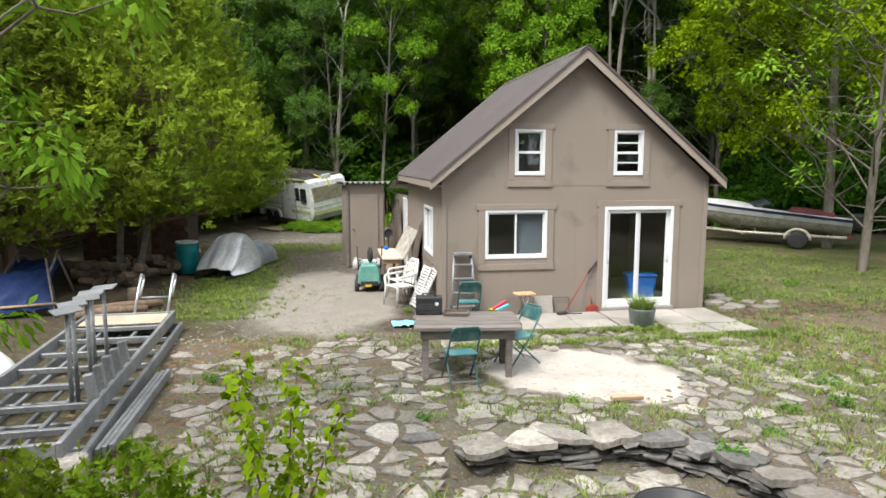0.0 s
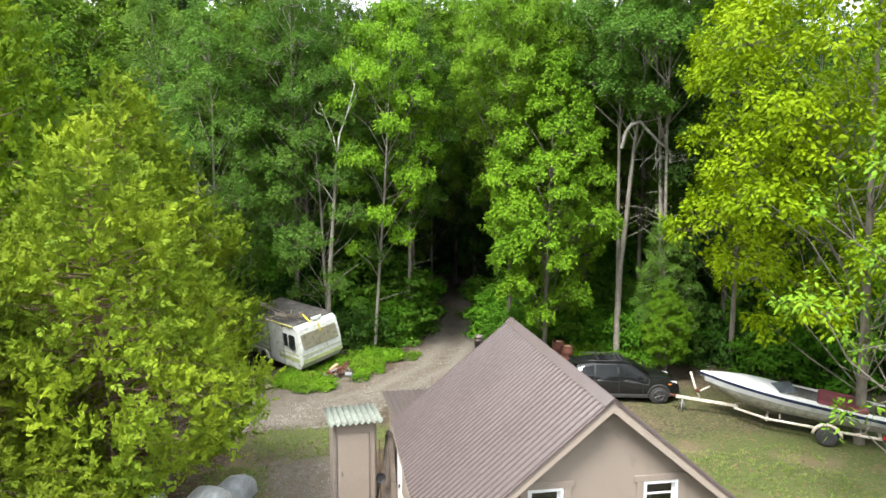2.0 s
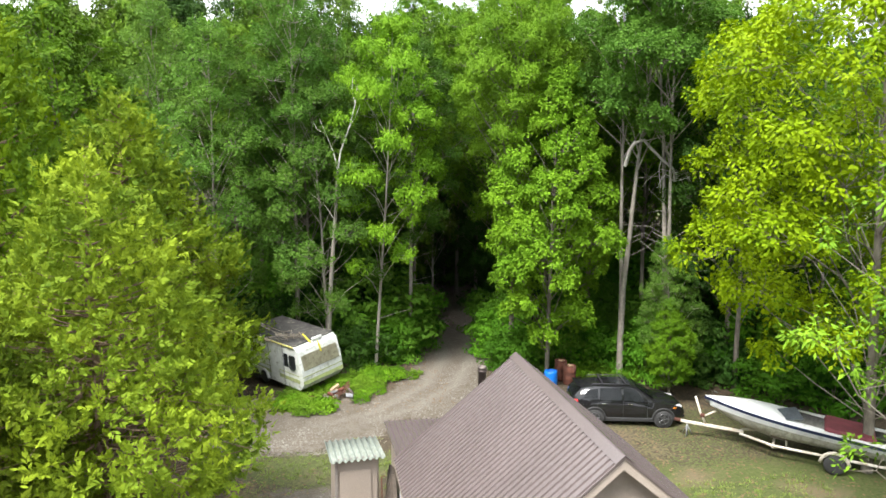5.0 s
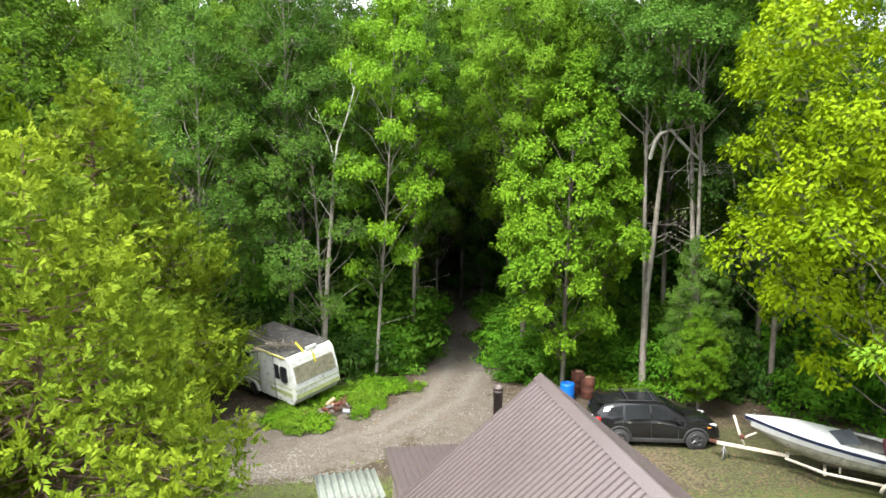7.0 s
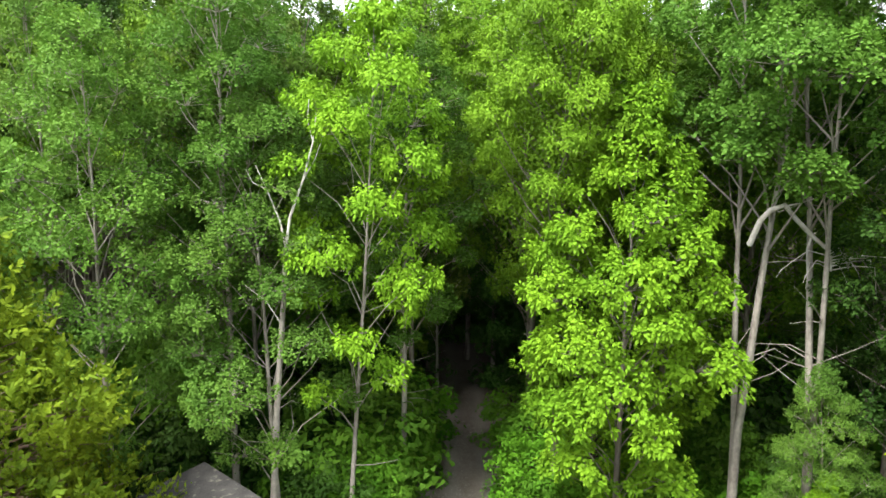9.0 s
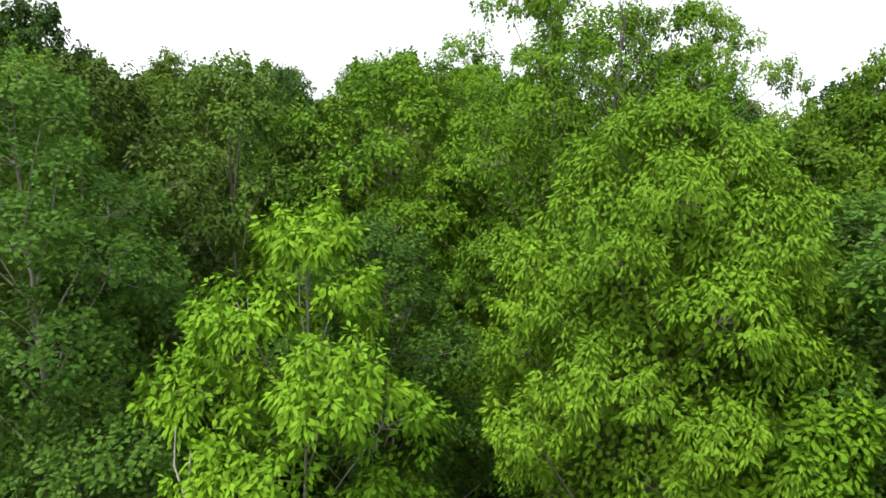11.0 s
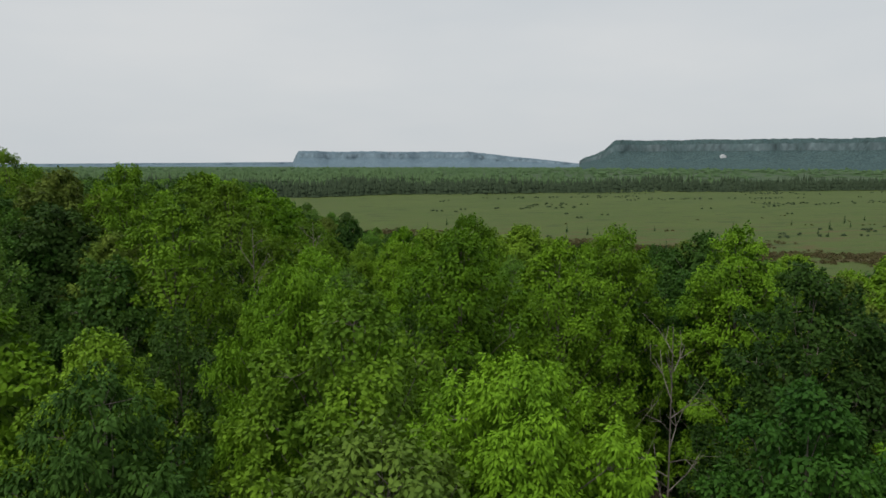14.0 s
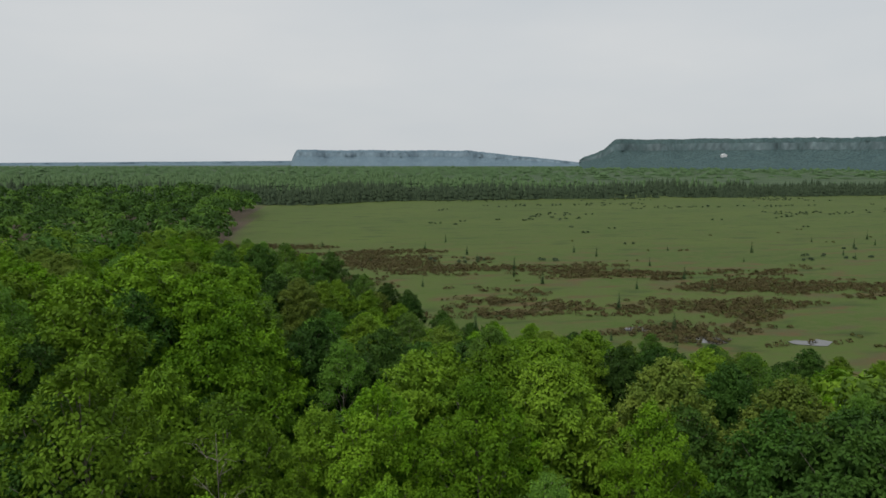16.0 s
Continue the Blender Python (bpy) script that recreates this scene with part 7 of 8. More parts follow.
fr = bmesh.new()
for (y0, z0), (y1, z1) in (((0.28, 0.0), (0.0, 0.35)), ((0.0, 0.35), (0.06, 0.95)), ((0.06, 0.95), (0.28, CH - 0.18)), ((0.28, CH - 0.18), (0.55, CH))):
    prism([(y0, z0), (y1, z1), (y1 + 0.03, z1), (y0 + 0.03, z0)], CW - 0.06, "x", (0.03, 0, 0), fr)
part("front_panel", fr, M_CAMP, camp)
part("roof", box((CW - 0.02, CL - 0.6, 0.05), (CW / 2, CL / 2 + 0.2, CH + 0.012), 0.015), M_CAMP_ROOF, camp)
part("belly", box((CW - 0.1, CL - 0.4, 0.05), (CW / 2, CL / 2 + 0.1, 0.02)), M_WOOD_DARK, camp)
for z, h, mm, y in ((0.40, 0.17, M_CAMP_GREEN, -0.004), (0.66, 0.04, M_CAMP_GREEN, 0.022)):
    part("stripe", box((CW - 0.01, 0.012, h), (CW / 2, y + 0.0, z), 0.002, (-6, 0, 0)), mm, camp, "faded green band")
    part("stripe", box((0.01, CL - 0.3, h), (-0.006, CL / 2 + 0.1, z), 0.002), mm, camp, "faded green band")
lv = new("louvre_window")
lv.parent = camp
lv.matrix_basis = pose(CW / 2, 0.14, 1.25, -15.5, 0, 0)
part("frame", box((CW - 0.24, 0.02, 0.68), (0, 0.0, 0.0), 0.004), M_LOUVRE, lv)
for i in range(9):
    part("louvre_slat", box((CW - 0.3, 0.012, 0.05), (0, -0.022, -0.29 + 0.072 * i), 0.002, (24, 0, 0)), M_LOUVRE, lv)
part("vent_box", box((0.5, 0.12, 0.16), (CW * 0.56, 0.46, CH + 0.02), 0.012), M_CAMP, camp)
M_DARKGLASS = surface("dark_window", (0.012, 0.014, 0.015), (0.02, 0.022, 0.024), 0.12, spec=0.5, bump=0.0)
part("window", box((0.02, 0.4, 0.66), (-0.008, 0.66, 1.22), 0.06), M_DARKGLASS, camp)
part("window", box((0.02, 0.3, 0.62), (-0.008, 1.13, 1.24), 0.01), M_DARKGLASS, camp)
part("window", box((0.02, 0.7, 0.45), (-0.008, 3.3, 1.35), 0.01), M_DARKGLASS, camp)
dr = part("door", box((0.025, 0.62, 1.72), (-0.012, 2.0, 1.08), 0.01), M_CAMP, camp)
part("door_handle", box((0.03, 0.1, 0.03), (-0.03, 1.76, 1.0), 0.005), M_STEEL, dr)
for y in (1.32, 2.38):
    part("trim_strip", box((0.02, 0.035, CH - 0.05), (-0.014, y, CH / 2), 0.004), M_ALU, camp)
part("awning_rail", tube([(-0.04, 0.5, CH - 0.02), (-0.04, 3.9, CH - 0.02)], 0.03, 8), surface("mossy_rail", (0.45, 0.42, 0.12), None, 0.8), camp)
for y in (2.95, 3.6):
    part("wheel", lathe([(0.05, -0.08), (0.26, -0.08), (0.3, -0.05), (0.3, 0.05), (0.26, 0.08), (0.05, 0.08)], 24), M_RUBBER, camp, at=pose(0.06, y, 0.0, 0, 90, 0))
part("wheel_arch", prism([(2.5, 0.0), (2.58, 0.3), (2.75, 0.4), (3.8, 0.4), (3.97, 0.3), (4.05, 0.0), (3.95, 0.0), (3.85, 0.26), (3.72, 0.32), (2.83, 0.32), (2.7, 0.26), (2.6, 0.0)], 0.08, "x", (-0.075, 0, 0.02)), M_WHITE_PL, camp)
part("strap", box((0.07, 1.3, 0.012), (CW * 0.42, 0.75, CH + 0.05), 0, (0, 0, -22)), surface("yellow_strap", (0.55, 0.5, 0.03)), camp, "yellow ratchet strap")
part("strap", box((0.07, 0.012, 0.5), (CW * 0.52, 0.2, CH - 0.25), 0, (-22, 0, 0)), surface("yellow_strap_end", (0.55, 0.5, 0.03)), camp)
ant = thing("roof_rack", "tangled old metal chair frame on camper roof", "metal frame", camp.matrix_basis @ pose(0.75, 0.75, CH + 0.045, 0, 0, 62))
M_TARNISHED = surface("tarnished_frame", (0.22, 0.2, 0.165), (0.12, 0.095, 0.07), 0.6, 0.3, scale=6, fine=30, bump=0.2)
for i in range(5):
    part("slat", tube([(0.13 * i, 0, 0.1), (0.04 + 0.13 * i, 0.7, 0.2 + 0.03 * (i % 2)), (0.02 + 0.13 * i, 1.15, 0.42)], 0.014, 6), M_TARNISHED, ant)
for y, z, k in ((0.0, 0.1, 0.06), (0.4, 0.15, -0.05), (0.7, 0.22, 0.04), (1.15, 0.42, -0.08)):
    part("cross_bar", tube([(-0.06, y, z), (0.62, y + k, z + k)], 0.018, 6), M_TARNISHED, ant)
for x, y in ((0.0, 0.05), (0.53, 0.05), (0.0, 0.7), (0.53, 0.7)):
    part("leg", tube([(x, y, 0.2), (x + 0.03, y - 0.05, 0.0)], 0.018, 6), M_TARNISHED, ant)
for x, lean in ((0.02, -0.12), (0.52, -0.22)):
    part("arm", tube([(x, 0.5, 0.16), (x + lean * 0.4, 1.2, 0.62), (x + lean, 1.75, 1.05)], 0.016, 6), M_TARNISHED, ant)
ra = np.random.default_rng(8)
for i in range(14):
    a = np.array([ra.uniform(-0.1, 0.6), ra.uniform(0.2, 1.5), ra.uniform(0.1, 0.35)])
    d = ra.normal(0, 0.3, 3) * (1, 1, 0.35)
    part("bent_rod", tube([tuple(a), tuple(a + d * 0.5 + (0, 0, 0.08)), tuple(a + d)], 0.011, 5), M_TARNISHED, ant)
for x, y, q in ((0.05, 1.55, 25), (0.45, 1.0, 70), (0.3, 1.35, 120)):
    part("scrap_plate", box((0.26, 0.15, 0.05), (x, y, 0.28), 0.012, (12, -10, q)), M_TARNISHED, ant)
dec = thing("wooden_pallet", "mossy wooden pallet deck beside the camper", "pallet", pose(-4.1, 18.3, 0, 0, 0, 40))
M_MOSSY = surface("mossy_planks", (0.19, 0.17, 0.09), (0.12, 0.115, 0.06), 0.95, scale=3, fine=20, bump=0.4, rand=0.2)
for i in range(9):
    part("slat", box((1.3, 0.13, 0.03), (0, -0.75 + 0.18 * i, 0.12), 0.004), M_MOSSY, dec)
for x in (-0.55, 0.55):
    part("bearer", box((0.08, 1.7, 0.1), (x, -0.02, 0.055), 0.004), M_MOSSY, dec)
ctr = thing("scrap_heap", "heap of rusty scrap and rags by the camper", "scrap", pose(-1.15, 18.75, 0) @ Matrix.Diagonal((1.15, 1.15, 1.2, 1)))
for i in range(14):
    p0 = rt.normal(0, 0.35, 2)
    mm = (M_RUST, M_WOOD_DARK, M_WOOD_TAN, M_STEEL, M_WOOD_GREY)[i % 5]
    part("scrap_piece", box((0.1 + 0.3 * rt.random(), 0.08 + 0.1 * rt.random(), 0.05 + 0.1 * rt.random()), (p0[0], p0[1], 0.1 + 0.22 * rt.random()), 0.012, tuple(rt.uniform(-40, 40, 3))), mm, ctr)
for i in range(4):
    part("pipe", tube([(-0.6 + 0.1 * i, -0.5, 0.05), (0.1 * i, 0.0, 0.25), (0.5, 0.5 - 0.2 * i, 0.5)], 0.02, 6), M_RUST, ctr)

# ---- drums ----
bb = thing("blue_drum", "open blue plastic drum at the woods edge", "drum", pose(8.75, 19.2, 0))
part("drum_body", lathe([(0.27, 0), (0.3, 0.03), (0.31, 0.3), (0.3, 0.6), (0.29, 0.7), (0.27, 0.7), (0.27, 0.3), (0.02, 0.28)], 28), M_BLUE, bb)
for dx, dy, h in ((0.75, 0.1, 0.88), (0.55, 0.75, 0.95)):
    rd = thing("rusty_drum", "rusty brown steel drum filled with boards", "drum", pose(8.95 + dx, 19.2 + dy, 0), "rusty drums")
    part("drum_body", lathe([(0.28, 0), (0.29, 0.02), (0.29, 0.28), (0.3, 0.3), (0.29, 0.32), (0.29, 0.58), (0.3, 0.6), (0.29, 0.62), (0.29, h), (0.27, h), (0.27, 0.6), (0.02, 0.58)], 28), M_RUST, rd)
    part("board", box((0.3, 0.16, 0.05), (0.02, -0.04, h), 0.006, (6, 10, 30)), M_WOOD_TAN, rd)

# ---- parked car ----
def paint(name, c, rough=0.07):
    m = surface(name, c, tuple(v * 1.2 + 0.003 for v in c), rough, 0.0, scale=1.5, fine=60, bump=0.0, spec=0.4, grain=0.05)
    m.node_tree.nodes["Principled BSDF"].inputs["Coat Weight"].default_value = 0.25
    return m


M_CAR = paint("black_car_paint", (0.008, 0.008, 0.009))
M_RIM = surface("dark_alloy", (0.12, 0.12, 0.125), (0.07, 0.07, 0.072), 0.35, 0.7, bump=0.0)
M_CLAD = surface("grey_black_cladding", (0.03, 0.03, 0.031), None, 0.7)
M_CHROME = surface("chrome", (0.7, 0.7, 0.7), None, 0.15, 1.0, bump=0)
M_LAMP_RED = surface("red_lamp_lens", (0.35, 0.01, 0.015), (0.5, 0.02, 0.02), 0.2, spec=0.5, bump=0)
M_LAMP_CLEAR = surface("clear_lamp_lens", (0.55, 0.55, 0.55), (0.4, 0.4, 0.42), 0.15, spec=0.6, bump=0)
M_AMBER = surface("amber_lens", (0.6, 0.2, 0.02), None, 0.2)


def car_body():
    """The shell: cross sections along the length, from nose (x = 2.2) to tail (x = -2.2)."""
    own = bmesh.new()
    # x, belt height, top height, half width low, half width top, sill
    secs = [(-2.22, 0.86, 0.90, 0.66, 0.60, 0.42), (-2.12, 0.98, 1.16, 0.80, 0.62, 0.30), (-1.8, 1.02, 1.42, 0.87, 0.60, 0.25), (-1.3, 1.02, 1.53, 0.89, 0.61, 0.25), (-0.6, 1.0, 1.57, 0.89, 0.62, 0.25),
            (0.0, 0.98, 1.56, 0.89, 0.62, 0.25), (0.35, 0.98, 1.47, 0.89, 0.60, 0.25), (0.75, 0.98, 1.22, 0.89, 0.64, 0.25), (1.05, 0.97, 1.03, 0.89, 0.70, 0.25), (1.6, 0.92, 0.96, 0.88, 0.66, 0.26), (2.0, 0.82, 0.86, 0.82, 0.56, 0.28), (2.2, 0.62, 0.7, 0.64, 0.5, 0.36)]
    rings = []
    for x, bz, tz, hw, ht, sz in secs:
        half = [(hw - 0.1, sz), (hw, sz + 0.14), (hw + 0.005, (sz + bz) / 2), (hw - 0.02, bz), (ht + 0.05, tz - 0.06), (ht - 0.06, tz), (ht * 0.45, tz + 0.018)]
        ring = [(x, y, z) for y, z in half] + [(x, -y, z) for y, z in half[::-1]]
        rings.append([own.verts.new(p) for p in ring])
    n = len(rings[0])
    for a, b in zip(rings, rings[1:]):
        for j in range(n - 1):
            own.faces.new((a[j], a[j + 1], b[j + 1], b[j])).smooth = True
    for r in (rings[0], rings[-1]):
        own.faces.new(r)
    for a, b in zip(rings, rings[1:]):
        own.faces.new((a[0], b[0], b[-1], a[-1]))
    bmesh.ops.recalc_face_normals(own, faces=own.faces[:])
    return own


car = thing("parked_car", "black compact crossover car with roof bars", "car", pose(10.25, 14.62, 0, 0, 0, -12.5))
cme = bpy.data.meshes.new("car_body")
cb = car_body()
cb.to_mesh(cme)
cb.free()
smooth(cme, 0.6)
part("body", cme, M_CAR, car)
for s in (-1, 1):
    def glass(pts, off, nm):
        own = bmesh.new()
        vs = [own.verts.new((x, s * y, z)) for x, y, z in pts]
        own.faces.new(vs)
        bmesh.ops.solidify(own, geom=own.faces[:], thickness=0.012)
        bmesh.ops.recalc_face_normals(own, faces=own.faces[:])
        return part(nm, own, M_DARKGLASS, car)
    glass([(0.66, 0.885, 1.01), (-0.18, 0.885, 1.03), (-0.2, 0.70, 1.47), (0.22, 0.70, 1.45)], 0, "front_side_window")
    glass([(-0.26, 0.885, 1.03), (-1.12, 0.885, 1.05), (-1.1, 0.71, 1.46), (-0.28, 0.70, 1.475)], 0, "rear_side_window")
    glass([(-1.2, 0.88, 1.06), (-1.75, 0.84, 1.12), (-1.62, 0.72, 1.36), (-1.18, 0.71, 1.455)], 0, "quarter_window")
    part("sill", box((2.4, 0.06, 0.14), (0.0, s * 0.885, 0.29), 0.015), M_CLAD, car)
    part("mirror", box((0.12, 0.18, 0.13), (0.62, s * 0.98, 1.05), 0.04, segments=2), M_CAR, car)
    part("roof_rail", tube([(-1.45, s * 0.6, 1.53), (-1.35, s * 0.6, 1.6), (0.0, s * 0.61, 1.62), (0.12, s * 0.61, 1.56)], 0.018, 6), M_BLACK, car)
    for x in (0.05, -0.98):
        part("door_handle", box((0.18, 0.03, 0.03), (x, s * 0.9, 0.9), 0.01), M_CHROME, car)
    for x in (-0.22, 0.72, -1.2):
        part("door_seam", box((0.012, 0.01, 0.62), (x, s * 0.893, 0.68)), M_RUBBER, car)
    part("tail_lamp", box((0.24, 0.22, 0.16), (-2.02, s * 0.72, 0.95), 0.04, (0, 0, s * -18), segments=2), M_LAMP_RED, car)
    part("head_lamp", box((0.3, 0.16, 0.12), (1.93, s * 0.68, 0.79), 0.035, (0, 0, s * -24), segments=2), M_LAMP_CLEAR, car)
    part("indicator", box((0.14, 0.05, 0.06), (1.78, s * 0.83, 0.77), 0.015, (0, 0, s * -14)), M_AMBER, car)
    for x in (-1.32, 1.34):
        part("wheel_arch", tube([(x + 0.41 * math.cos(a), s * 0.893, 0.33 + 0.41 * math.sin(a)) for a in np.linspace(-0.1, math.pi + 0.1, 13)], 0.045, 6), M_CLAD, car)
        part("wheel_well", lathe([(0.37, -0.02), (0.37, 0.02)], 24), M_RUBBER, car, at=pose(x, s * 0.885, 0.34, 90, 0, 0))
        wh = part("wheel", lathe([(0.2, -0.1), (0.3, -0.11), (0.335, -0.07), (0.335, 0.07), (0.3, 0.11), (0.2, 0.1)], 32), M_RUBBER, car, "black tyre", at=pose(x, s * 0.82, 0.335, 90, 0, 0))
        rim = lathe([(0.215, -0.02), (0.215, 0.05), (0.19, 0.05), (0.19, -0.02)], 28)
        for k in range(5):
            a = 2 * math.pi * k / 5
            box((0.2, 0.055, 0.03), (0.11 * math.cos(a), 0.11 * math.sin(a), 0.045), 0.008, (0, 0, math.degrees(a)), rim)
        part("rim", rim, M_RIM, wh, "dark grey five-spoke alloy rim", at=pose(0, 0, 0.07 if s < 0 else -0.07, 0 if s < 0 else 180, 0, 0))
for pts, nm in (([(0.33, -0.58, 1.475), (0.33, 0.58, 1.475), (1.0, 0.66, 1.065), (1.0, -0.66, 1.065)], "windscreen"), ([(-1.86, -0.54, 1.40), (-1.86, 0.54, 1.40), (-2.13, 0.6, 1.14), (-2.13, -0.6, 1.14)], "rear_window")):
    own = bmesh.new()
    own.faces.new([own.verts.new(p) for p in pts])
    bmesh.ops.solidify(own, geom=own.faces[:], thickness=0.02)
    bmesh.ops.translate(own, verts=own.verts[:], vec=(0.02 if "wind" in nm and pts[0][0] > 0 else -0.02, 0, 0.018))
    part(nm, own, M_DARKGLASS, car)
for x in (-1.0, -0.1):
    part("roof_bar", box((0.06, 1.2, 0.03), (x, 0, 1.65), 0.012), M_BLACK, car)
part("sunroof", box((0.75, 0.9, 0.01), (-0.25, 0, 1.584), 0.004), M_DARKGLASS, car)
part("spoiler", box((0.26, 1.1, 0.04), (-1.9, 0, 1.46), 0.015, (0, 12, 0)), M_CAR, car)
part("grille", box((0.05, 0.8, 0.16), (2.19, 0, 0.6), 0.02), M_CLAD, car)
part("front_bumper", box((0.14, 1.3, 0.16), (2.16, 0, 0.4), 0.05, segments=2), M_CLAD, car)
part("rear_bumper", box((0.16, 1.4, 0.26), (-2.2, 0, 0.52), 0.05, segments=2), M_CLAD, car)
part("number_plate", box((0.02, 0.32, 0.16), (-2.235, 0, 0.8), 0.004), M_WHITE_PL, car)
part("hatch_panel", box((0.03, 1.1, 0.18), (-2.19, 0, 0.96), 0.01, (0, -18, 0)), M_CHROME, car)

# ---- boat on its trailer ----
BOAT = Matrix.Translation((12.3, 12.25, 0)) @ Matrix.Rotation(radians(-39.5), 4, "Z")
M_GEL = surface("white_gelcoat", (0.68, 0.69, 0.68), (0.58, 0.59, 0.58), 0.3, scale=2, fine=30, bump=0.02, grain=0.05, spec=0.5, dirt=(0.4, 0.4, 0.34), dirt_amount=0.12)
M_HULL = surface("dirty_hull", (0.42, 0.41, 0.37), (0.26, 0.25, 0.21), 0.5, scale=2, fine=18, bump=0.05, dirt=(0.16, 0.15, 0.12), dirt_amount=0.3)
M_NAVYSTRIPE = surface("navy_stripe", (0.012, 0.018, 0.05), None, 0.35, bump=0)
BL = 5.9
boat = thing("motor_boat", "white runabout motor boat with navy stripe", "boat", BOAT @ pose(0, 0, 0.0, 0, 2.0, 0))


def boat_half(u):
    return 0.98 * (1 - (1 - min(1.0, u / 0.62)) ** 2.2)


hull_, deck_, stripe_ = bmesh.new(), bmesh.new(), bmesh.new()
U = [0.0, 0.03, 0.08, 0.15, 0.25, 0.37, 0.5, 0.65, 0.82, 1.0]
hr, dk, sr = [], [], []
for u in U:
    w = max(0.02, boat_half(u))
    sheer = 1.62 - 0.34 * u
    keel = 0.62 + 0.85 * (1 - min(1, u / 0.42)) ** 2.0
    chine = keel + (sheer - keel) * 0.42
    pts = [(w, sheer), (w * 0.97, sheer - 0.12), (w * 0.86, chine), (w * 0.45, keel + (chine - keel) * 0.4), (0.0, keel)]
    hr.append([hull_.verts.new((BL * u, y, z)) for y, z in pts] + [hull_.verts.new((BL * u, -y, z)) for y, z in pts[-2::-1]])
    sr.append([[stripe_.verts.new((BL * u - 0.03 * (u == 0), s * (w + 0.02), sheer + dz)) for dz in (0.03, -0.07)] for s in (1, -1)])
    crown = 0.16 * math.sin(math.pi * min(1, u / 0.55)) if u < 0.55 else 0.0
    dk.append([deck_.verts.new((BL * u, y, z)) for y, z in ((w, sheer + 0.03), (w * 0.6, sheer + 0.05 + crown * 0.8), (0, sheer + 0.06 + crown), (-w * 0.6, sheer + 0.05 + crown * 0.8), (-w, sheer + 0.03))])
for a, b in zip(hr, hr[1:]):
    for j in range(len(a) - 1):
        hull_.faces.new((a[j], a[j + 1], b[j + 1], b[j])).smooth = True
hull_.faces.new(hr[-1])
for (a, b), u in zip(zip(dk, dk[1:]), U):
    for j in range(4):
        if u < 0.5 or j in (0, 3):
            deck_.faces.new((a[j], a[j + 1], b[j + 1], b[j])).smooth = True
for a, b in zip(sr, sr[1:]):
    for k in (0, 1):
        stripe_.faces.new((a[k][0], a[k][1], b[k][1], b[k][0]))
for q in (hull_, deck_, stripe_):
    bmesh.ops.recalc_face_normals(q, faces=q.faces[:])
bmesh.ops.solidify(stripe_, geom=stripe_.faces[:], thickness=0.012)
part("hull", hull_, M_HULL, boat, "grey-stained lower hull")
part("deck", deck_, M_GEL, boat)
part("rub_rail", stripe_, M_NAVYSTRIPE, boat, "dark navy rub rail")
for s in (-1, 1):
    tp = bmesh.new()
    rows = [[tp.verts.new((BL * u, s * (max(0.02, boat_half(u)) * k + 0.012), 1.62 - 0.34 * u - d)) for k, d in ((1.0, 0.075), (0.965, 0.26 - 0.06 * u))] for u in U[1:]]
    for a, b in zip(rows, rows[1:]):
        tp.faces.new((a[0], a[1], b[1], b[0]))
    bmesh.ops.solidify(tp, geom=tp.faces[:], thickness=0.01)
    part("topside", tp, M_GEL, boat)
ws = bmesh.new()
wv = [(BL * 0.46, -0.72, 1.55), (BL * 0.40, 0, 1.66), (BL * 0.46, 0.72, 1.55), (BL * 0.55, 0.8, 1.72), (BL * 0.5, 0, 1.86), (BL * 0.55, -0.8, 1.72)]
vv = [ws.verts.new(p) for p in wv]
ws.faces.new((vv[0], vv[1], vv[4], vv[5]))
ws.faces.new((vv[1], vv[2], vv[3], vv[4]))
bmesh.ops.solidify(ws, geom=ws.faces[:], thickness=0.015)
part("windscreen", ws, surface("smoked_screen", (0.16, 0.18, 0.2), None, 0.15, spec=0.5), boat)
part("cockpit_floor", box((BL * 0.48, 1.5, 0.04), (BL * 0.74, 0, 1.0)), M_BLACK, boat)
part("cover", box((1.5, 1.5, 0.22), (BL * 0.78, 0, 1.42), 0.09, (0, 4, 0), segments=2), surface("maroon_cover", (0.15, 0.035, 0.045), (0.1, 0.025, 0.03), 0.8, bump=0.3), boat)
part("bow_rail", tube([(0.5, 0.38, 1.66), (0.25, 0.2, 1.82), (0.15, 0, 1.84), (0.25, -0.2, 1.82), (0.5, -0.38, 1.66)], 0.012, 6), M_CHROME, boat)
part("engine", box((0.4, 0.5, 0.6), (BL + 0.22, 0, 1.2), 0.1, segments=2), M_BLACK, boat)
trl = thing("boat_trailer", "pale painted steel boat trailer with tongue", "trailer", BOAT)
M_TRL = surface("chipped_white_steel", (0.6, 0.57, 0.5), (0.45, 0.4, 0.32), 0.6, 0.1, scale=4, fine=20, dirt=(0.25, 0.12, 0.06), dirt_amount=0.15)
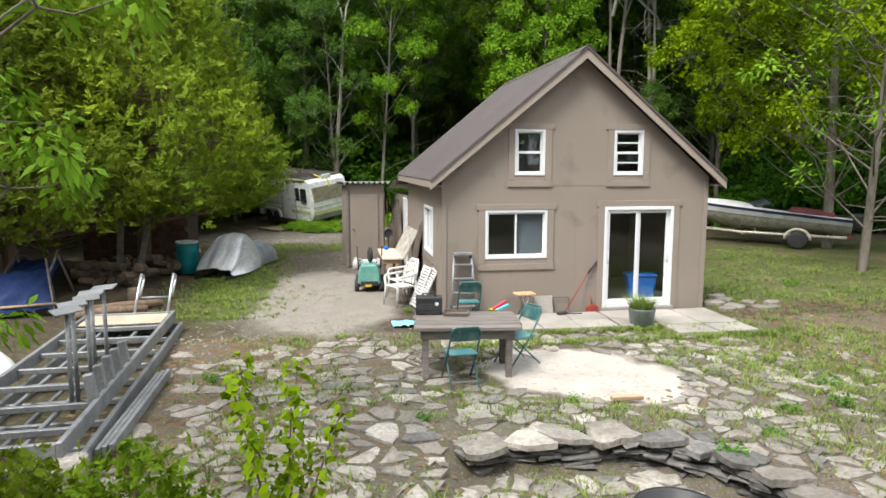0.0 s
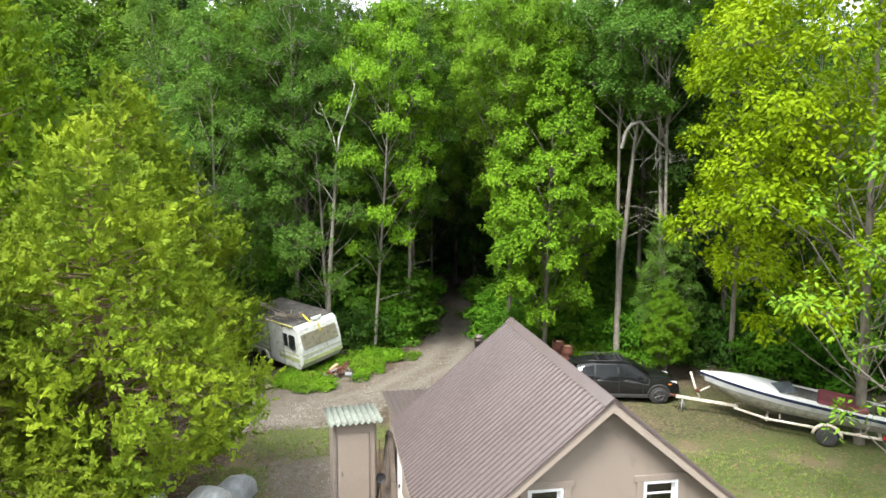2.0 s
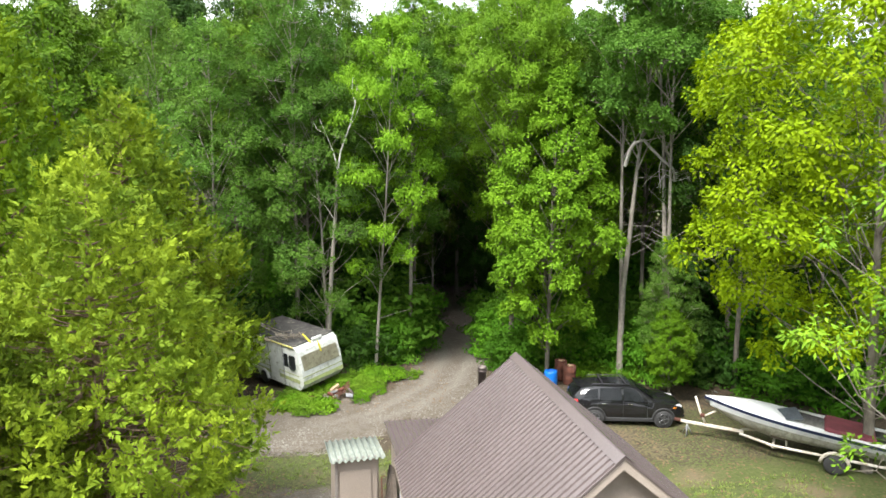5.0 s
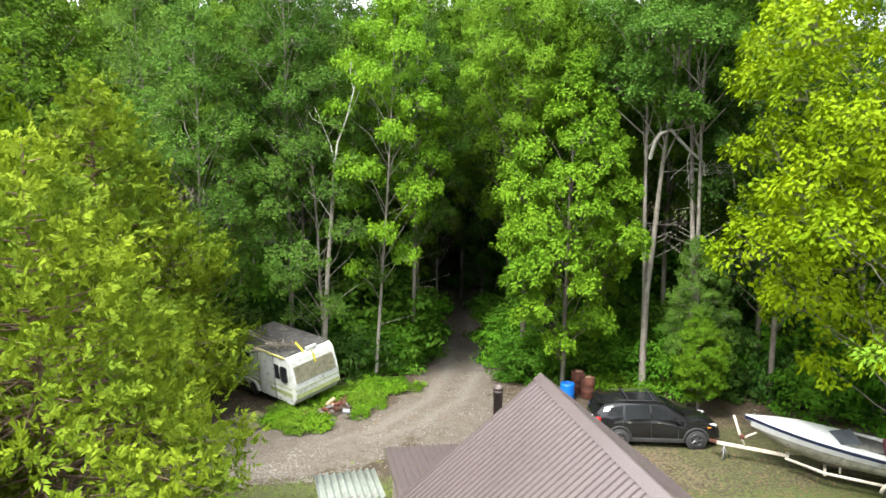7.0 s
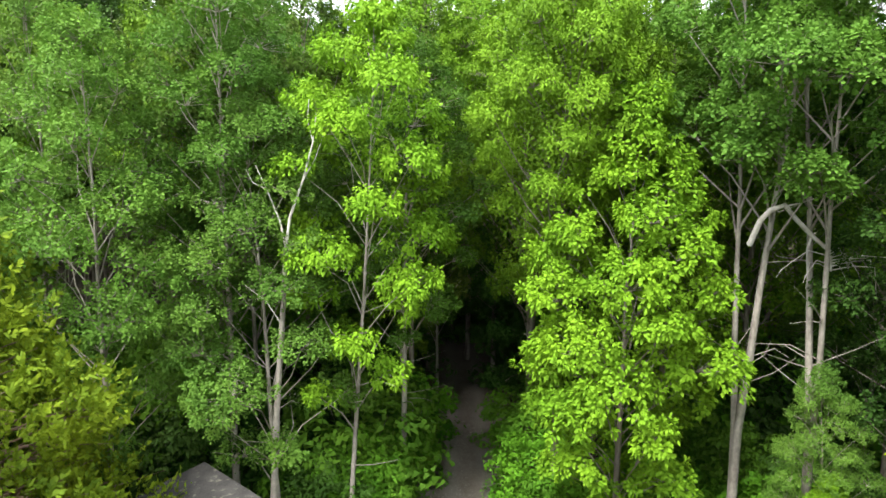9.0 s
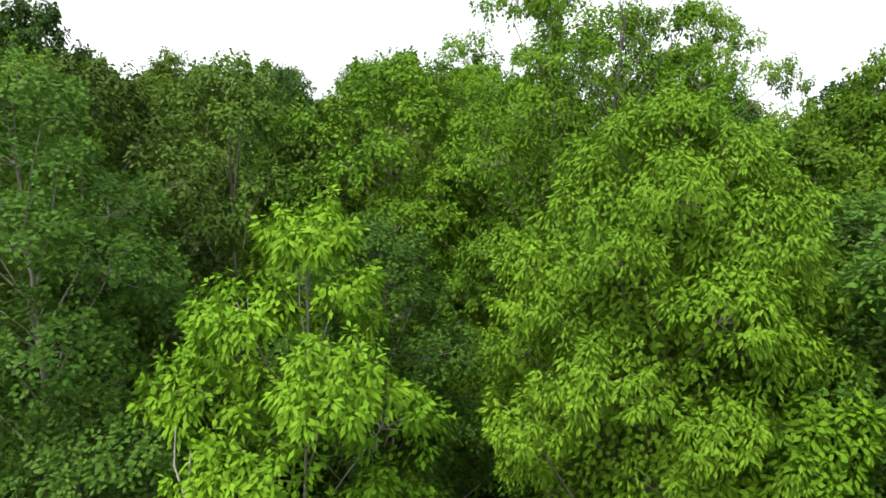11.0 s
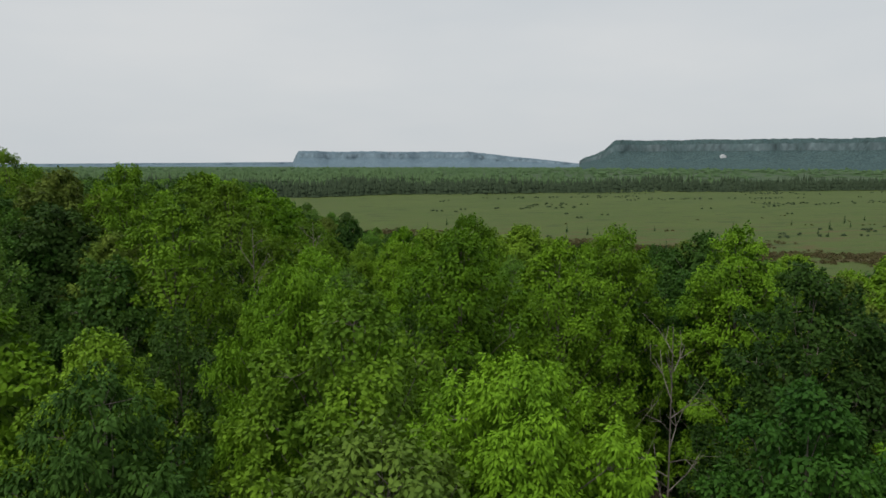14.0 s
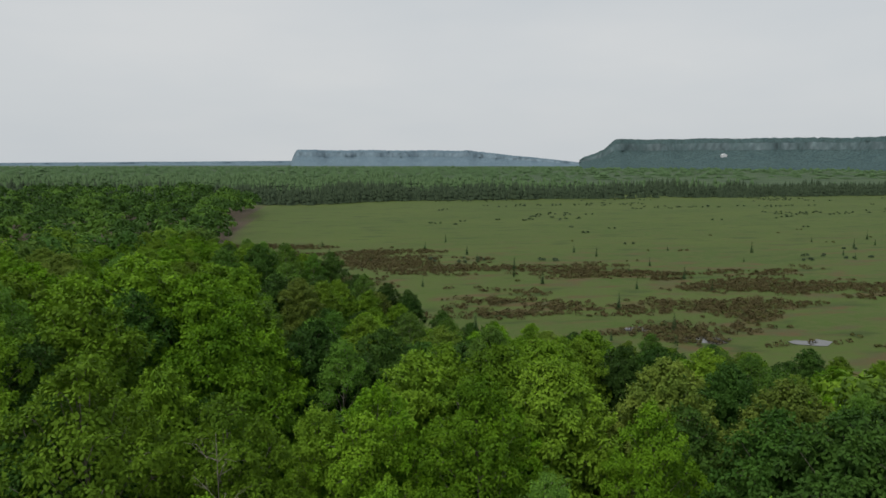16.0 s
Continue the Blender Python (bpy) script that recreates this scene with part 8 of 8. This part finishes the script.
for s in (-1, 1):
    part("side_beam", tube([(1.3, s * 0.25, 0.52), (2.4, s * 0.8, 0.5), (5.8, s * 0.85, 0.46)], 0.05, 6), M_TRL, trl)
    wh = part("wheel", lathe([(0.15, -0.1), (0.28, -0.1), (0.32, -0.06), (0.32, 0.06), (0.28, 0.1), (0.15, 0.1)], 28), M_RUBBER, trl, at=pose(4.25, s * 1.05, 0.32, 90, 0, 0))
    part("rim", lathe([(0.16, -0.07), (0.16, 0.07), (0.05, 0.08)], 20), M_TRL, wh)
    part("mudguard", tube([(4.25 + 0.42 * math.cos(a), s * 1.05, 0.32 + 0.4 * math.sin(a)) for a in np.linspace(0.05, math.pi - 0.05, 9)], 0.07, 4), M_TRL, trl)
    part("bunk", box((3.2, 0.1, 0.09), (3.9, s * 0.45, 0.7), 0.01), M_WOOD_DARK, trl)
    part("bunk_post", box((0.06, 0.06, 0.22), (2.8, s * 0.45, 0.57)), M_TRL, trl)
    part("bunk_post", box((0.06, 0.06, 0.22), (5.2, s * 0.45, 0.57)), M_TRL, trl)
    part("tail_lamp", box((0.06, 0.14, 0.09), (5.86, s * 0.8, 0.5), 0.012), M_LAMP_RED, trl)
for x in (2.4, 4.25, 5.75):
    part("cross_member", box((0.08, 1.66, 0.08), (x, 0, 0.46), 0.006), M_TRL, trl)
part("axle", tube([(4.25, -1.0, 0.34), (4.25, 1.0, 0.34)], 0.035, 8), M_RUST, trl)
part("tongue", box((2.2, 0.09, 0.1), (0.3, 0, 0.53), 0.008), M_TRL, trl)
part("winch_post", tube([(0.1, 0, 0.55), (-0.12, 0.02, 1.0), (-0.3, 0.03, 1.55)], 0.045, 6), M_TRL, trl)
part("bow_stop", tube([(-0.02, 0, 0.82), (0.42, 0, 1.12)], 0.035, 6), M_TRL, trl)
part("winch", box((0.16, 0.14, 0.14), (-0.02, 0.0, 0.88), 0.02), M_RUST, trl)
part("coupler", box((0.24, 0.11, 0.1), (-0.9, 0, 0.55), 0.02), M_RUST, trl)
part("jack_stand", tube([(-0.55, 0.0, 0.5), (-0.55, 0, 0.03)], 0.03, 8), M_STEEL, trl)
for dx, dy in ((0.16, 0.14), (-0.16, 0.14), (0.0, -0.2)):
    part("jack_leg", tube([(-0.55, 0, 0.42), (-0.55 + dx, dy, 0.0)], 0.02, 6), M_STEEL, trl)

# ---- dead birch and broken limb ----
sn = thing("dead_birch", "bare white forked birch top among leaves", "tree", pose(-1.55, 21.9, 0))
part("trunk", rods([(np.array([(0, 0, 0), (0.12, 0, 2.5), (0.25, 0.05, 5.0), (0.45, 0, 7.5), (0.62, 0, 9.9)]), 0.125, 0.07)], 10), M_BARK_PALE, sn)
lim = [([(0.6, 0, 9.8), (0.75, 0, 10.8), (1.15, 0, 11.9), (1.45, 0, 13.0), (1.55, 0, 13.8)], 0.06, 0.018), ([(0.62, 0, 9.9), (0.45, 0.1, 10.7), (0.1, 0.1, 11.6), (-0.2, 0.1, 12.3)], 0.045, 0.014),
       ([(1.15, 0, 11.9), (1.5, 0.1, 12.5), (1.75, 0.1, 13.2)], 0.03, 0.01), ([(0.1, 0.1, 11.6), (-0.3, 0.2, 11.8), (-0.5, 0.2, 12.2)], 0.025, 0.008), ([(1.45, 0, 13.0), (1.3, 0, 13.6), (1.35, 0, 14.2)], 0.025, 0.008), ([(0.45, 0, 7.6), (0.0, 0.1, 8.3), (-0.6, 0.1, 8.8)], 0.03, 0.008)]
for pts, a, b in lim:
    part("limb", rods([(np.array(pts), a * 0.85, b * 0.85)], 8), M_BARK_WHITE, sn, "bleached bare limb")
bl = thing("broken_limb", "bleached broken limb hanging from the aspen", "limb", pose(11.9, 18.25, 0))
limbs = [([(0.02, 0.6, 10.2), (0.02, 0.2, 10.9), (0.16, 0, 11.2), (0.58, 0, 11.34), (0.95, 0, 10.96), (1.47, 0, 10.5), (2.1, 0.05, 10.05), (2.16, 0.05, 9.5)], 0.085, 0.05),
         ([(0.6, 0, 11.3), (1.1, 0.05, 11.4), (1.85, 0.1, 11.6)], 0.03, 0.012),
         ([(1.47, 0, 10.5), (1.38, 0.05, 10.1), (1.5, 0.1, 9.3)], 0.035, 0.012)]
rb = np.random.default_rng(15)
for k in range(11):
    b = np.array([2.12 + rb.normal(0, 0.08), 0.05, 9.7 + rb.uniform(-0.2, 0.35)])
    d = np.array([1.0 if k < 8 else -0.8, rb.normal(0, 0.3), 0.0]) * rb.uniform(0.6, 1.5)
    limbs.append(([b, b + d * 0.5 + (0, 0, rb.uniform(0.0, 0.35)), b + d + (0, 0, rb.uniform(-0.55, 0.2)), b + d * 1.1 + (0, 0, rb.uniform(-0.8, -0.2))], 0.018, 0.006))
for pts, a, b in limbs:
    part("twig" if a < 0.02 else "branch", rods([(np.array(pts), a, b)], 6), M_BARK_WHITE, bl)

# ---- near greenery ----
kind_of("young", "young_ash", broad_tree(61, 8.8, 2.6, 0.22, 30, 18, 24, 0.2, (0.13, 0.055), trunk=0.07, droop=0.9, lobe=0.32, flat=0.6, core=0), M_LEAF_POLE, M_BARK, "young light green ash beside the dock frames", "tree", "")
plant("young", -5.4, -7.6, 30)
sap = thing("sapling", "young poplar sapling with light green leaves", "sapling", pose(-2.05, -8.55, 0))
rs = np.random.default_rng(9)
paths, cs = [], []
for k in range(5):
    az, w = k * 1.3, rs.uniform(0.12, 0.42)
    p = np.array([(0, 0, 0), (w * 0.3 * math.cos(az), w * 0.3 * math.sin(az), 0.7), (w * math.cos(az), w * math.sin(az), rs.uniform(1.3, 1.75))])
    paths.append((p, 0.014, 0.005))
    for q in np.linspace(0.35, 1, 13):
        cs.append([np.interp(q, [0, 0.5, 1], p[:, c]) for c in range(3)])
part("stems", rods(paths, 6), M_BARK_BROWN, sap)
pp, uu = tufts(np.array(cs), 0.11, 11, rs, 0.8)
part("leaves", put_mesh("leaves", *leaf_mesh(pp, uu, 0.075, 0.052, rs, 0.8, True)), M_LEAF_GOLD, sap)
kind_of("small_cedar", "cedar_shrub", cedar_tree(62, 1.25, 0.85, 170, 8, 9, (0.055, 0.012), 0.02, 0.11), M_LEAF_CEDAR, M_BARK_BROWN, "low young cedar shrub at the stone edge", "shrub", "young cedars")
for x, y, s in ((-3.1, -8.25, 1.0), (-3.9, -8.0, 0.9), (-2.6, -8.7, 0.75), (-4.7, -7.7, 1.1)):
    plant("small_cedar", x, y, 70 * s, s)

# ---- flagstones ----
rp = np.random.default_rng(15)


def cut(poly, m, n):
    """Keep the side of a polygon nearer to m than the line through m with normal n."""
    out = []
    for i in range(len(poly)):
        a, b = poly[i], poly[(i + 1) % len(poly)]
        fa, fb = np.dot(a - m, n), np.dot(b - m, n)
        if fa <= 0:
            out.append(a)
        if (fa <= 0) != (fb <= 0):
            out.append(a + (b - a) * (fa / (fa - fb)))
    return out


def stone_mesh(poly, thick, dome=0.012):
    """An uneven flat stone: worn rim and slightly raised top."""
    own = bmesh.new()
    c = np.mean(poly, 0)
    fine = []
    for i in range(len(poly)):
        a, b = poly[i], poly[(i + 1) % len(poly)]
        fine += [a + rp.normal(0, 0.01, 2), (a + b) / 2 + rp.normal(0, 0.02, 2)]
    low = [own.verts.new((*(p - c), -0.03)) for p in fine]
    mid = [own.verts.new((*(p - c), thick * rp.uniform(0.6, 0.95))) for p in fine]
    top = [own.verts.new((*((p - c) * 0.86), thick + rp.normal(0, 0.006))) for p in fine]
    k = len(fine)
    for a, b in ((low, mid), (mid, top)):
        for i in range(k):
            own.faces.new((a[i], a[(i + 1) % k], b[(i + 1) % k], b[i]))
    hub = own.verts.new((0, 0, thick + dome))
    for i in range(k):
        own.faces.new((top[i], top[(i + 1) % k], hub))
    me = bpy.data.meshes.new("flagstone")
    own.to_mesh(me)
    own.free()
    return me, c


def paved(x, y):
    if x < -4.1 or x > 7.8 or y > -0.4 or y < -9.3:
        return False
    if x < 0.3 and y > -1.6 + 0.25 * math.sin(3 * x):
        return False
    if ((x - 1.8 + 0.25 * (y + 3.8)) / 1.4) ** 2 + ((y + 3.8) / 1.35) ** 2 < 1:
        return False
    if 0.5 < x < 6.1 and y > -1.5 or 4.2 < x < 6.0 and y > -2.2:
        return False
    if x > 5.2 and y > -3.0 + 0.5 * (x - 6) or x > 7.0 and y > -4.2:
        return False
    front = float(np.interp(x, *WALL_LINE))
    if -0.5 < x < 2.3 and front - 0.2 < y < front + 0.42:
        return False
    return not (2.1 < x < 2.95 and -8.6 < y < -6.7)


terrace = tagged(new("pavement"), "uneven grey and tan flagstone terrace", "pavement", kind="structure")
pts = []
yy = -9.4
while yy < -0.3:
    g = 0.3
    for xx in np.arange(-4.4, 8.0, g):
        if rp.random() > 0.26:
            pts.append((xx + rp.uniform(-0.19, 0.19), yy + rp.uniform(-0.16, 0.16)))
    yy += 0.235
pts = np.array(pts)
STONES = []
for i, p in enumerate(pts):
    if not paved(*p) or rp.random() < 0.1 + 0.4 * float(np.clip((-1.9 - p[0]) / 1.6, 0, 1)) + 0.14 * (p[1] > -2.6) + 0.45 * float(np.clip((p[0] - 3.6) / 1.6, 0, 1)):
        continue
    d = np.linalg.norm(pts - p, axis=1)
    poly = [p + np.array(o) for o in ((-0.6, -0.6), (0.6, -0.6), (0.6, 0.6), (-0.6, 0.6))]
    for j in np.argsort(d)[1:14]:
        n = pts[j] - p
        n = n / np.linalg.norm(n)
        poly = cut(poly, p + n * (d[j] / 2 - rp.uniform(0.008, 0.055)), n)
        if len(poly) < 3:
            break
    if len(poly) < 3:
        continue
    me, c = stone_mesh(poly, rp.uniform(0.008, 0.03))
    pick = rp.random()
    me.materials.append(M_STONE_PALE if pick < 0.24 - 0.03 * max(0, p[0] - 2) else M_STONE_DARK if pick > 0.84 - 0.07 * max(0, p[0] - 3) else M_STONE)
    STONES.append((me, c))
extra = []
near = sorted(range(len(STONES)), key=lambda k: abs(STONES[k][1][0] - 1.0) + 0.5 * abs(STONES[k][1][1] + 4.5))
for rank, k in enumerate(near):
    me, c = STONES[k]
    z = float(ground_z(*c))
    if rank < 300:
        o = new("flagstone", me)
        o.parent = terrace
        o.matrix_basis = pose(c[0], c[1], z, rp.normal(0, 1.3), rp.normal(0, 1.3), 0)
    else:
        extra.append((me, c, z))
if extra:
    bm = bmesh.new()
    for me, c, z in extra:
        me.transform(Matrix.Translation((c[0], c[1], z)))
        bm.from_mesh(me)
    rest = part("flagstones", bm, M_STONE, terrace)
    rest["kind"] = "stuff"
# paving slabs along the front of the cottage
walkway = tagged(new("pavement"), "pale rectangular concrete pavers by the door", "pavement", kind="structure")
for x0, y0, nx_, ny_, w, d in ((1.3, -1.42, 4, 2, 0.76, 0.6), (4.35, -2.1, 2, 3, 0.8, 0.62), (0.45, -0.72, 1, 1, 0.78, 0.6)):
    for i in range(nx_):
        for j in range(ny_):
            o = part("paver", box((w - 0.02 - 0.02 * rp.random(), d - 0.02, 0.07), (0, 0, 0.02), 0.01), M_SLAB, walkway)
            o.matrix_basis = pose(x0 + w * (i + 0.5) + rp.normal(0, 0.01), y0 + d * (j + 0.5), 0.004 + 0.008 * rp.random(), rp.normal(0, 0.6), rp.normal(0, 0.6), rp.normal(0, 1.0))
for k, (x, y) in enumerate(((6.5, 0.3), (6.9, 0.55), (7.25, 0.2), (6.7, -0.15), (7.75, 0.1), (6.45, -0.3), (6.95, 0.95), (7.3, -0.3))):
    a = np.linspace(0, 2 * math.pi, 8)[:-1]
    me, c = stone_mesh([np.array((0.27 * math.cos(t) * rp.uniform(0.55, 1.2), 0.2 * math.sin(t) * rp.uniform(0.55, 1.2))) for t in a], 0.045)
    me.materials.append(M_STONE)
    o = new("flat_stone", me)
    o.matrix_basis = pose(x, y, 0.03, 0, 0, rp.uniform(0, 90))
    tagged(o, "loose flat pale stone beside the cottage corner", "stone", "loose flat stones")
# the low dry-stone wall round the hearth
wall = tagged(new("retaining_wall"), "low curved dry-stone wall with slab capping", "wall", kind="structure")
wall_line = [Vector((x, y, 0)) for x, y in zip(WALL_LINE[0][1:], WALL_LINE[1][1:])]
reach = [0.0]
for p0, p1 in zip(wall_line, wall_line[1:]):
    reach.append(reach[-1] + (p1 - p0).length)


def along(s):
    """Place and heading on the wall's line."""
    k = min(max(i for i, v in enumerate(reach) if v <= max(s, 0)), len(wall_line) - 2)
    d = (wall_line[k + 1] - wall_line[k]).normalized()
    return wall_line[k] + d * (s - reach[k]), math.atan2(d.y, d.x)


for course in range(7):
    s = -0.1 + 0.2 * rp.random() + 0.04 * (6 - course)
    while s < reach[-1] - 0.3:
        L = rp.uniform(0.12, 0.42)
        h = 0.045
        p0, turn = along(s + L / 2)
        b_ = box((L, 0.24 + 0.1 * rp.random(), h * rp.uniform(0.65, 1.05)), (0, 0.13 + rp.normal(0, 0.04), 0), 0.012, (rp.normal(0, 5), rp.normal(0, 4), rp.normal(0, 8)))
        for v in b_.verts:
            v.co += Vector(rp.normal(0, 0.011, 3))
        o = part("wall_stone", b_, M_STONE_DARK, wall)
        o.matrix_basis = Matrix.Translation((p0.x, p0.y, -0.305 + h * (course + 0.5))) @ Matrix.Rotation(turn, 4, "Z")
        s += L * rp.uniform(0.92, 1.06)
s = -0.05
while s < reach[-1] - 0.4:
    L = rp.uniform(0.28, 0.62)
    p0, turn = along(s + L / 2)
    D = rp.uniform(0.32, 0.52)
    poly = [np.array(p) + rp.normal(0, 0.05, 2) for p in ((-L / 2, -0.06), (0, -0.12), (L / 2, -0.05), (L / 2 + 0.02, D * 0.55), (L * 0.28, D), (-L * 0.25, D * 0.95), (-L / 2 - 0.02, D * 0.5))]
    me, c = stone_mesh(poly, rp.uniform(0.035, 0.06), 0.004)
    me.materials.append(M_STONE if rp.random() < 0.4 else M_STONE_PALE if rp.random() < 0.4 else M_STONE_DARK)
    o = new("capstone", me)
    o.parent = wall
    o.matrix_basis = Matrix.Translation((p0.x, p0.y, 0.022)) @ Matrix.Rotation(turn, 4, "Z") @ pose(*c, 0, rp.normal(-4, 5), rp.normal(0, 4), rp.normal(0, 9))
    s += L + rp.uniform(-0.02, 0.06)
ring = thing("fire_ring", "black steel fire ring among the stones", "fire ring", pose(1.36, -7.55, -0.3))
part("ring", lathe([(0.4, 0.0), (0.4, 0.22), (0.42, 0.23), (0.37, 0.23), (0.36, 0.0)], 36), M_BLACK, ring)
part("ash_bed", lathe([(0.36, 0.02), (0.36, 0.06), (0.1, 0.08)], 24), surface("ash", (0.06, 0.055, 0.05)), ring)
stick = thing("timber_offcut", "pale timber offcut lying on the wall stones", "offcut", pose(1.95, -5.15, 0.09, 0, 0, -2))
part("timber", box((0.42, 0.09, 0.06), (0, 0, 0), 0.01), M_WOOD_TAN, stick)

# ---- grass and weeds ----
vs, qs, off = [], [], 0
rg_ = np.random.default_rng(44)
for k in range(9000):
    zone = rg_.random()
    if zone < 0.5:
        x, y = rg_.uniform(-4.3, 8.0), rg_.uniform(-8.6, -1.2)
        if ((x - 1.8) / 1.4) ** 2 + ((y + 3.8) / 1.3) ** 2 < 1 or 0.4 < x < 6.0 and y > -1.55 or math.sin(x * 1.9) + math.sin(y * 2.3 + x) + rg_.normal(0, 0.8) < 0.1:
            continue
    elif zone < 0.66:
        x, y = rg_.normal(-4.2, 0.6), rg_.uniform(0.5, 10)
    elif zone < 0.7:
        x, y = rg_.uniform(-4, 2), rg_.normal(11.8, 0.8)
    elif zone < 0.93:
        x, y = rg_.uniform(6.3, 14), rg_.uniform(-1.5, 9)
        if rg_.random() < 0.25:
            x, y = rg_.uniform(4.5, 7.6), rg_.uniform(-6, -2)
    else:
        x, y = rg_.uniform(0.2, 6.2), rg_.choice([-1.55, -2.25]) + rg_.normal(0, 0.08)
    h = rg_.uniform(0.04, 0.12)
    v, q = blades(10, 0.1, h, int(rg_.integers(1e6)), 0.007)
    vs.append(v + (x, y, float(ground_z(x, y))))
    qs.append(q + off)
    off += len(v)
tagged(part("grass", blade_mesh(np.concatenate(vs), np.concatenate(qs)), M_GRASS), "short green grass tufts between stones and gravel", "grass", kind="stuff")
kind_of("weed", "weed", bush(70, 0.14, 0.2, 12, 9, (0.1, 0.035)), M_LEAF_UNDER, M_BARK, "leafy green weed growing between the stones", "weed", "weeds among the stones")
for x, y, s in ((2.35, -6.75, 1.1), (3.9, -5.6, 0.9), (5.0, -4.9, 1.0), (3.2, -6.3, 0.8), (-0.7, -5.3, 0.8), (0.35, -5.15, 0.6), (4.6, -5.6, 1.0), (-3.4, -3.4, 0.8), (-0.2, 0.6, 0.8), (-0.75, 6.35, 0.9), (9.6, 2.0, 1.3), (5.6, -5.6, 1.2), (1.3, -4.95, 0.7)):
    plant("weed", x, y, 60 * s, 0.62 * s)
kind_of("nettle", "ground_plant", bush(71, 0.5, 0.42, 40, 26, (0.09, 0.055)), M_LEAF_MAPLE, M_BARK, "low bright green ground plants at the woods edge", "plants", "ground plants by the camper")
for k in range(84):
    t = rg_.random()
    x, y = -3.2 + 5.0 * t + rg_.normal(0, 0.6), 18.0 + 4.6 * t ** 1.5 + rg_.normal(0, 0.55)
    if (x + 1.15) ** 2 + (y - 18.6) ** 2 > 0.8:
        plant("nettle", x, y, rg_.uniform(0, 360), rg_.uniform(0.45, 0.95))
for k in range(48):
    x, y = rg_.uniform(7.6, 16.5), rg_.uniform(19.0, 22.5)
    if x < 10.3 and y < 20.6:
        continue
    plant("nettle", x, y, rg_.uniform(0, 360), rg_.uniform(0.7, 1.3))

# ---- pebbles and dead leaves ----
def litter_field(name, spots, seed, lo, hi, mats, label, flat):
    """Many small chips lying on the ground, as one mesh."""
    rng = np.random.default_rng(seed)
    n = len(spots)
    xy = np.array(spots)
    s = rng.uniform(lo, hi, n)
    a = rng.uniform(0, 6.28, (n, 1)) + np.array([0, 1.3, 2.9, 4.6]) + rng.normal(0, 0.25, (n, 4))
    rr = s[:, None] * rng.uniform(0.6, 1.1, (n, 4))
    z = ground_z(xy[:, 0], xy[:, 1])
    rim = np.stack([xy[:, :1] + rr * np.cos(a), xy[:, 1:] + rr * np.sin(a), z[:, None] + s[:, None] * flat * rng.uniform(0, 0.5, (n, 4))], -1)
    tip = np.stack([xy[:, 0], xy[:, 1], z + s * flat * 1.3 + 0.004], -1)[:, None]
    v = np.concatenate([rim, tip], 1).reshape(-1, 3)
    k = np.arange(n)[:, None, None] * 5
    f = (k + np.array([[0, 1, 4], [1, 2, 4], [2, 3, 4], [3, 0, 4]])).reshape(-1, 3)
    return tagged(part(name, put_mesh(name, v, f), mats), label, name.replace("_", " "), kind="stuff")


def chip_material(name, c1, c2):
    m = foliage(name, c1, c2, 0.0, 0.9)
    return m


rl = np.random.default_rng(90)
peb = [(rl.uniform(-4.5, 8), rl.uniform(-8.8, -1)) for _ in range(2600)] + [(rl.normal(-2.3, 1.4), rl.uniform(-1.5, 10)) for _ in range(1300)]
for _ in range(9000):
    y = 13 + 29 * rl.random() ** 1.6
    peb.append((float(track_x(y)) + rl.normal(0.6, 1.9), y))
peb = [p for p in peb if ((p[0] - 1.9) / 1.7) ** 2 + ((p[1] + 3.7) / 1.1) ** 2 > 1 and not (0.2 < p[0] < 6.3 and -0.2 < p[1] < 10) and not (0.4 < p[0] < 6.1 and -2.1 < p[1] < 0)]
litter_field("pebbles", peb, 91, 0.012, 0.045, chip_material("pebble_chips", (0.12, 0.105, 0.09), (0.33, 0.31, 0.28)), "loose pebbles and stone chips on the ground", 0.45)
lea = [(rl.normal(-5.0, 1.2), rl.normal(8.5, 2.2)) for _ in range(1500)] + [(rl.uniform(7.0, 17), rl.uniform(2, 18)) for _ in range(2200)] + [(rl.uniform(-4.6, 8.5), rl.uniform(-8.5, -1)) for _ in range(1500)] + [(rl.normal(-3.0, 0.9), rl.uniform(-8.0, -1.2)) for _ in range(1600)] + [(rl.uniform(5.6, 10), rl.uniform(-6, 0.5)) for _ in range(1600)] + [(rl.uniform(-6, 4), rl.uniform(17, 24)) for _ in range(1100)]
litter_field("dead_leaves", [p for p in lea if ((p[0] - 1.9) / 1.7) ** 2 + ((p[1] + 3.7) / 1.1) ** 2 > 1 and not (0.2 < p[0] < 6.3 and -2.2 < p[1] < 10)], 92, 0.03, 0.07, chip_material("dead_leaf_chips", (0.08, 0.05, 0.028), (0.165, 0.115, 0.068)), "brown dead leaves scattered on the ground", 0.25)
